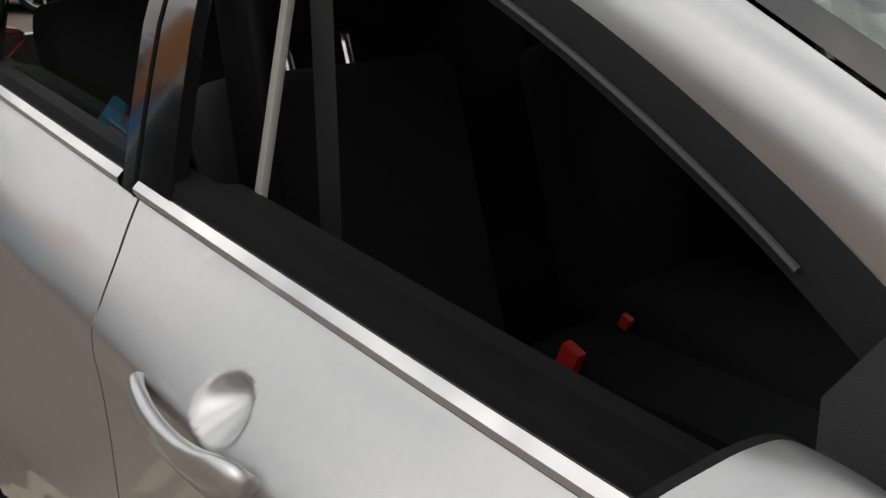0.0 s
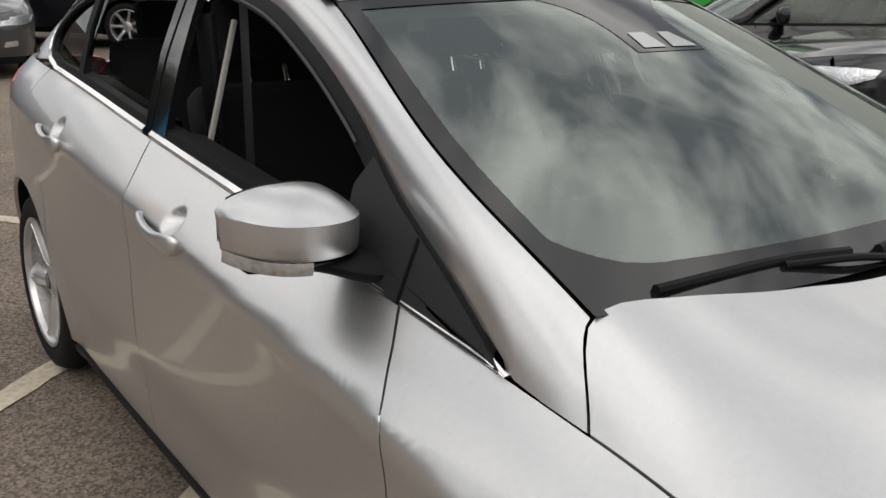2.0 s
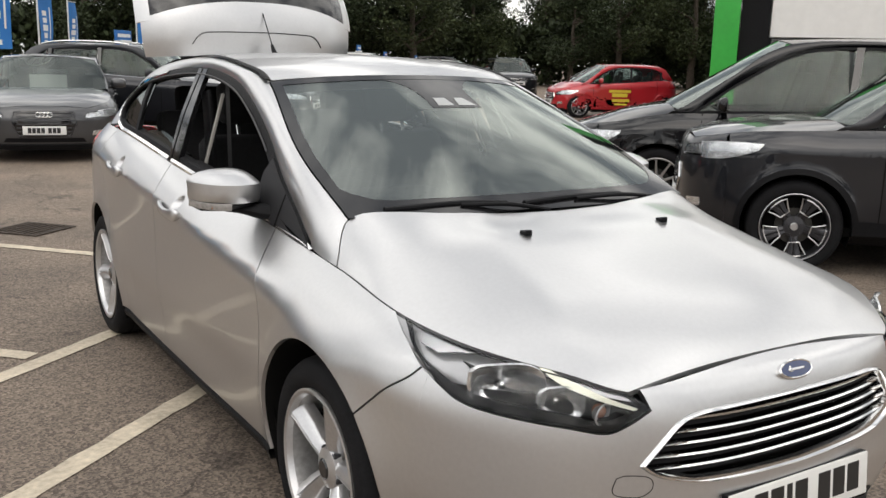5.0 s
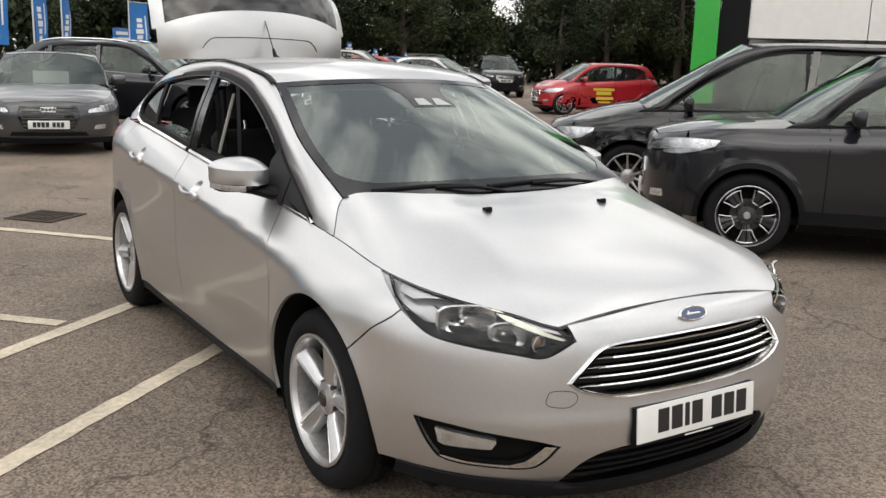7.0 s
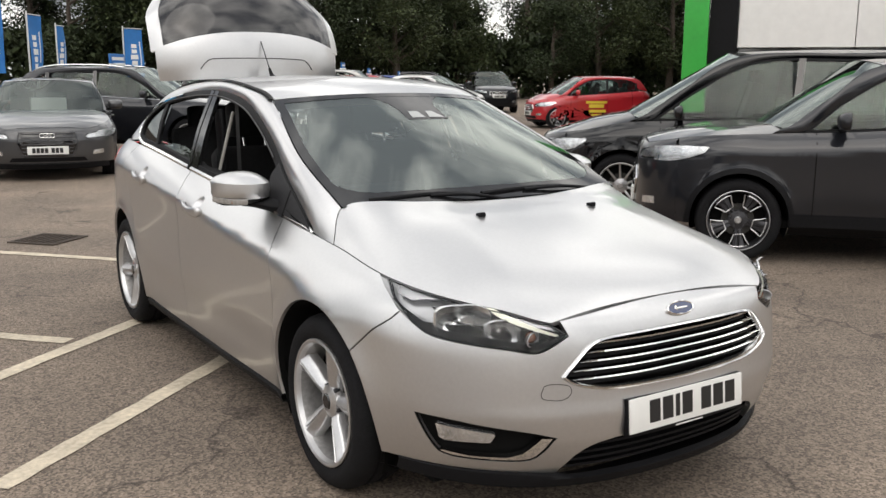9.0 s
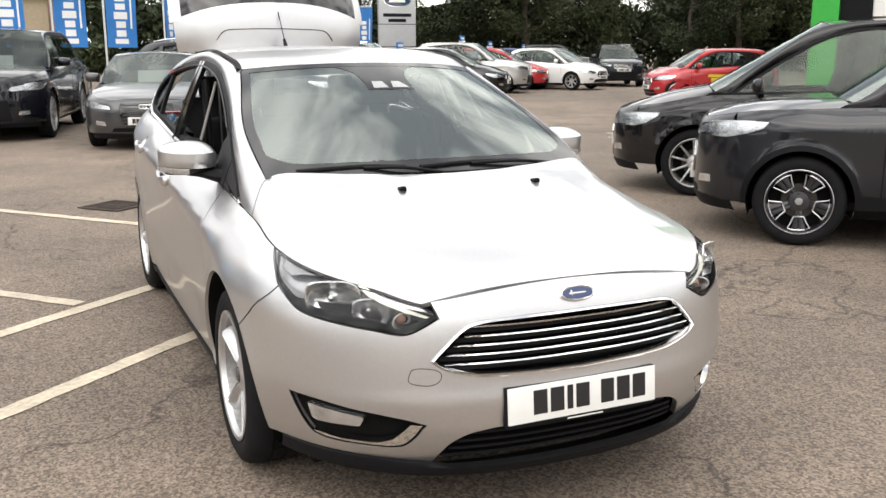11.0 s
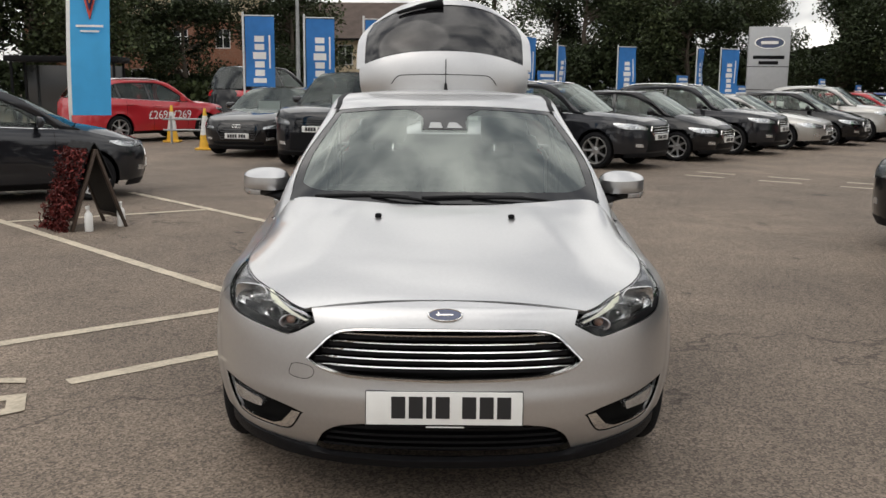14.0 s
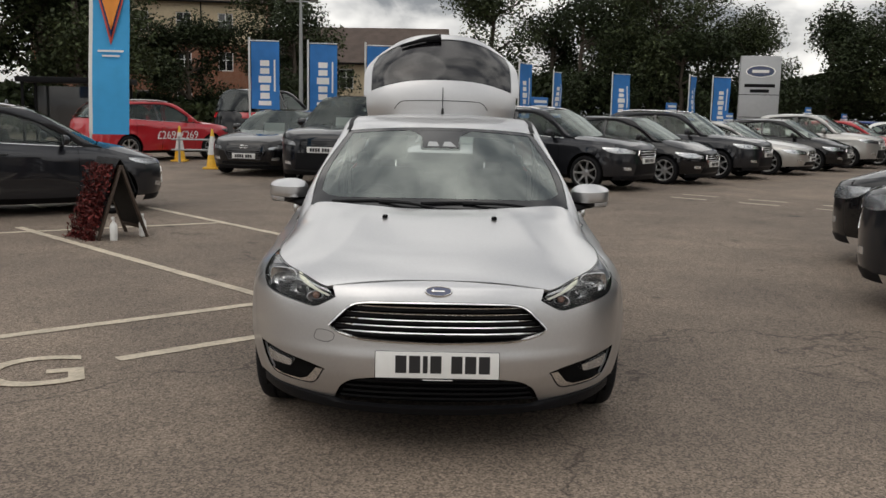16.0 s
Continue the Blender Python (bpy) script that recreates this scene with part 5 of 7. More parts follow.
hero_inside()
base_wheel = wheel("twin")
base_wheel.parent = hero
base_wheel.matrix_basis = pose(-0.777, HUB_F, HUB_Z, 20)
for wx, wy, turn in ((-0.777, HUB_R, 55), (0.777, HUB_F, 0), (0.777, HUB_R, 0)):
    copy_thing(base_wheel, pose(wx, wy, HUB_Z, turn) if wx < 0 else pose(wx, wy, HUB_Z, turn, 0, 180))


# ---- ground ----
def asphalt(name="worn_asphalt", base=(0.178, 0.143, 0.113)):
    m = bpy.data.materials.new(name)
    m.use_nodes = True
    n, l = m.node_tree.nodes, m.node_tree.links
    b = n["Principled BSDF"]
    tc = n.new("ShaderNodeTexCoord")
    def noise_tex(scale, detail=5.0, rough=0.6):
        t = n.new("ShaderNodeTexNoise")
        t.inputs["Scale"].default_value, t.inputs["Detail"].default_value, t.inputs["Roughness"].default_value = scale, detail, rough
        l.new(tc.outputs["Object"], t.inputs["Vector"])
        return t.outputs["Fac"]
    def ramp_of(src, p0, c0, p1, c1):
        r = n.new("ShaderNodeValToRGB")
        r.color_ramp.elements[0].position, r.color_ramp.elements[0].color = p0, (*c0, 1)
        r.color_ramp.elements[1].position, r.color_ramp.elements[1].color = p1, (*c1, 1)
        l.new(src, r.inputs["Fac"])
        return r.outputs["Color"]
    def times(a, c):
        x = n.new("ShaderNodeMix")
        x.data_type, x.blend_type = "RGBA", "MULTIPLY"
        x.inputs["Factor"].default_value = 1.0
        l.new(a, x.inputs["A"])
        l.new(c, x.inputs["B"])
        return x.outputs["Result"]
    chips = n.new("ShaderNodeTexVoronoi")
    chips.inputs["Scale"].default_value = 110.0
    l.new(tc.outputs["Object"], chips.inputs["Vector"])
    bw = n.new("ShaderNodeRGBToBW")
    l.new(chips.outputs["Color"], bw.inputs[0])
    speck = ramp_of(bw.outputs[0], 0.22, [c * 0.58 for c in base], 0.80, [c * 1.62 for c in base])
    mottle = ramp_of(noise_tex(0.9, 6.0, 0.65), 0.30, (0.72, 0.72, 0.73), 0.70, (1.18, 1.17, 1.15))
    lanes = ramp_of(noise_tex(0.16, 3.0, 0.5), 0.38, (0.82, 0.82, 0.83), 0.62, (1.12, 1.11, 1.10))
    stains = ramp_of(noise_tex(2.3, 4.0, 0.55), 0.27, (0.42, 0.42, 0.43), 0.35, (1.0, 1.0, 1.0))
    fine = ramp_of(noise_tex(26.0, 4.0, 0.7), 0.3, (0.8, 0.8, 0.8), 0.7, (1.2, 1.2, 1.2))
    crack = n.new("ShaderNodeTexVoronoi")
    crack.feature = "DISTANCE_TO_EDGE"
    crack.inputs["Scale"].default_value = 0.22
    warp = n.new("ShaderNodeVectorMath")
    warp.operation = "ADD"
    wob = n.new("ShaderNodeTexNoise")
    wob.inputs["Scale"].default_value, wob.inputs["Detail"].default_value = 1.7, 5.0
    l.new(tc.outputs["Object"], wob.inputs["Vector"])
    l.new(tc.outputs["Object"], warp.inputs[0])
    l.new(wob.outputs["Color"], warp.inputs[1])
    l.new(warp.outputs[0], crack.inputs["Vector"])
    lines = ramp_of(crack.outputs["Distance"], 0.0, (0.45, 0.45, 0.46), 0.0035, (1.0, 1.0, 1.0))
    col = times(times(times(times(times(speck, mottle), lanes), stains), fine), lines)
    l.new(col, b.inputs["Base Color"])
    b.inputs["Roughness"].default_value = 0.82
    b.inputs["Specular IOR Level"].default_value = 0.35
    bump = n.new("ShaderNodeBump")
    bump.inputs["Strength"].default_value, bump.inputs["Distance"].default_value = 0.45, 0.004
    l.new(chips.outputs["Distance"], bump.inputs["Height"])
    l.new(bump.outputs["Normal"], b.inputs["Normal"])
    return m


ASPHALT = asphalt()
LINE_PAINT = material("worn_line_paint", (0.60, 0.52, 0.40), 0.7, grain=(40, 0.55, 1.12), bump=0.4, bump_scale=120)
gr_bm = bmesh.new()
bmesh.ops.create_grid(gr_bm, x_segments=60, y_segments=60, size=400)
solid("ground", gr_bm, ASPHALT, "worn grey-brown tarmac of a car yard, stained and patched", "ground", kind="structure")


def bay_line(a, b, w=0.10, seed=0):
    """A painted line with slightly ragged edges, 4 mm above the tarmac."""
    rnd = random.Random(seed)
    a, b = Vector((*a, 0.004 + 0.0004 * seed)), Vector((*b, 0.004 + 0.0004 * seed))
    d = (b - a)
    n = max(4, int(d.length / 0.08))
    side = Vector((-d.y, d.x, 0)).normalized()
    rows = [[a + d * i / n + side * (s * w / 2 + rnd.uniform(-0.006, 0.006)) for s in (-1, 0, 1)] for i in range(n + 1)]
    solid("painted_line", facing(loft(rows), (0, 0, 1)), LINE_PAINT, "worn cream-white painted parking bay line on tarmac", "road marking", "parking bay lines", "structure")


for i, (a, b) in enumerate([
        ((-1.88, 1.49), (-0.30, 2.83)), ((-3.40, 1.47), (-0.75, 3.60)), ((-5.05, 7.16), (-1.29, 3.29)), ((-4.30, 9.66), (0.6, 4.26)),
        ((-6.8, 5.55), (-2.84, 7.95)), ((-5.6, 9.2), (-7.6, 11.4)), ((-7.3, 10.4), (-9.6, 8.7))]):
    bay_line(a, b, 0.10, i)
for i in range(4):
    for j in range(2):
        p = Vector((4.3 + i * 1.0 + j * 0.4, 13.1 - i * 0.85 + j * 0.65))
        bay_line(p, p + Vector((0.55, -0.45)), 0.10, i * 2 + j)
letter = writing("G", 0.86, 0.001)
moved(letter, Matrix.Translation((-2.14, 0.94, 0.006)) @ Matrix.Rotation(radians(22), 4, "Z") @ Matrix.Rotation(radians(-90), 4, "X"))
solid("painted_letter", letter, LINE_PAINT, "large cream-white painted letter on the tarmac", "road marking", kind="structure", smooth=False)
drain = thing("drain_cover", "rusty iron drain grating set in the tarmac", "drain cover", m=pose(-0.80, 6.72, 0.004, 0, 0, 42))
IRON = material("rusty_iron", (0.06, 0.045, 0.035), 0.8, 0.4, grain=(60, 0.6, 1.4))
part("drain_frame", joined(*[box(*q, 0.0, 0.008) for q in ((-0.24, 0.24, -0.24, -0.21), (-0.24, 0.24, 0.21, 0.24), (-0.24, -0.21, -0.21, 0.21), (0.21, 0.24, -0.21, 0.21))]), IRON, drain)
for i in range(7):
    part("drain_bar", box(-0.21, 0.21, -0.19 + i * 0.06, -0.165 + i * 0.06, 0.0, 0.006), IRON, drain)


# ---- parked cars ----
def paint_of(name, color, metal=0.35):
    return bpy.data.materials.get(name) or car_paint(name, color, metal, 0.3)


P_GREY, P_BLACK, P_RED = paint_of("dark_grey_paint", (0.016, 0.017, 0.021), 0.4), paint_of("black_paint", (0.004, 0.004, 0.005), 0.2), paint_of("red_paint", (0.42, 0.012, 0.02), 0.1)
P_MID, P_SILVER2, P_BLUE, P_WHITE = paint_of("mid_grey_paint", (0.070, 0.071, 0.075), 0.5), paint_of("pale_silver_paint", (0.45, 0.44, 0.42), 0.6), paint_of("blue_paint", (0.02, 0.05, 0.20), 0.3), paint_of("white_paint", (0.75, 0.75, 0.74), 0.0)
P_NIGHT = paint_of("night_blue_paint", (0.005, 0.006, 0.010), 0.3)
PLATE_YELLOW = material("plate_yellow", (0.70, 0.52, 0.05), 0.4)
SIGN_BLUE = material("sign_blue", (0.02, 0.14, 0.42), 0.5, grain=(30, 0.9, 1.08))
SIGN_WHITE = material("sign_white", (0.78, 0.78, 0.76), 0.5, grain=(30, 0.93, 1.04))
WHEELS = {"twin": base_wheel}


def wheel_of(kind, radius):
    key = (kind, round(radius, 2))
    if key not in WHEELS:
        WHEELS[key] = wheel(kind, radius, 0.215, radius * 0.715)
        return WHEELS[key], True
    return WHEELS[key], False


def roof_sign(m, ws, rear, H):
    sg = thing("roof_sign", "blue and white sales sign on a parked car's roof", "sign", "roof signs", m=m @ pose(0.1, (ws[1] + rear[0]) / 2 - 0.3, H - 0.003))
    part("sign_board", box(-0.32, 0.32, -0.02, 0.02, 0.04, 0.22, 0.01), SIGN_BLUE, sg)
    part("sign_band", box(-0.26, 0.26, -0.024, -0.018, 0.10, 0.16), SIGN_WHITE, sg)
    part("sign_foot", box(-0.2, 0.2, -0.08, 0.08, 0.0, 0.05, 0.02), SIGN_WHITE, sg)


def parked_car(name, label, paint, m, L, W, H, ov, wb, r, nose, cowl, belt, ws, rear, group="parked cars", grille=(0.42, 0.42, 0.66), lamps=(0.46, 0.80, 0.60, 0.74), wheels="seven", glass_dark=False, rails=False, sign=False, price=False, grille_mat=None, low_black=False, step=0.085, plate=True, badge=False, mirrors=None, deep_lamps=False):
    """ws: windscreen base y, top y; rear: roof end y, rear glass base y; belt: front and rear height; nose, cowl: bonnet heights."""
    car = thing(name, label, "car", group, m=m)
    y0, y1 = ov, ov + wb
    f = CarForm(
        front=([0.14, 0.25, 0.40, 0.55, nose - 0.09, nose - 0.03, nose, nose + 0.05, nose + 0.15], [0.14, 0.03, 0.0, 0.0, 0.025, 0.055, 0.09, 0.20, 0.45]),
        rear=([0.2, 0.45, 0.9, belt[1], belt[1] + 0.2], [L - 0.12, L, L - 0.03, L - 0.10, L - 0.25]),
        width=([0, y0, ws[0] + 0.4, L * 0.55, y1, L], [W * 0.98, W * 0.99, W * 0.985, W, W * 0.985, W * 0.94]),
        top=([0.08, 0.25, 0.55, ws[0], ws[0] + 0.5, L * 0.62, L - 0.5, L], [nose - 0.035, nose + 0.005, nose + 0.05, belt[0] - 0.02, belt[0], (belt[0] + belt[1]) / 2, belt[1], belt[1] - 0.02]),
        roll=([0.1, 0.4, 0.8, ws[0], L - 0.6, L], [0.0, 0.03, 0.07, 0.10, 0.09, 0.07]),
        corner=0.85, power=2.9, arches=((y0, r), (y1, r)), arch_r=r * 1.15, flare=0.015, lean=0.42)
    R, bot, ys, yr = r * 1.15, 0.24 if H < 1.55 else 0.30, 0.36, L - 0.40
    zl = lambda a, b, n=14: np.stack([np.linspace(a, b, n), f.zb(np.linspace(a, b, n))], 1)
    da = math.degrees(math.asin((bot - r) / R))
    side = np.vstack([zl(ys, yr, 40), [(yr, bot)], arc(y1, r, R, da, 180 - da, 18), arc(y0, r, R, da, 180 - da, 18), [(ys, bot)]])
    for s in (-1, 1):
        body = part("body_side", panel(side, f.side(s), step, gap=0, thick=0.015, out=(s, 0, 0)), paint, car)
        for hy in (y0, y1):
            rows = [[(s * (float(f.X(hy + R * math.cos(a), max(bot, r + R * math.sin(a)))) - 0.035), hy + R * math.cos(a), r + R * math.sin(a)), (s * W * 0.6, hy + R * math.cos(a), r + R * math.sin(a)), (s * W * 0.58, hy, r)] for a in np.linspace(radians(-20), radians(200), 18)]
            part("arch_liner", loft(rows), VOID, car)
            if low_black:
                rows = [[(s * (float(f.X(hy + q * math.cos(a), max(bot, r + q * math.sin(a)))) + 0.006), hy + q * math.cos(a), r + q * math.sin(a)) for q in (R - 0.002, R + 0.02, R + 0.04)] for a in np.linspace(radians(da), radians(180 - da), 24)]
                part("arch_trim", facing(loft(rows), (s, 0, 0)), BLACK, car)
        sill_z = bot + (0.10 if low_black else 0.0)
        rows = [[(s * (float(f.X(y, sill_z)) + 0.005), y, sill_z), (s * (float(f.X(y, bot)) + 0.008), y, bot), (s * W * 0.85, y, bot - 0.08)] for y in np.linspace(y0 + R, y1 - R, 10)]
        part("sill_trim", facing(loft(rows), (s, 0, 0)), BLACK, car)
        for ya in (ws[0] + 0.28, (ws[0] + 0.28 + y1 - 0.15) / 2 + 0.12, y1 - 0.22):
            zt = float(f.zb(ya))
            zlow = bot + 0.02 if ya < y1 - 0.3 else r + R * 0.75
            rows = [[(s * (float(f.X(ya + d, z)) + 0.0015), ya + d, z) for d in (-0.004, 0.004)] for z in np.linspace(zlow, zt, 10)]
            part("door_seam", facing(loft(rows), (s, 0, 0)), VOID, car)
        for ya in ((ws[0] + 0.28 + y1 - 0.15) / 2 - 0.10, y1 - 0.42):
            zt = float(f.zb(ya)) - 0.13
            part("door_handle", tube([(s * (float(f.X(ya + d, zt)) + q), ya + d, zt) for d, q in ((0, 0.0), (0.03, 0.03), (0.15, 0.032), (0.18, 0.0))], 0.012, 8), paint, car)
    # front and rear faces
    for back in (False, True):
        yy = yr if back else ys
        zz = np.linspace(bot, belt[1] - 0.01, 10) if back else np.linspace(bot, float(f.zb(ys)) - 0.002, 10)
        xs = [float(f.X(yy, z)) for z in zz]
        ye = np.linspace(ys - 0.03, 0.12, 8)
        rim = [] if back else [(float(f.X(y, f.zb(y))), float(f.zb(y)) - 0.002) for y in ye]
        brow = [] if back else [(x, nose - 0.002 - (nose - 0.002 - rim[-1][1]) * (x / rim[-1][0]) ** 2) for x in np.linspace(-rim[-1][0], rim[-1][0], 13)[1:-1]]
        out = np.array([(-x, z) for x, z in zip(xs, zz)] + [(-x, z) for x, z in rim] + brow + [(x, z) for x, z in rim[::-1]] + [(x, z) for x, z in list(zip(xs, zz))[::-1]])
        part("rear_panel" if back else "front_bumper", panel(out, f.nose(0, back), step, gap=0, thick=0.01, out=(0, 1 if back else -1, 0)), paint, car)
        lx = np.linspace(-xs[0], xs[0], 21)
        rows = [[(x, fy + e * (-1 if back else 1), z) for z, e in ((bot + (0.10 if low_black else 0.02), -0.006), (bot, -0.010), (bot - 0.07, 0.03))] for x, fy in zip(lx, f.Fs(lx, bot, back))]
        part("lower_valance", facing(loft(rows), (0, 1 if back else -1, 0)), BLACK, car)
        if back:
            for s in (-1, 1):
                tl = np.array([(0.55 * W, belt[1] - 0.20), (0.90 * W, belt[1] - 0.22), (0.88 * W, belt[1] - 0.02), (0.60 * W, belt[1] - 0.04)]) * np.array([s, 1])
                part("tail_light", panel(tl, f.nose(-0.008, True), 0.06, gap=0, thick=0.015, out=(0, 1, 0)), RED_LENS, car)
                t2 = np.array([(yr - 0.05, belt[1] - 0.20), (yr + 0.28, belt[1] - 0.22), (yr + 0.26, belt[1] - 0.03), (yr + 0.06, belt[1] - 0.05)])
                part("tail_light", panel(t2, f.side(s, -0.006), 0.06, gap=0, thick=0.01, out=(s, 0, 0)), RED_LENS, car)
    # bonnet
    zc = spl([0.09, 0.25, ws[0] * 0.6, ws[0]], [nose, nose + 0.05, (nose + cowl) / 2 + 0.045, cowl])
    rows = []
    for v in np.linspace(0, 1, 14):
        row = []
        for u in np.linspace(-1, 1, 19):
            y = (0.09 + 0.03 * u * u) * (1 - v) + (ws[0] - 0.10 + 0.14 * u * u) * v
            xe, ze = float(f.X(y, f.zb(y))), float(f.zb(y))
            row.append((u * xe, y, ze + (float(zc(y)) - ze) * (1 - abs(u) ** (2.4 + 2.5 * v)) + 0.001))
        rows.append(row)
    part("bonnet", facing(loft(rows), (0, 0, 1)), paint, car)
    # greenhouse
    xb = float(f.X(ws[0] + 0.1, f.zb(ws[0] + 0.1)))
    xr = xb - 0.42 * (H - 0.10 - belt[0]) * 0.9 - 0.02
    c1 = curve([(xb - 0.03, ws[0] + 0.06, belt[0] + 0.015), (xb * 0.55 + xr * 0.45 + 0.02, ws[0] * 0.52 + ws[1] * 0.48 + 0.06, belt[0] * 0.48 + (H - 0.08) * 0.52), (xr, ws[1] + 0.10, H - 0.075), (xr + 0.015, (ws[1] + rear[0]) / 2, H - 0.045), (xr - 0.01, rear[0], H - 0.085), (xb - 0.10, rear[1], belt[1] + 0.02)], 10)
    top2 = [(ws[0] + 0.20, float(f.zb(ws[0] + 0.2)) + 0.012), (ws[0] * 0.5 + ws[1] * 0.5 + 0.19, belt[0] * 0.5 + H * 0.5 - 0.03), (ws[1] + 0.27, H - 0.125), ((ws[1] + rear[0]) / 2, H - 0.10), (rear[0] - 0.20, H - 0.15), (rear[1] - 0.30, belt[1] + 0.05)]
    d = curve(top2, 8)
    n = 60
    for s in (-1, 1):
        lowp = np.array([[float(f.X(ws[0] - 0.05, f.zb(ws[0] - 0.05))), ws[0] - 0.05, float(f.zb(ws[0] - 0.05))]] + [[float(f.G(a, b)) + 0.003, a, b] for a, b in d] + [[float(f.X(rear[1], f.zb(rear[1]))), rear[1], float(f.zb(rear[1]))]])
        a, b = resample(c1, n), resample(lowp, n)
        rows = [[(s * (p[0] + (q[0] - p[0]) * t + 0.016 * 4 * t * (1 - t)), p[1] + (q[1] - p[1]) * t, p[2] + (q[2] - p[2]) * t + 0.012 * 4 * t * (1 - t)) for t in np.linspace(0, 1, 5)] for p, q in zip(a, b)]
        part("pillar_and_rail", thicken(facing(loft(rows), (s, 0, 0.6)), 0.005), paint, car)
        gout = np.vstack([d, zl(rear[1] - 0.32, ws[0] + 0.22, 16)])
        edge = [list(f.glazing(s, -0.003)(gout)), list(f.glazing(s, -0.005)(inset_outline(gout, 0.02))), list(f.glazing(s, 0.02)(inset_outline(gout, 0.025)))]
        part("window_surround", facing(loft(edge, closed=True), (s, 0, 0.4)), BLACK, car)
        pillars = [(ws[0] + 0.28 + y1 - 0.15) / 2 + 0.14, y1 - 0.10]
        cuts = [ws[0] + 0.23, *pillars, rear[1] - 0.31]
        tops = lambda y: float(np.interp(y, d[:, 0], d[:, 1]))
        for ya, yb in zip(cuts, cuts[1:]):
            if yb - ya < 0.15:
                continue
            yyv = np.linspace(ya + 0.02, yb - 0.02, 9)
            pane = np.array([(y, float(f.zb(y))) for y in yyv] + [(y, max(tops(y) - 0.01, float(f.zb(y)) + 0.01)) for y in yyv[::-1]])
            part("side_window", panel(pane, f.glazing(s, 0.006), 0.15, gap=0, thick=0, out=(s, 0, 0.4)), DARKGLASS if glass_dark and ya > pillars[0] - 0.1 else CLEARGLASS, car)
        for y in pillars:
            rows = [[(s * (float(f.G(y + dy, z)) + 0.006), y + dy + 0.12 * (z - belt[0]), z) for dy in (-0.035, 0.035)] for z in np.linspace(float(f.zb(y)), tops(y), 5)]
            part("window_pillar", facing(loft(rows), (s, 0, 0.4)), GLOSSBLACK, car)
        rows = [[(s * (float(f.G(y, f.zb(y))) + q), y, float(f.zb(y)) + e) for q, e in ((-0.002, -0.003), (0.008, 0.004), (-0.002, 0.012))] for y in np.linspace(ws[0] + 0.22, rear[1] - 0.35, 20)]
        part("waist_strip", facing(loft(rows), (s, 0, 0)), CHROME if rails else BLACK, car)
        # mirror
        mir = thing("door_mirror", "", "")
        mir.parent = car
        my, mz = ws[0] + 0.48, float(f.zb(ws[0] + 0.48))
        xm = float(f.G(my, mz))
        mb = bmesh.new()
        bmesh.ops.create_uvsphere(mb, u_segments=16, v_segments=10, radius=1)
        for v in mb.verts:
            bx, bz = (math.copysign(abs(q) ** 0.6, q) for q in (v.co.x, v.co.z))
            v.co = Vector((s * (xm + 0.155) + bx * 0.11, my + (v.co.y * 0.08 if v.co.y < 0 else v.co.y * 0.02), mz + 0.09 + bz * 0.072))
        part("mirror_cap", mb, mirrors or paint, mir)
        part("mirror_arm", tube([(s * (xm - 0.02), my - 0.01, mz + 0.02), (s * (xm + 0.10), my, mz + 0.035)], 0.028, 8, 0.7), BLACK, mir)
        if rails:
            rl = resample(c1[22:40], 14)
            part("roof_rail", tube([(s * (p[0] - 0.02), p[1], p[2] + 0.055 * math.sin(math.pi * min(1, 0.12 + 0.8 * i / 13))) for i, p in enumerate(rl)], 0.013, 8), CHROME, car)
    e = resample(c1[20:41], 16)
    rows = []
    for i, p in enumerate(e):
        yc = ws[1] + (rear[0] + 0.05 - ws[1]) * i / 15
        zmid = H - 0.055 + 0.055 * math.sin(math.pi * (0.15 + 0.7 * i / 15)) - (0.02 if i == 15 else 0)
        rows.append([(u * (p[0] - 0.002), yc + (p[1] - yc) * u * u, p[2] + 0.003 + (zmid - p[2]) * (1 - abs(u) ** 2.4)) for u in np.linspace(-1, 1, 13)])
    part("roof", thicken(facing(loft(rows), (0, 0, 1)), 0.01), paint, car)
    w0 = resample(c1[:21], 14)
    rows = []
    for i, p in enumerate(w0):
        v = i / 13
        c = np.array([0, ws[0] - 0.08 + (ws[1] - ws[0] + 0.08) * v, cowl - 0.005 + (H - 0.03 - cowl) * v])
        rows.append([(u * (p[0] - 0.004), p[1] + (c[1] - p[1]) * (1 - abs(u) ** 2.2), p[2] + (c[2] - p[2]) * (1 - abs(u) ** 2.2)) for u in np.linspace(-1, 1, 17)])
    part("windscreen", facing(loft(rows), (0, -1, 1)), CARGLASS, car)
    w1 = resample(c1[40:], 10)
    rows = []
    for i, p in enumerate(w1):
        v = i / 9
        c = np.array([0, rear[0] + 0.05 + (rear[1] + 0.12 - rear[0]) * v, H - 0.05 + (belt[1] + 0.02 - H + 0.05) * v])
        rows.append([(u * (p[0] - 0.004), p[1] + (c[1] - p[1]) * (1 - abs(u) ** 2.4), p[2] + (c[2] - p[2]) * (1 - abs(u) ** 2.4)) for u in np.linspace(-1, 1, 13)])
    part("rear_window", facing(loft(rows), (0, 1, 0.4)), DARKGLASS if glass_dark else CLEARGLASS, car)
    deck = [[(u * float(f.X(y, f.zb(y))), y, float(f.zb(y)) + 0.02 * (1 - u * u)) for u in np.linspace(-1, 1, 9)] for y in np.linspace(rear[1] - 0.05, L - 0.12, 8)]
    part("boot_lid", facing(loft(deck), (0, 0, 1)), paint, car)
    # cabin
    part("dashboard", box(-W * 0.78, W * 0.78, ws[0] - 0.02, ws[0] + 0.45, belt[0] - 0.25, belt[0] - 0.01, 0.05), DASH, car)
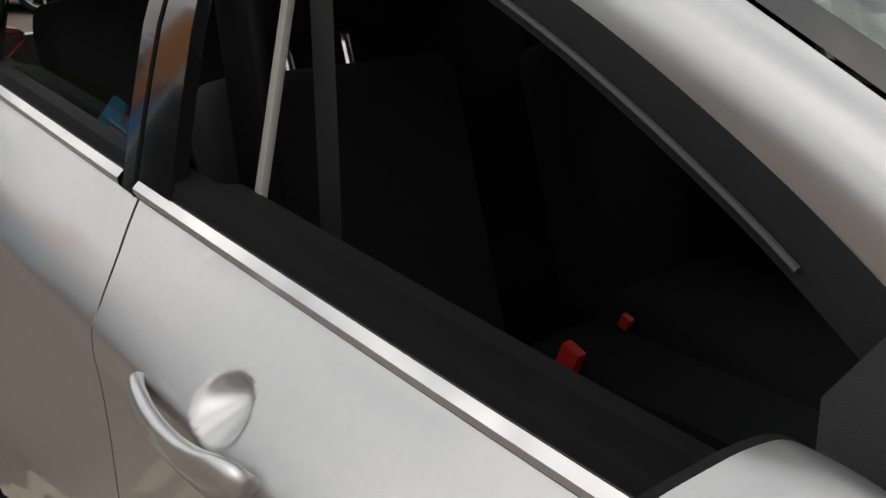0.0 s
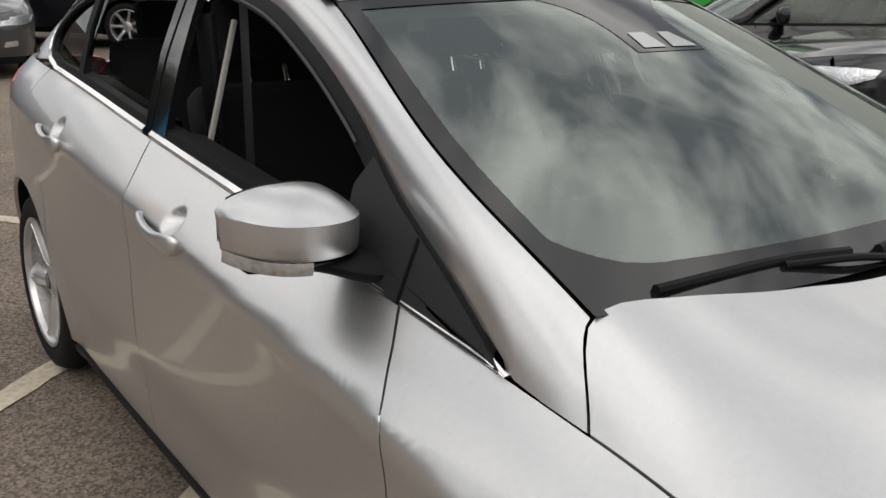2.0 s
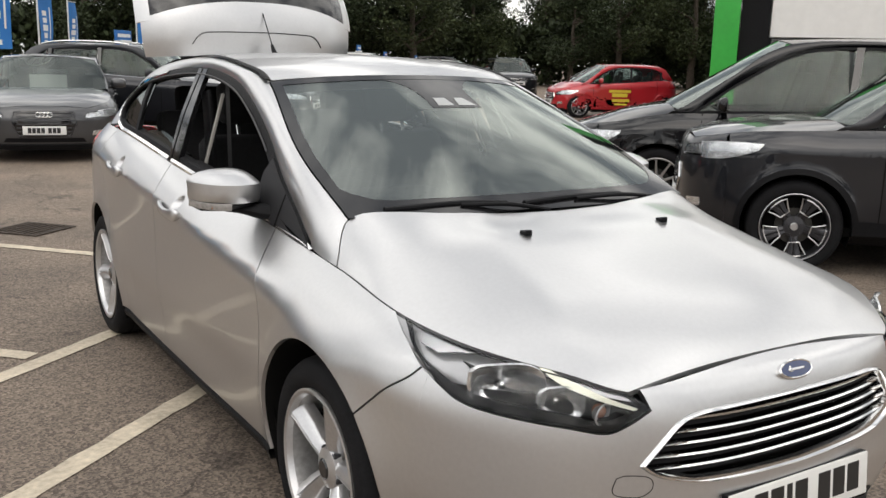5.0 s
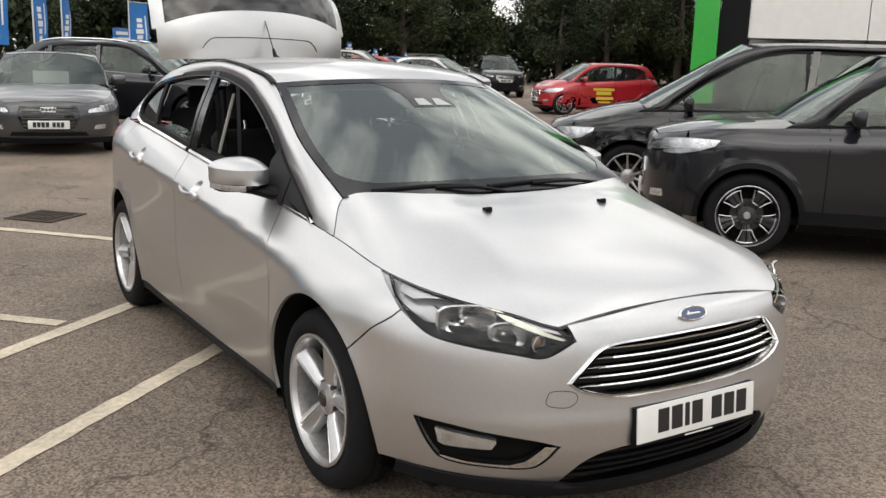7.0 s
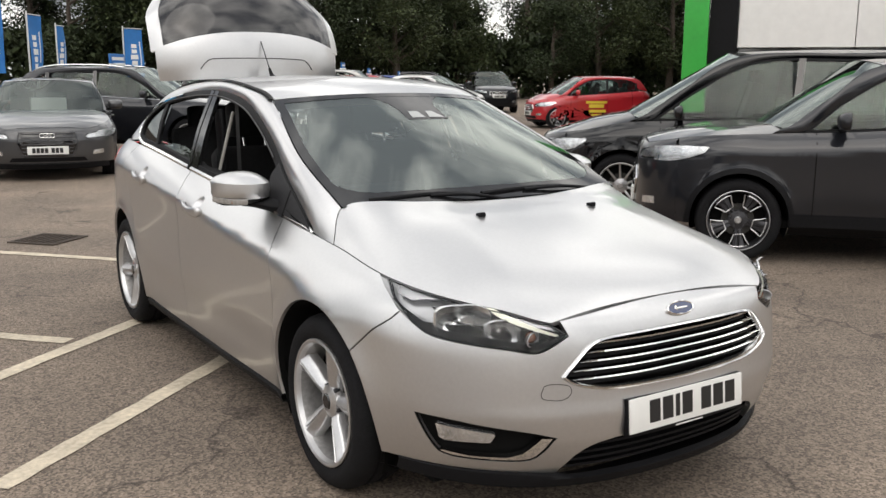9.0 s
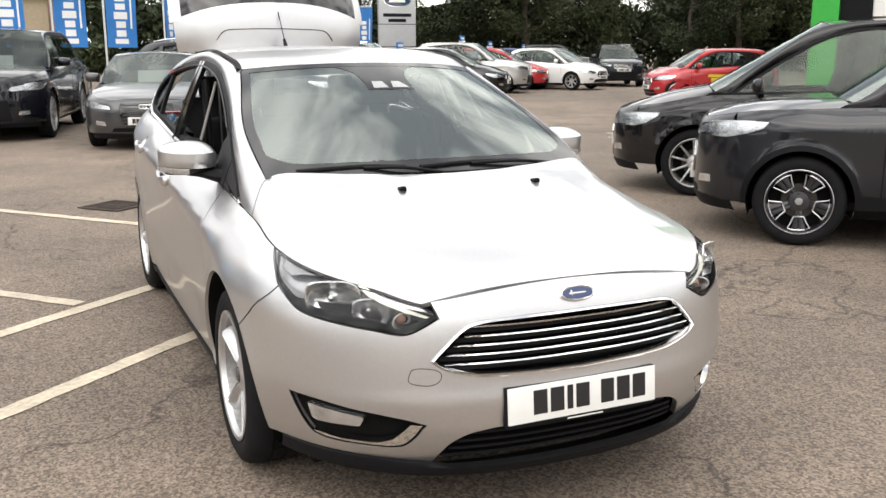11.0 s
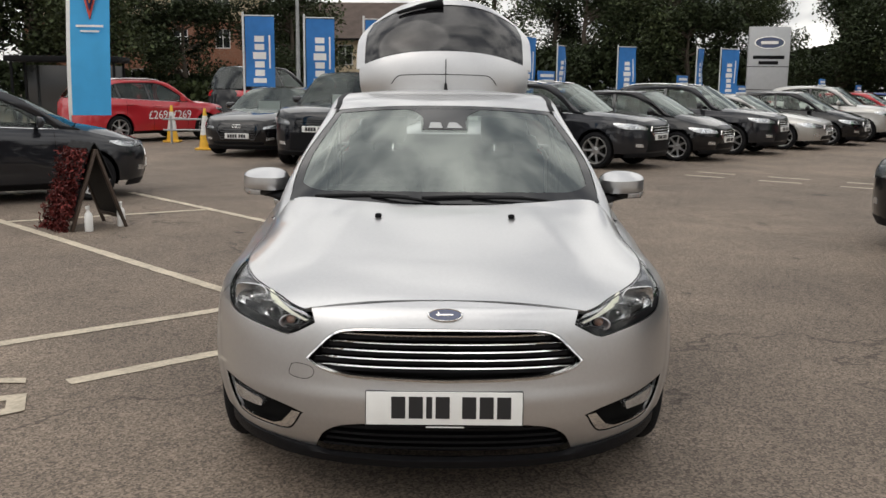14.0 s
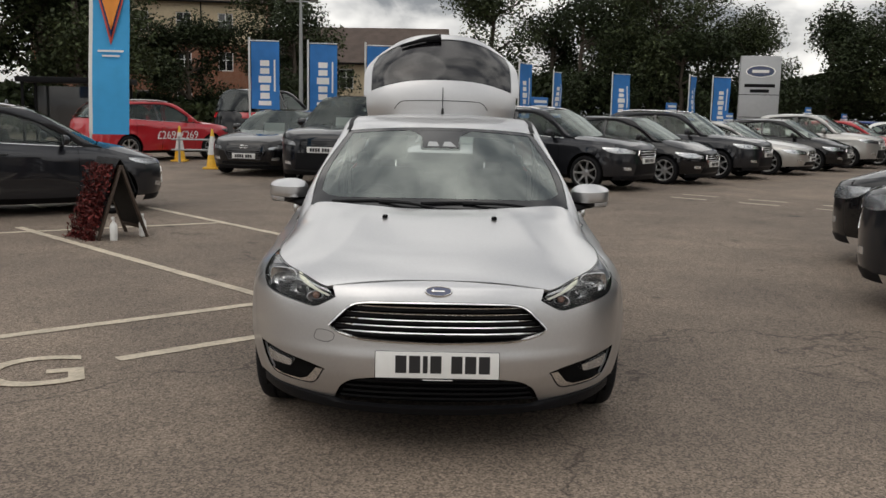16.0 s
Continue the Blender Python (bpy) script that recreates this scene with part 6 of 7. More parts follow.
    part("cabin_floor", box(-W * 0.9, W * 0.9, ws[0], rear[1] - 0.1, bot - 0.02, bot + 0.04), VOID, car)
    for sx in (-0.36, 0.36):
        for sy in (ws[0] + 1.0, ws[0] + 1.85):
            part("seat_back", moved(box(-0.23, 0.23, -0.06, 0.06, 0.0, H - 0.85, 0.05), pose(sx, sy, 0.55, -16)), CLOTH, car)
            part("headrest", moved(box(-0.12, 0.12, -0.04, 0.04, 0, 0.15, 0.03), pose(sx, sy + 0.19 + (H - 1.45) * 0.2, H - 0.36, -10)), CLOTH, car)
    # face: grille, lamps, plate
    gx, g0, g1 = grille
    g = np.array([(-gx * 0.78, g0), (gx * 0.78, g0), (gx, g0 + (g1 - g0) * 0.55), (gx * 0.9, g1), (-gx * 0.9, g1), (-gx, g0 + (g1 - g0) * 0.55)])
    gt = thing("radiator_grille", "", "")
    gt.parent = car
    part("grille_backing", panel(g, f.nose(-0.004), 0.1, gap=0, thick=0.01, out=(0, -1, 0)), GLOSSBLACK, gt)
    part("grille_frame", facing(loft([list(f.nose(0.0)(g)), list(f.nose(-0.014)(inset_outline(g, 0.004))), list(f.nose(-0.014)(inset_outline(g, 0.014))), list(f.nose(0.0)(inset_outline(g, 0.018)))], closed=True), (0, -1, 0)), grille_mat or CHROME, gt)
    nb = max(2, int((g1 - g0) / 0.045))
    for i in range(nb):
        z = g0 + (g1 - g0) * (i + 0.5) / nb
        lim = gx * 0.82
        part("grille_bar", tube([(x, fy - 0.010, z) for x, fy in zip(np.linspace(-lim, lim, 9), f.Fs(np.linspace(-lim, lim, 9), z))], 0.006, 6), grille_mat or CHROME, gt)
    lo = np.array([(-gx * 1.25, bot + 0.035), (gx * 1.25, bot + 0.035), (gx * 1.15, max(bot + 0.09, g0 - 0.07)), (-gx * 1.15, max(bot + 0.09, g0 - 0.07))])
    part("lower_inlet", panel(lo, f.nose(-0.005), 0.1, gap=0, thick=0.01, out=(0, -1, 0)), BLACK, car)
    lx0, lx1, lz0, lz1 = lamps
    for s in (-1, 1):
        lp = np.vstack([curve([(lx0, lz0 + (lz1 - lz0) * 0.25), (lx0 + 0.05, lz0), (lx1 - 0.08, lz0 + (lz1 - lz0) * 0.2), (lx1, lz0 + (lz1 - lz0) * 0.55), (lx1 - 0.02, lz1)], 4), [(lx0 + 0.04, lz0 + (lz1 - lz0) * 0.6)]]) * np.array([s, 1])
        hl = thing("headlight", "", "")
        hl.parent = car
        part("lamp_bowl", panel(lp, f.nose(-0.003), 0.05, gap=0, thick=0.01, out=(0, -1, 0)), GLOSSBLACK, hl)
        lp2 = inset_outline(lp, 0.012)
        part("reflector", panel(lp2, f.nose(-0.006), 0.04, gap=0, thick=0.004, out=(0, -1, 0)), REFLECTOR, hl)
        part("lens", panel(lp, f.nose(-0.012), 0.05, gap=0, thick=0.01, out=(0, -1, 0)), LENS, hl)
        wrap = np.array([(0.17, lz0 + (lz1 - lz0) * 0.15), (0.32, lz0 + (lz1 - lz0) * 0.15), (0.46, lz0 + (lz1 - lz0) * 0.40), (0.57, lz0 + (lz1 - lz0) * 0.85), (0.58, lz1 + 0.005), (0.45, lz1 + 0.004), (0.30, lz1 - 0.002), (0.17, lz1 - 0.016)])
        if deep_lamps:
            h = lz1 - lz0
            wrap = np.array([(0.17, lz0), (0.30, lz0 + 0.03 * h), (0.44, lz0 + 0.28 * h), (0.56, lz0 + 0.62 * h), (0.60, lz1), (0.45, lz1 + 0.004), (0.30, lz1 - 0.002), (0.17, lz1 - 0.016)])
        part("reflector", panel(wrap, f.side(s, -0.005), 0.06, gap=0, thick=0.01, out=(s, 0, 0)), REFLECTOR, hl)
        part("lens", panel(wrap, f.side(s, -0.010), 0.06, gap=0, thick=0.01, out=(s, 0, 0)), LENS, hl)
        fl = np.array([(0.62 * W, bot + 0.12), (0.78 * W, bot + 0.13), (0.78 * W, bot + 0.19), (0.64 * W, bot + 0.18)]) * np.array([s, 1])
        part("fog_light", panel(fl, f.nose(-0.008), 0.05, gap=0, thick=0.015, out=(0, -1, 0)), REFLECTOR, car)
    if plate:
        pz = g0 - 0.005 if g1 - g0 < 0.30 else g0 + 0.09
        py = float(f.F(0.24, pz)) - 0.028
        pl = thing("number_plate", "", "")
        pl.parent = car
        part("plate_back", box(-0.26, 0.26, py, py + 0.03, pz - 0.055, pz + 0.055, 0.004), PLATE_WHITE, pl)
        xx = -0.20
        for i in range(7):
            part("plate_bar", box(xx, xx + 0.043, py - 0.002, py + 0.001, pz - 0.034, pz + 0.034), PLATE_INK, pl)
            xx += 0.053 + (0.03 if i == 3 else 0)
    if badge:
        for i in range(4):
            pts = [(-0.066 + i * 0.044 + 0.031 * math.cos(a), float(f.F(0.1, g1 - 0.05)) - 0.024, g1 - 0.05 + 0.031 * math.sin(a)) for a in np.linspace(0, 2 * math.pi, 19)]
            part("badge_ring", tube(pts, 0.005, 6, cap=False), CHROME, car)
    if sign:
        roof_sign(m, ws, rear, H)
    if price:
        card = [[(x, ws[0] + 0.30, z), (x, ws[0] + 0.34, z + 0.18)] for x, z in ((-0.25, belt[0] + 0.02), (0.25, belt[0] + 0.02))]
        part("price_card", thicken(loft(card), 0.004), SIGN_WHITE, car)
    wh, fresh = wheel_of(wheels, r)
    spots = [(-(W - 0.125), y0), (-(W - 0.125), y1), (W - 0.125, y0), (W - 0.125, y1)]
    for i, (x, y) in enumerate(spots):
        pm = pose(x, y, r, 35 * i) if x < 0 else pose(x, y, r, 25 * i, 0, 180)
        if fresh and i == 0:
            wh.parent, wh.matrix_basis = car, pm
        else:
            w = copy_thing(wh, pm)
            w.parent = car
    return car


BUILT = {}


def another(key, name, label, paint, m, sign=False, group="parked cars", **kw):
    """A parked car of a kind that was built before, in its own paint; the first of a kind is built."""
    if key not in BUILT:
        BUILT[key] = (parked_car(name, label, paint, m, group=group, sign=sign, **kw), paint)
        return BUILT[key][0]
    first, old = BUILT[key]
    c = copy_thing(first, m)
    c.name = name
    tagged(c, label, "car", group)
    for o in c.children_recursive:
        if o.type == "MESH" and o.data.materials and o.data.materials[0] == old:
            o.material_slots[0].link = "OBJECT"
            o.material_slots[0].material = paint
    if sign:
        roof_sign(m, kw["ws"], kw["rear"], kw["H"])
    return c


def at(x, y, fx, fy):
    """The pose of a car whose front middle stands at x, y on the ground and that faces (fx, fy)."""
    return pose(x, y, 0, 0, 0, math.degrees(math.atan2(fx, -fy)))


SUV = dict(L=4.53, W=0.92, H=1.61, ov=0.93, wb=2.69, r=0.345, nose=0.91, cowl=1.07, belt=(1.02, 1.13), ws=(1.25, 1.95), rear=(3.85, 4.25))
SMALLSUV = dict(L=4.10, W=0.88, H=1.64, ov=0.85, wb=2.52, r=0.335, nose=0.95, cowl=1.10, belt=(1.05, 1.17), ws=(1.12, 1.78), rear=(3.55, 3.90))
HATCH = dict(L=4.0, W=0.86, H=1.47, ov=0.82, wb=2.49, r=0.31, nose=0.76, cowl=0.98, belt=(0.92, 1.04), ws=(0.95, 1.72), rear=(3.30, 3.75))
COUPE = dict(L=4.70, W=0.92, H=1.39, ov=0.90, wb=2.81, r=0.33, nose=0.74, cowl=0.94, belt=(0.90, 0.98), ws=(1.40, 2.15), rear=(3.20, 4.05))
SALOON = dict(L=5.10, W=0.95, H=1.46, ov=0.92, wb=3.00, r=0.345, nose=0.78, cowl=0.98, belt=(0.94, 1.02), ws=(1.45, 2.25), rear=(3.60, 4.35))
BIGSUV = dict(L=4.85, W=0.99, H=1.78, ov=0.90, wb=2.92, r=0.385, nose=1.02, cowl=1.17, belt=(1.12, 1.24), ws=(1.35, 2.05), rear=(4.20, 4.55))
MPV = dict(L=4.82, W=0.94, H=1.75, ov=0.95, wb=2.85, r=0.335, nose=0.86, cowl=1.10, belt=(1.02, 1.12), ws=(1.05, 2.00), rear=(4.25, 4.60))

parked_car("compact_suv", "dark grey compact SUV with black arch trims and dark wheels", P_GREY, at(3.75, 4.03, -0.69, 0.72), **SMALLSUV, grille=(0.40, 0.46, 0.72), lamps=(0.42, 0.82, 0.79, 0.92), wheels="dark", low_black=True, step=0.05, deep_lamps=True)
parked_car("people_carrier", "black people carrier car with silver alloy wheels, parked", P_BLACK, at(4.55, 6.35, -0.69, 0.72), **MPV, grille=(0.36, 0.50, 0.66), lamps=(0.42, 0.84, 0.66, 0.82), wheels="multi", step=0.06)
parked_car("coupe_car", "grey coupe car with a large dark single-frame grille", P_MID, at(0.05, 11.45, -0.20, -0.98), **COUPE, grille=(0.40, 0.34, 0.68), lamps=(0.48, 0.84, 0.58, 0.70), badge=True, price=True, grille_mat=ALLOY_DARK, wheels="multi", step=0.06)
parked_car("large_suv", "dark blue-black luxury SUV, parked nose out", P_NIGHT, at(-2.25, 13.55, -0.21, -0.98), **BIGSUV, grille=(0.42, 0.72, 0.90), lamps=(0.50, 0.88, 0.78, 0.92), price=True, grille_mat=BLACK, wheels="multi", step=0.07)
parked_car("saloon_car", "black saloon car with a wide dark grille, parked nose out", P_BLACK, at(-4.20, 15.95, -0.20, -0.98), **SALOON, grille=(0.46, 0.36, 0.70), lamps=(0.52, 0.88, 0.58, 0.70), badge=True, price=True, grille_mat=ALLOY_DARK, wheels="multi", step=0.07)
ROW = [("family_suv", "dark grey family SUV with roof rails among used cars", P_GREY, SUV, True, True), ("hatchback_car", "black hatchback car in a row of used cars", P_BLACK, HATCH, False, False),
       ("estate_suv", "dark grey SUV with roof rails among used cars", P_GREY, SUV, True, True), ("coupe_car", "silver-grey coupe car in a row of used cars", P_SILVER2, COUPE, False, True),
       ("hatchback_car", "black hatchback car in a row of used cars", P_BLACK, HATCH, False, False), ("family_suv", "silver SUV in a row of used cars", P_SILVER2, SMALLSUV, False, True),
       ("hatchback_car", "bright red hatchback car in a row of used cars", P_RED, HATCH, False, True), ("hatchback_car", "blue hatchback car in a row of used cars", P_BLUE, HATCH, False, False),
       ("saloon_car", "dark grey saloon car in a row of used cars", P_GREY, COUPE, False, True), ("hatchback_car", "black hatchback car in a row of used cars", P_BLACK, HATCH, False, False), ("family_suv", "dark SUV at the end of a row of used cars", P_NIGHT, SMALLSUV, False, False)]
STD = lambda ty: dict(grille=(0.40, ty["nose"] - 0.30, ty["nose"] - 0.10), lamps=(0.46, 0.82, ty["nose"] - 0.18, ty["nose"] - 0.05), wheels="seven", rails=ty is SUV, step=0.085)
for i, (nm, lb, pt, ty, rl, sg) in enumerate(ROW):
    another(id(ty), nm, lb, pt, at(4.15 + 1.93 * i, 14.35 + 2.06 * i, 0.80, -0.60), sg, "row of used cars", **ty, **STD(ty))
parked_car("hatchback_car", "dark grey hatchback car with chrome side strip, parked across a bay", P_GREY, at(-4.22, 9.88, 0.85, 0.53), **HATCH, grille=(0.36, 0.44, 0.62), lamps=(0.44, 0.80, 0.66, 0.76), wheels="multi", rails=True, step=0.06)
red_suv = another(id(SUV), "red_suv", "bright red SUV with white price lettering on its doors", P_RED, at(-6.6, 23.6, 0.60, 0.80), **SUV)
parked_car("estate_car", "black car with white window lettering, parked tail out", P_BLACK, at(-4.7, 30.3, 0.45, 0.89), **{**MPV, "H": 2.10, "belt": (1.25, 1.35), "nose": 1.0, "cowl": 1.3}, glass_dark=True, step=0.10)
another(id(HATCH), "dark_car", "dark car half hidden behind other parked cars", P_NIGHT, at(-9.5, 12.6, 0.80, 0.60), **HATCH)
city = parked_car("city_car", "small red city car with yellow lettering on its door", P_RED, at(14.2, 18.9, -0.93, 0.37), **{**HATCH, "L": 3.6, "wb": 2.42, "rear": (3.05, 3.35), "ov": 0.62, "ws": (0.72, 1.40), "nose": 0.80}, wheels="dark", step=0.085)
for i, (y, z, w, h) in enumerate(((1.75, 0.70, 0.62, 0.07), (1.75, 0.58, 0.44, 0.10), (1.78, 0.45, 0.50, 0.08), (1.78, 0.36, 0.36, 0.05))):
    part("door_lettering", box(0.862, 0.870, y - w / 2, y + w / 2, z, z + h), PLATE_YELLOW, city)
for y in (1.75, 2.50):
    part("price_lettering", moved(writing("£269", 0.30), Matrix.Translation((-0.935, y, 0.60)) @ Matrix.Rotation(radians(-90), 4, "Z")), SIGN_WHITE, red_suv, smooth=False)
another(id(HATCH), "white_car", "white hatchback car parked behind a red one", P_WHITE, at(17.2, 25.5, 0.5, -0.87), **HATCH)
another(id(SMALLSUV), "compact_suv", "dark grey compact SUV facing the yard", P_GREY, at(19.3, 27.2, -0.42, -0.91), **SMALLSUV)
for x, y, pt, lb in ((-1.6, 20.5, P_BLACK, "black saloon car behind the front row"), (1.2, 18.6, P_MID, "grey coupe car behind the front row"), (21.5, 22.5, P_BLACK, "black car near the showroom")):
    another(id(COUPE), "saloon_car", lb, pt, at(x, y, -0.20, -0.98), **COUPE)


# ---- trees and hedges ----
BARK = material("bark", (0.07, 0.055, 0.042), 0.9, grain=(25, 0.6, 1.4), bump=0.6, bump_scale=40)


def leaf_material(name, color):
    m = bpy.data.materials.new(name)
    m.use_nodes = True
    n, l = m.node_tree.nodes, m.node_tree.links
    b = n["Principled BSDF"]
    geo, r = n.new("ShaderNodeNewGeometry"), n.new("ShaderNodeValToRGB")
    r.color_ramp.elements[0].color = (*[c * 0.45 for c in color], 1)
    r.color_ramp.elements[1].color = (*[min(1, c * 1.7) for c in color], 1)
    l.new(geo.outputs["Random Per Island"], r.inputs["Fac"])
    l.new(r.outputs["Color"], b.inputs["Base Color"])
    b.inputs["Roughness"].default_value = 0.65
    b.inputs["Specular IOR Level"].default_value = 0.25
    return m


LEAF_DARK, LEAF_MID = leaf_material("dark_leaves", (0.026, 0.036, 0.015)), leaf_material("leaves", (0.042, 0.054, 0.022))


def tree(seed, height, spread, leaves, mat, low=0.25, size=0.24):
    """A trunk with limbs and a crown of small folded leaf sprays gathered in clumps."""
    rnd = random.Random(seed)
    t = thing("tree", "tall broadleaf tree with a dense dark green crown", "tree", "trees round the yard")
    bits, tips = [], []
    lean = Vector((rnd.uniform(-0.06, 0.06), rnd.uniform(-0.06, 0.06), 1))
    trunk = [Vector((0, 0, 0)) + lean * (height * 0.75 * i / 6) + Vector((rnd.uniform(-0.12, 0.12), rnd.uniform(-0.12, 0.12), 0)) * (i > 0) for i in range(7)]
    bits.append(tube(trunk, np.linspace(height * 0.028, height * 0.008, 7), 9))
    for k in range(16):
        h = rnd.uniform(low, 0.72)
        a = trunk[0].lerp(trunk[-1], h / 0.75 if h < 0.75 else 1)
        ang = rnd.uniform(0, 2 * math.pi)
        ln = spread * rnd.uniform(0.55, 1.0) * (1.1 - 0.6 * abs(h - 0.45))
        b = a + Vector((math.cos(ang) * ln * 0.5, math.sin(ang) * ln * 0.5, ln * rnd.uniform(0.15, 0.45)))
        c = a + Vector((math.cos(ang) * ln, math.sin(ang) * ln, ln * rnd.uniform(0.2, 0.75)))
        bits.append(tube([a, b, c], [height * 0.010, height * 0.006, height * 0.002], 6))
        tips += [b, c, b.lerp(c, 0.5) + Vector((rnd.uniform(-0.5, 0.5), rnd.uniform(-0.5, 0.5), rnd.uniform(-0.3, 0.6)))]
    tips += [trunk[-1] + Vector((rnd.uniform(-0.8, 0.8), rnd.uniform(-0.8, 0.8), rnd.uniform(-0.5, height * 0.2))) for _ in range(8)]
    part("trunk", joined(*bits), BARK, t)
    vs, fs = [], []
    for i in range(leaves):
        c = rnd.choice(tips)
        rad = height * 0.125
        d = Vector((rnd.gauss(0, 1), rnd.gauss(0, 1), rnd.gauss(0, 0.75))).normalized() * rad * rnd.random() ** 0.45
        p = c + d
        if p.z < height * low * 0.55:
            continue
        q = Euler((rnd.uniform(-1.0, 1.0), rnd.uniform(-1.0, 1.0), rnd.uniform(0, 6.28))).to_matrix()
        s = size * rnd.uniform(0.5, 1.3)
        k = len(vs)
        for o in ((-0.5, 0, 0), (0, -0.34, 0.08), (0.55, 0, -0.05), (0, 0.34, 0.08)):
            vs.append(p + q @ (Vector(o) * s))
        fs += [(k, k + 1, k + 2), (k, k + 2, k + 3)]
    me = bpy.data.meshes.new("crown")
    me.from_pydata([tuple(v) for v in vs], [], fs)
    me.materials.append(mat)
    crown = new("crown", me)
    crown.parent = t
    return t


protos = [tree(1, 11.0, 4.2, 15000, LEAF_DARK, 0.18), tree(2, 13.0, 4.6, 16000, LEAF_MID, 0.18), tree(3, 8.5, 3.6, 14000, LEAF_DARK, 0.12), tree(4, 12.0, 3.6, 14000, LEAF_MID, 0.2)]
rnd = random.Random(5)
spots = []
for i in range(15):
    spots.append((8 + i * 3.3 + rnd.uniform(-1, 1), 50 + rnd.uniform(-2, 3) - i * 0.75, rnd.uniform(0.62, 0.80)))
for i in range(12):
    spots.append((4 + i * 4.3 + rnd.uniform(-1, 1), 58 + rnd.uniform(-2, 3) - i * 0.8, rnd.uniform(0.75, 1.0)))
for i in range(6):
    spots.append((40 + rnd.uniform(-2, 3), 40 - i * 5.5, rnd.uniform(0.75, 1.0)))
for x, y, s in ((-25, 42, 1.1), (-20.5, 44, 1.05), (-17.2, 41, 0.9), (-29, 40, 1.2), (-34, 37, 1.1), (-13.6, 46, 0.80), (-9.0, 52, 0.85), (-8.0, 48, 0.7), (-23, 50, 1.2), (-39, 30, 1.0), (-31, 48, 1.1), (-43, 20, 1.0)):
    spots.append((x, y, s))
# unseen trees added behind the camera, to close the horizon that the cars reflect
for a in np.linspace(200, 340, 10):
    spots.append((math.cos(radians(a)) * 46 + rnd.uniform(-3, 3), math.sin(radians(a)) * 46 + rnd.uniform(-3, 3), rnd.uniform(0.6, 0.85)))
for i, (x, y, s) in enumerate(spots):
    m = pose(x, y, -0.02, 0, 0, rnd.uniform(0, 360)) @ Matrix.Diagonal((s, s, s * rnd.uniform(0.92, 1.08), 1))
    if i < len(protos):
        protos[i].matrix_basis = m
    else:
        src = protos[i % 4]
        c = copy_thing(src, pose(0, 0, 0))
        c.matrix_basis = m


def hedge(name, label, a, b, h, depth, n, seed, mat=LEAF_DARK, size=0.28):
    """A clipped-by-nobody hedge or wood edge: leaf sprays between two places."""
    r = random.Random(seed)
    vs, fs = [], []
    a, b = Vector((*a, 0)), Vector((*b, 0))
    d = (b - a).normalized()
    side = Vector((-d.y, d.x, 0))
    for i in range(n):
        t = r.random()
        top = h * (0.72 + 0.28 * noise.noise(Vector((t * 9, seed, 0))) + 0.12 * noise.noise(Vector((t * 37, seed, 3))))
        p = a.lerp(b, t) + side * r.uniform(-depth, depth) + Vector((0, 0, top * r.random() ** 0.7))
        q = Euler((r.uniform(-1.2, 1.2), r.uniform(-1.2, 1.2), r.uniform(0, 6.28))).to_matrix()
        s = size * r.uniform(0.5, 1.4)
        k = len(vs)
        for o in ((-0.5, 0, 0), (0, -0.34, 0.08), (0.55, 0, -0.05), (0, 0.34, 0.08)):
            vs.append(tuple(p + q @ (Vector(o) * s)))
        fs += [(k, k + 1, k + 2), (k, k + 2, k + 3)]
    me = bpy.data.meshes.new(name)
    me.from_pydata(vs, [], fs)
    me.materials.append(mat)
    tagged(new(name, me), label, "hedge", kind="stuff")


hedge("hedge", "dense dark green undergrowth below the trees behind the parked cars", (2, 53), (58, 41), 5.2, 1.6, 26000, 11, size=0.42)
hedge("hedge", "dark bushes below the tall trees by the houses", (-44, 28), (-12, 48), 3.0, 1.5, 12000, 12, size=0.40)
hedge("hedge", "dark bushes beside the showroom", (44, 42), (42, 8), 4.5, 1.5, 12000, 13, size=0.42)
hedge("hedge", "low green hedge in front of the houses", (-14, 45), (3, 51), 2.2, 0.8, 7000, 14, LEAF_MID, 0.35)

# ---- houses ----
BRICK = material("red_brick", (0.30, 0.13, 0.075), 0.85, bump=0.4, bump_scale=30)
bn, bl = BRICK.node_tree.nodes, BRICK.node_tree.links
bt, btc = bn.new("ShaderNodeTexBrick"), bn.new("ShaderNodeTexCoord")
bmp = bn.new("ShaderNodeMapping")
bmp.inputs["Rotation"].default_value = (radians(90), 0, 0)
bt.inputs["Color1"].default_value, bt.inputs["Color2"].default_value, bt.inputs["Mortar"].default_value = (0.30, 0.125, 0.07, 1), (0.23, 0.10, 0.06, 1), (0.34, 0.28, 0.22, 1)
bt.inputs["Scale"].default_value = 4.4
bt.inputs["Mortar Size"].default_value = 0.012
bl.new(btc.outputs["Object"], bmp.inputs["Vector"])
bl.new(bmp.outputs["Vector"], bt.inputs["Vector"])
bl.new(bt.outputs["Color"], bn["Principled BSDF"].inputs["Base Color"])
CREAM = material("cream_render", (0.58, 0.48, 0.33), 0.85, grain=(6, 0.85, 1.1), bump=0.2, bump_scale=60)
ROOF = material("brown_roof_tiles", (0.085, 0.060, 0.048), 0.8, grain=(14, 0.6, 1.35), bump=0.5, bump_scale=18)
PVC = material("white_window_frame", (0.75, 0.75, 0.73), 0.4, grain=(20, 0.94, 1.03))
PANE = material("window_pane", (0.02, 0.022, 0.025), 0.06, coat=1.0)


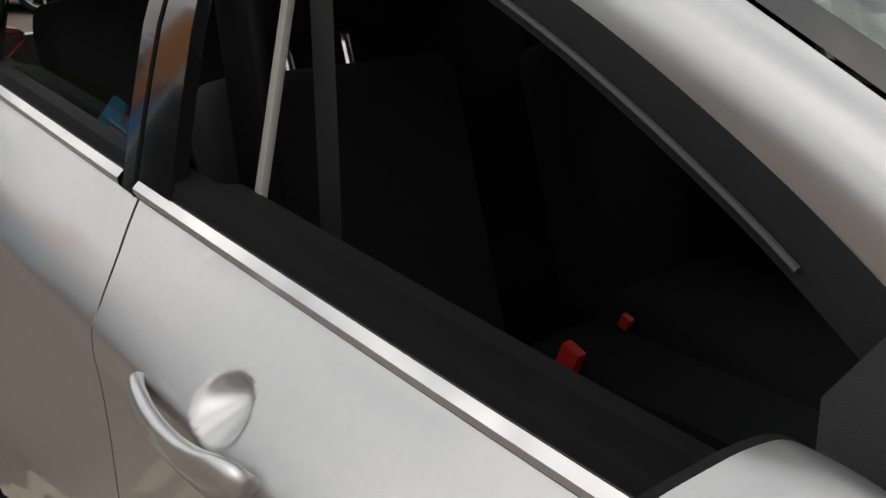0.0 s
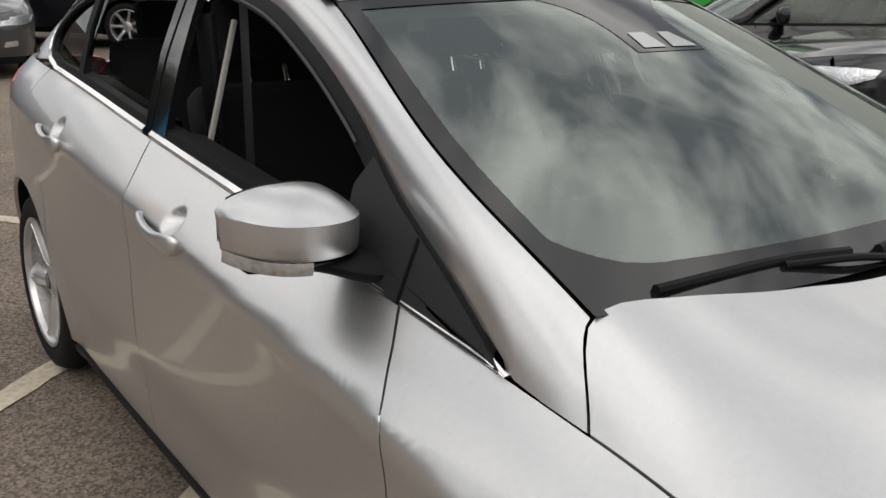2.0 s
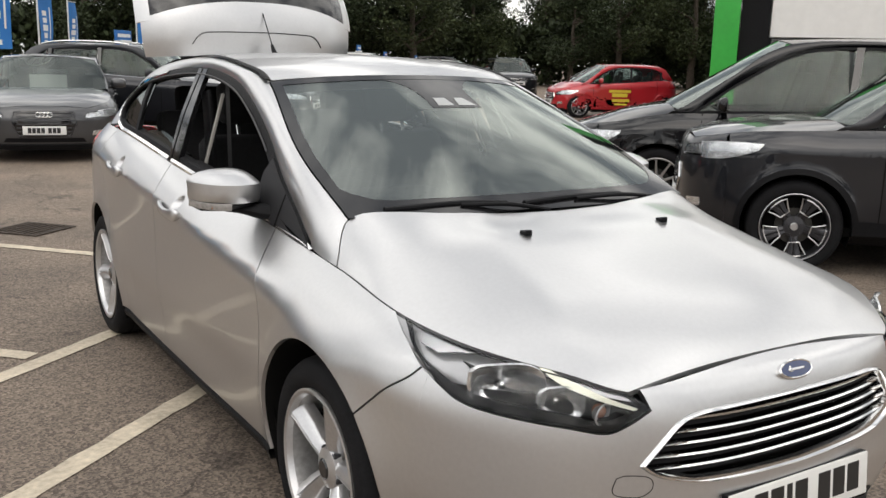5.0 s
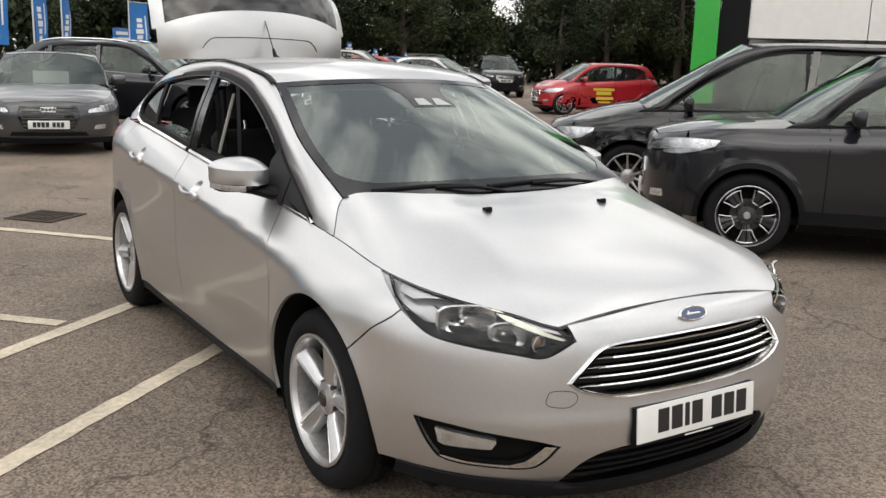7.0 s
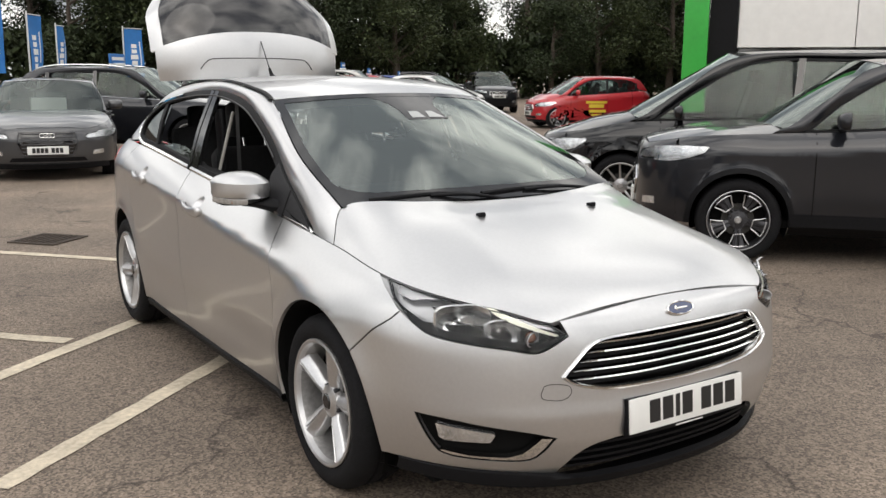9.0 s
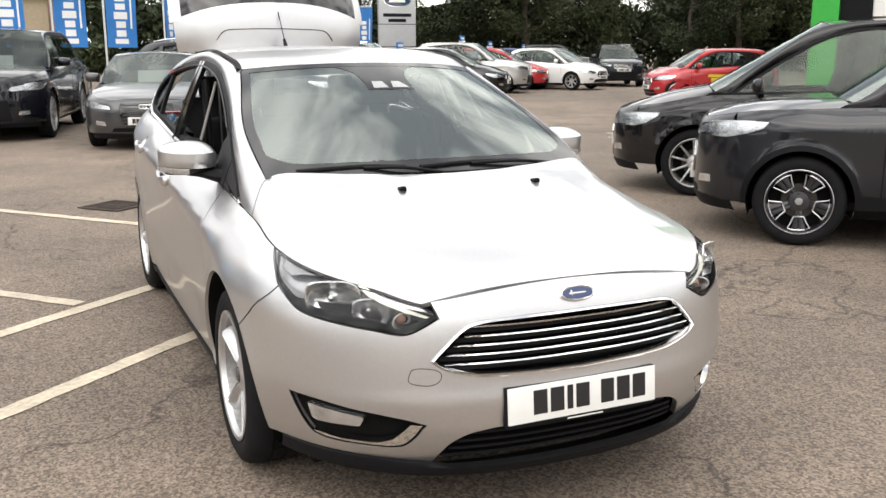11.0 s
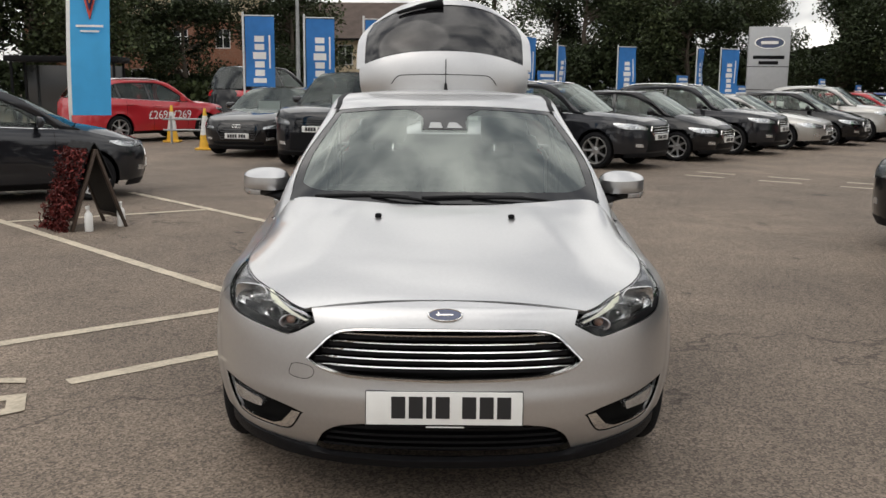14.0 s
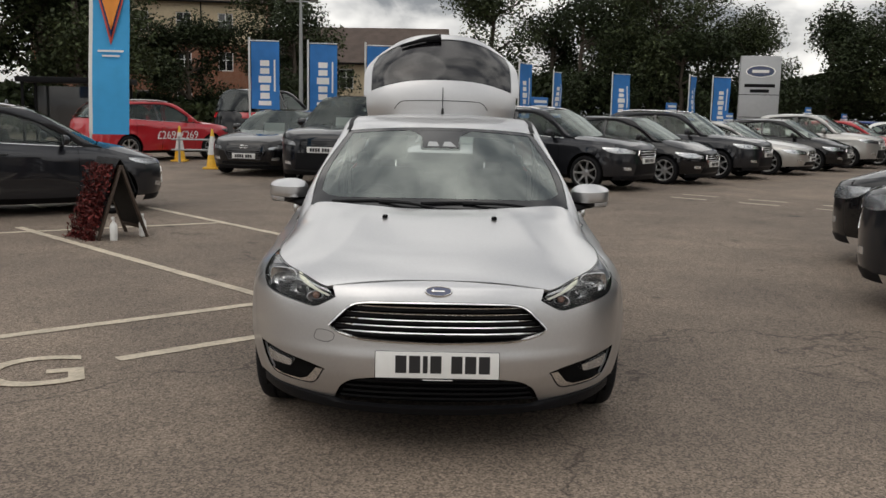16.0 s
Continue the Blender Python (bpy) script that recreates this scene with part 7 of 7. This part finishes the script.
def window_unit(parent, x, y, z, w, h):
    """A white casement in the wall plane facing -y."""
    win = thing("window", "", "")
    win.parent = parent
    part("frame", joined(box(x - w / 2, x + w / 2, y - 0.05, y + 0.04, z, z + 0.07), box(x - w / 2, x + w / 2, y - 0.05, y + 0.04, z + h - 0.07, z + h), box(x - w / 2, x - w / 2 + 0.07, y - 0.05, y + 0.04, z + 0.07, z + h - 0.07), box(x + w / 2 - 0.07, x + w / 2, y - 0.05, y + 0.04, z + 0.07, z + h - 0.07), box(x - 0.035, x + 0.035, y - 0.05, y + 0.03, z + 0.07, z + h - 0.07), box(x - w / 2 + 0.07, x + w / 2 - 0.07, y - 0.045, y + 0.03, z + h * 0.55, z + h * 0.55 + 0.05)), PVC, win, smooth=False)
    part("pane", box(x - w / 2 + 0.06, x + w / 2 - 0.06, y - 0.015, y + 0.01, z + 0.06, z + h - 0.06), PANE, win, smooth=False)
    part("sill", box(x - w / 2 - 0.06, x + w / 2 + 0.06, y - 0.12, y + 0.02, z - 0.08, z), PVC, win, smooth=False)


def walls_with_openings(x0, x1, y, z0, z1, thick, holes):
    """A wall piece by piece round its openings (x, z, w, h)."""
    xs = sorted({x0, x1, *[h[0] - h[2] / 2 for h in holes], *[h[0] + h[2] / 2 for h in holes]})
    zs = sorted({z0, z1, *[h[1] for h in holes], *[h[1] + h[3] for h in holes]})
    bm = bmesh.new()
    grid = [[bm.verts.new((x, y, z)) for z in zs] for x in xs]
    for i, (a, b) in enumerate(zip(xs, xs[1:])):
        for j, (c, d) in enumerate(zip(zs, zs[1:])):
            if not any(h[0] - h[2] / 2 - 1e-6 <= a and b <= h[0] + h[2] / 2 + 1e-6 and h[1] - 1e-6 <= c and d <= h[1] + h[3] + 1e-6 for h in holes):
                bm.faces.new((grid[i][j], grid[i + 1][j], grid[i + 1][j + 1], grid[i][j + 1]))
    bmesh.ops.delete(bm, geom=[v for v in bm.verts if not v.link_faces], context="VERTS")
    facing(bm, (0, -1, 0))
    made = bmesh.ops.extrude_face_region(bm, geom=bm.faces[:])["geom"]
    bmesh.ops.translate(bm, verts=[v for v in made if isinstance(v, bmesh.types.BMVert)], vec=(0, thick, 0))
    bmesh.ops.recalc_face_normals(bm, faces=bm.faces[:])
    return bm


def house(m, w, d, eaves, ridge, split, rows, label, wall2=None):
    """rows: heights of the window rows; split: where brick gives way to cream render."""
    hs = thing("house", label, "house", "houses behind the yard", m=m)
    holes = [(x, z, 1.05, 1.35) for z in rows for x in np.arange(-w / 2 + 1.6, w / 2 - 1, 2.9)]
    low = [h for h in holes if h[1] + h[3] < split]
    up = [h for h in holes if h[1] > split]
    if split > 0.1:
        part("brick_wall", walls_with_openings(-w / 2, w / 2, 0, 0, split, 0.3, low), BRICK, hs, smooth=False)
    if eaves > split:
        part("rendered_wall", walls_with_openings(-w / 2, w / 2, 0.0, split, eaves, 0.3, up), CREAM, hs, smooth=False)
    for h in holes:
        window_unit(hs, h[0], 0.14, h[1], h[2], h[3])
    part("side_wall", joined(box(-w / 2, -w / 2 + 0.3, 0.3, d, 0, eaves), box(w / 2 - 0.3, w / 2, 0.3, d, 0, eaves), box(-w / 2, w / 2, d, d + 0.3, 0, eaves)), BRICK, hs, smooth=False)
    rf = bmesh.new()
    pr = [(-0.4, eaves - 0.1), (d / 2, ridge), (d + 0.7, eaves - 0.1), (d + 0.7, eaves + 0.05), (d / 2, ridge + 0.16), (-0.4, eaves + 0.05)]
    va, vb = [rf.verts.new((-w / 2 - 0.3, y, z)) for y, z in pr], [rf.verts.new((w / 2 + 0.3, y, z)) for y, z in pr]
    rf.faces.new(va)
    rf.faces.new(vb[::-1])
    for i in range(6):
        rf.faces.new((va[i], vb[i], vb[(i + 1) % 6], va[(i + 1) % 6]))
    bmesh.ops.recalc_face_normals(rf, faces=rf.faces[:])
    part("roof", rf, ROOF, hs, smooth=False)
    part("gutter", box(-w / 2 - 0.3, w / 2 + 0.3, -0.50, -0.40, eaves - 0.06, eaves + 0.04), BLACK, hs, smooth=False)
    part("downpipe", tube([(w * 0.22, -0.06, 0), (w * 0.22, -0.06, eaves)], 0.05, 8), BLACK, hs)
    for s in (-1, 1):
        tri = bmesh.new()
        tri.faces.new([tri.verts.new(p) for p in ((s * w / 2, 0.1, eaves), (s * w / 2, d + 0.2, eaves), (s * w / 2, d / 2 + 0.1, ridge - 0.05))])
        part("gable", thicken(tri, 0.2), BRICK, hs, smooth=False)


house(pose(-20.5, 62, 0, 0, 0, 8), 16, 9, 8.8, 12.0, 5.9, (1.2, 4.0, 6.7), "three-storey brick and cream rendered block with white windows")
house(pose(-5.5, 60, 0, 0, 0, -4), 11, 8, 4.6, 7.2, 0.0, (2.9,), "low cream rendered house with a brown tiled roof")

# ---- showroom ----
CLADDING = material("white_cladding", (0.80, 0.80, 0.79), 0.5, grain=(5, 0.93, 1.04))
GREEN = material("green_fascia", (0.035, 0.36, 0.05), 0.35, grain=(10, 0.9, 1.08), coat=0.3)
SHOP_GLASS = material("dark_shop_glass", (0.03, 0.033, 0.035), 0.05, coat=1.0)
shop = thing("showroom", "white clad car showroom with a bright green corner fascia", "building", m=pose(15.2, 13.6, 0, 0, 0, -50))
for i in range(7):
    part("cladding_panel", box(0.9 + i * 2.6, 0.9 + (i + 1) * 2.6 - 0.02, 0.0, 0.25, 2.15, 7.5, 0.01), CLADDING, shop)
    part("shop_window", box(0.9 + i * 2.6 + 0.05, 0.9 + (i + 1) * 2.6 - 0.05, 0.12, 0.18, 0.15, 2.12), SHOP_GLASS, shop)
    part("mullion", box(0.86 + i * 2.6, 0.94 + i * 2.6, 0.05, 0.25, 0.0, 2.13), BLACK, shop)
part("green_fascia", box(-0.35, 0.22, -0.25, 0.4, 0.0, 8.0, 0.02), GREEN, shop)
part("dark_return", box(0.24, 0.88, -0.05, 0.4, 0.0, 8.0), BLACK, shop)
part("plinth", box(0.9, 19.1, -0.05, 0.3, 0.0, 0.15), TRIM, shop)
part("rear_block", box(0.4, 19.1, 0.3, 12, 0.0, 7.4), CLADDING, shop)
part("side_glazing", box(-0.3, -0.2, 0.45, 12, 0.0, 7.0), SHOP_GLASS, shop)

# ---- banners, sign, lamp post ----
FLAG_BLUE = material("banner_blue", (0.025, 0.17, 0.48), 0.7, grain=(4, 0.85, 1.12))
FLAG_SKY = material("banner_sky_blue", (0.05, 0.36, 0.70), 0.7, grain=(4, 0.9, 1.08))
ORANGE, DEEP = material("banner_orange", (0.80, 0.30, 0.05), 0.7, grain=(5, 0.9, 1.1)), material("banner_navy", (0.02, 0.04, 0.14), 0.7)
CORAL = material("banner_coral", (0.65, 0.10, 0.07), 0.7)
POLE = material("white_pole", (0.68, 0.68, 0.67), 0.4, 0.3, grain=(20, 0.9, 1.05))


def wavy(x, z, seed):
    return 0.035 * math.sin(x * 4.1 + z * 1.3 + seed) + 0.02 * math.sin(z * 3.7 + seed * 2)


def banner(m, seed, w=0.80, z0=1.45, z1=3.35):
    b = thing("banner", "blue fabric banner with white marks on a white pole", "banner", "blue banners", m=m)
    part("pole", tube([(-w / 2 - 0.05, 0, 0), (-w / 2 - 0.05, 0, z1 + 0.12)], 0.03, 10), POLE, b)
    part("top_arm", tube([(-w / 2 - 0.05, 0, z1 + 0.03), (w / 2, 0, z1 + 0.03)], 0.015, 8), POLE, b)
    part("cloth", thicken(loft([[(x, wavy(x, z, seed), z) for x in np.linspace(-w / 2, w / 2, 9)] for z in np.linspace(z0, z1, 13)]), 0.003), FLAG_BLUE, b)
    z = z0 + 0.10
    for i in range(6):
        h = (0.13, 0.17, 0.17, 0.19, 0.16, 0.16)[i]
        tall = 0.30 if i in (0, 3) else 0.22
        zz = z + h
        part("white_mark", facing(loft([[(x, wavy(x, q, seed) - 0.006, q) for x in np.linspace(-w * 0.02 - tall * 0.6, -w * 0.02 + tall * 0.6, 5)] for q in np.linspace(z, zz, 3)]), (0, -1, 0)), SIGN_WHITE, b)
        z += h + 0.06
    part("small_mark", facing(loft([[(x, wavy(x, q, seed) - 0.006, q) for x in np.linspace(w * 0.30, w * 0.36, 3)] for q in np.linspace(z0 + 0.5, z1 - 0.5, 5)]), (0, -1, 0)), SIGN_WHITE, b)
    part("foot", box(-w / 2 - 0.25, -w / 2 + 0.15, -0.2, 0.2, 0, 0.05, 0.01), BLACK, b)


for i, (x, y) in enumerate(((-5.05, 23.0), (-3.45, 23.6), (-1.80, 24.0), (-0.30, 24.3), (1.0, 24.6))):
    banner(pose(x, y, 0, 0, 0, 8), i)
for i, (x, y, a) in enumerate(((5.3, 38.0, 60), (8.3, 38.5, 20), (11.7, 39.0, 55), (13.2, 39.5, 15), (3.2, 31, 55))):
    banner(pose(x, y, 0, 0, 0, a), i + 7, 0.9, 1.3, 3.3)


def feather(m):
    """The tall sale flag."""
    f = thing("sale_flag", "tall sky-blue feather flag with an orange sale panel", "flag", m=m)
    w = lambda z: 0.54 - 0.08 * max(0, (z - 3.0) / 1.4) ** 2
    rows = [[(-0.33 + w(z) * t + 0.04 * (z - 1.0) * 0.9, wavy(t, z, 2) * 0.6, z) for t in np.linspace(0, 1, 9)] for z in np.linspace(1.03, 4.3, 27)]
    part("cloth", thicken(loft(rows), 0.003), FLAG_SKY, f)
    edge = [[(r[0][0] - 0.05, r[0][1], r[0][2]), (r[0][0] + 0.004, r[0][1] - 0.004, r[0][2])] for r in rows]
    part("sleeve", thicken(facing(loft(edge), (0, -1, 0)), 0.004), SIGN_WHITE, f)
    part("pole", tube([(-0.36, 0.02, 0), (-0.36, 0.02, 1.0), (-0.24, 0.02, 4.35)], 0.018, 8), POLE, f)
    part("foot", box(-0.6, -0.1, -0.25, 0.25, 0, 0.06, 0.01), BLACK, f)
    def shield(zt, zl, half, mat, name, lift):
        n = []
        for t in np.linspace(0, 1, 7):
            z = zl + (zt - zl) * t
            hw = half * min(1.0, t * 2.1)
            c = -0.06 + 0.036 * (z - 1.0)
            n.append([(c + hw * u, wavy(0.5 + u / 2, z, 2) * 0.6 - lift, z) for u in np.linspace(-1, 1, 5)])
        part(name, facing(loft(n), (0, -1, 0)), mat, f)
    shield(4.25, 2.38, 0.245, CORAL, "coral_band", 0.006)
    shield(4.25, 2.50, 0.240, DEEP, "navy_band", 0.009)
    shield(4.25, 2.60, 0.235, ORANGE, "orange_panel", 0.012)
    for k, (tx, z) in enumerate((("SUMMER", 3.25), ("SALE", 3.10))):
        part("lettering", moved(writing(tx, 0.12), Matrix.Translation((0.025, -0.035, z))), SIGN_WHITE, f, smooth=False)
    part("small_print", joined(box(-0.20, 0.18, -0.034, -0.030, 2.27, 2.30), box(-0.14, 0.12, -0.034, -0.030, 2.20, 2.225)), SIGN_WHITE, f)


feather(pose(-5.0, 10.4, 0, 0, 0, 6))

totem = thing("totem_sign", "tall grey totem sign with a blue oval and dark marks", "sign", m=pose(15.8, 42, 0, 0, 0, -12))
TOTEM = material("totem_grey", (0.42, 0.43, 0.44), 0.45, 0.3, grain=(6, 0.94, 1.05))
part("totem_body", box(-0.95, 0.95, -0.2, 0.2, 0, 4.5, 0.03), TOTEM, totem)
for z in (1.5, 2.6):
    part("totem_joint", box(-0.96, 0.96, -0.205, 0.205, z, z + 0.03), BLACK, totem)
oval_sign = lambda a, b, d: [(a * math.cos(t), d, 3.75 + b * math.sin(t)) for t in np.linspace(0, 2 * math.pi, 32, endpoint=False)]
ob = bmesh.new()
ob.faces.new([ob.verts.new(p) for p in oval_sign(0.66, 0.27, -0.215)])
part("oval_panel", thicken(facing(ob, (0, -1, 0)), 0.01), BADGE_BLUE, totem)
part("oval_rim", facing(loft([oval_sign(0.70, 0.30, -0.205), oval_sign(0.69, 0.29, -0.225), oval_sign(0.65, 0.262, -0.225)], closed=True), (0, -1, 0)), CHROME, totem)
part("oval_mark", box(-0.40, 0.40, -0.222, -0.213, 3.68, 3.82), SIGN_WHITE, totem)
for z, hw in ((2.98, 0.72), (2.72, 0.45)):
    part("dark_mark", box(-hw, hw, -0.212, -0.198, z, z + 0.16), BLACK, totem)

lamp = thing("lamp_post", "tall grey floodlight post with two lamps", "street lamp", m=pose(-5.3, 31.5, 0))
STEEL = material("galvanised_steel", (0.34, 0.35, 0.35), 0.5, 0.6, grain=(15, 0.85, 1.1))
part("post", tube([(0, 0, 0), (0, 0, 3), (0, 0, 5.6)], [0.09, 0.075, 0.05], 12), STEEL, lamp)
part("cross_arm", tube([(-0.55, 0, 5.45), (0.75, 0, 5.45)], 0.025, 8), STEEL, lamp)
for x in (-0.35, 0.5):
    part("floodlight", moved(box(-0.16, 0.16, -0.06, 0.12, -0.12, 0.12, 0.03), pose(x, -0.08, 5.62, -25)), STEEL, lamp)
    part("floodlight_glass", moved(box(-0.13, 0.13, -0.075, -0.062, -0.09, 0.09), pose(x, -0.08, 5.62, -25)), PVC, lamp)

# ---- small things in the yard ----
CONE_Y, CONE_W = material("cone_yellow", (0.75, 0.42, 0.03), 0.5, grain=(20, 0.8, 1.1)), material("cone_white", (0.68, 0.68, 0.66), 0.5, grain=(20, 0.8, 1.1))


def cone(x, y):
    c = thing("traffic_cone", "tall yellow and white traffic cone", "traffic cone", "traffic cones", m=pose(x, y, 0.0))
    part("base", box(-0.2, 0.2, -0.2, 0.2, 0, 0.05, 0.015), CONE_Y, c)
    for z0, z1, mt, nm in ((0.05, 0.34, CONE_Y, "lower_band"), (0.34, 0.78, CONE_W, "white_sleeve"), (0.78, 0.95, CONE_Y, "tip")):
        rr = lambda z: 0.15 - 0.125 * (z - 0.05) / 0.9 + (0.006 if nm == "white_sleeve" else 0)
        part(nm, tube([(0, 0, z0), (0, 0, z1)], [rr(z0), rr(z1)], 18), mt, c)


cone(-7.0, 21.0)
cone(-5.45, 18.3)
barrier = thing("barrier_rail", "low grey steel barrier rail", "barrier", m=pose(-5.6, 20.4, 0, 0, 0, 10))
for z in (0.35, 0.62):
    part("rail", tube([(-1.4, 0, z), (1.4, 0, z)], 0.025, 8), STEEL, barrier)
for x in (-1.2, 0.0, 1.2):
    part("barrier_post", tube([(x, 0, 0), (x, 0, 0.70)], 0.03, 8), STEEL, barrier)

# a sandwich board dressed with tinsel
TINSEL = leaf_material("tinsel", (0.10, 0.022, 0.020))
tn = TINSEL.node_tree.nodes["Principled BSDF"]
tn.inputs["Metallic"].default_value, tn.inputs["Roughness"].default_value = 0.8, 0.3
WOOD = material("dark_wood_frame", (0.05, 0.032, 0.022), 0.6, grain=(40, 0.7, 1.4), bump=0.2, bump_scale=80)
board = thing("sandwich_board", "folding wooden sandwich board draped with black cloth and red tinsel", "sandwich board", m=pose(-3.72, 6.60, 0, 0, 0, -46) @ Matrix.Diagonal((0.95, 0.95, 0.84, 1)))
for s in (-1, 1):
    tl = Matrix.Translation((0, s * 0.30, 0)) @ Matrix.Rotation(radians(s * 17), 4, "X")
    for x in (-0.28, 0.28):
        part("frame_leg", moved(box(x - 0.025, x + 0.025, -0.015, 0.015, 0, 1.02, 0.004), tl), WOOD, board)
    for z in (0.12, 0.97):
        part("frame_rail", moved(box(-0.255, 0.255, -0.014, 0.014, z, z + 0.05, 0.004), tl), WOOD, board)
    part("board_face", moved(box(-0.255, 0.255, -0.006, 0.006, 0.17, 0.97), tl), BLACK, board)
drape = [[(-0.33 + 0.60 * u, (0.05 + 0.14 * t) * math.cos(a), 1.03 - 0.42 * t * abs(math.cos(a)) + 0.03 * math.sin(a) + 0.012 * math.sin(u * 19)) for a, t in zip(np.linspace(0, math.pi, 13), np.abs(np.linspace(-1, 1, 13)))] for u in np.linspace(0, 1, 9)]
part("black_cloth", thicken(loft(drape), 0.01), CLOTH, board)
r = random.Random(9)
vs, fs = [], []
for i in range(2600):
    z = r.random() ** 1.2 * 0.98
    yy = -(0.34 - 0.29 * z) - abs(r.gauss(0, 0.05))
    p = Vector((r.uniform(-0.33, 0.30), yy, max(z, 0.01)))
    q = Euler((r.uniform(-3, 3), r.uniform(-3, 3), r.uniform(0, 6))).to_matrix()
    k = len(vs)
    for o in ((-0.022, -0.006, 0), (0.022, -0.006, 0), (0.022, 0.006, 0.004), (-0.022, 0.006, 0)):
        vs.append(tuple(p + q @ Vector(o)))
    fs.append((k, k + 1, k + 2, k + 3))
tm = bpy.data.meshes.new("tinsel")
tm.from_pydata(vs, [], fs)
tm.materials.append(TINSEL)
to = new("tinsel", tm)
to.parent = board
tagged(to, "dark red and silver tinsel strands", kind="stuff")
for bx, by, lb in ((-3.58, 6.25, "white plastic spray bottle standing by the board"), (-3.38, 6.62, "clear plastic bottle standing by the board")):
    bt2 = thing("bottle", lb, "bottle", "bottles by the board", m=pose(bx, by, 0))
    part("bottle_body", ring([(0.0, 0.0), (0.038, 0.002), (0.042, 0.02), (0.042, 0.15), (0.036, 0.18), (0.014, 0.21), (0.014, 0.235), (0.0, 0.235)], 18), PVC, bt2)
    bt2.children[0].data.transform(Matrix.Rotation(radians(-90), 4, "Y"))
    part("spray_head", joined(box(-0.012, 0.012, -0.045, 0.02, 0.232, 0.262, 0.005), tube([(0, -0.025, 0.24), (0, -0.035, 0.205)], 0.005, 6)), PVC, bt2)

# a dark shelter by the far trees
shelter = thing("shelter", "dark flat-roofed shelter beside the trees", "shelter", m=pose(-13.0, 29.5, 0, 0, 0, 5))
part("shelter_roof", box(-1.9, 1.9, -0.8, 0.8, 2.2, 2.4, 0.03), BLACK, shelter)
for x in (-1.7, 1.7):
    for y in (-0.65, 0.65):
        part("shelter_post", box(x - 0.04, x + 0.04, y - 0.04, y + 0.04, 0, 2.2), BLACK, shelter)
part("shelter_panel", box(-1.65, 1.65, 0.66, 0.68, 0.25, 2.1), SHOP_GLASS, shelter)
park_sign = thing("parking_sign", "small blue square sign on a post", "sign", m=pose(-14.2, 24.0, 0, 0, 0, 10))
part("sign_post", tube([(0, 0, 0), (0, 0, 2.3)], 0.03, 8), STEEL, park_sign)
part("sign_plate", box(-0.25, 0.25, -0.04, -0.03, 1.75, 2.3, 0.004), SIGN_BLUE, park_sign)
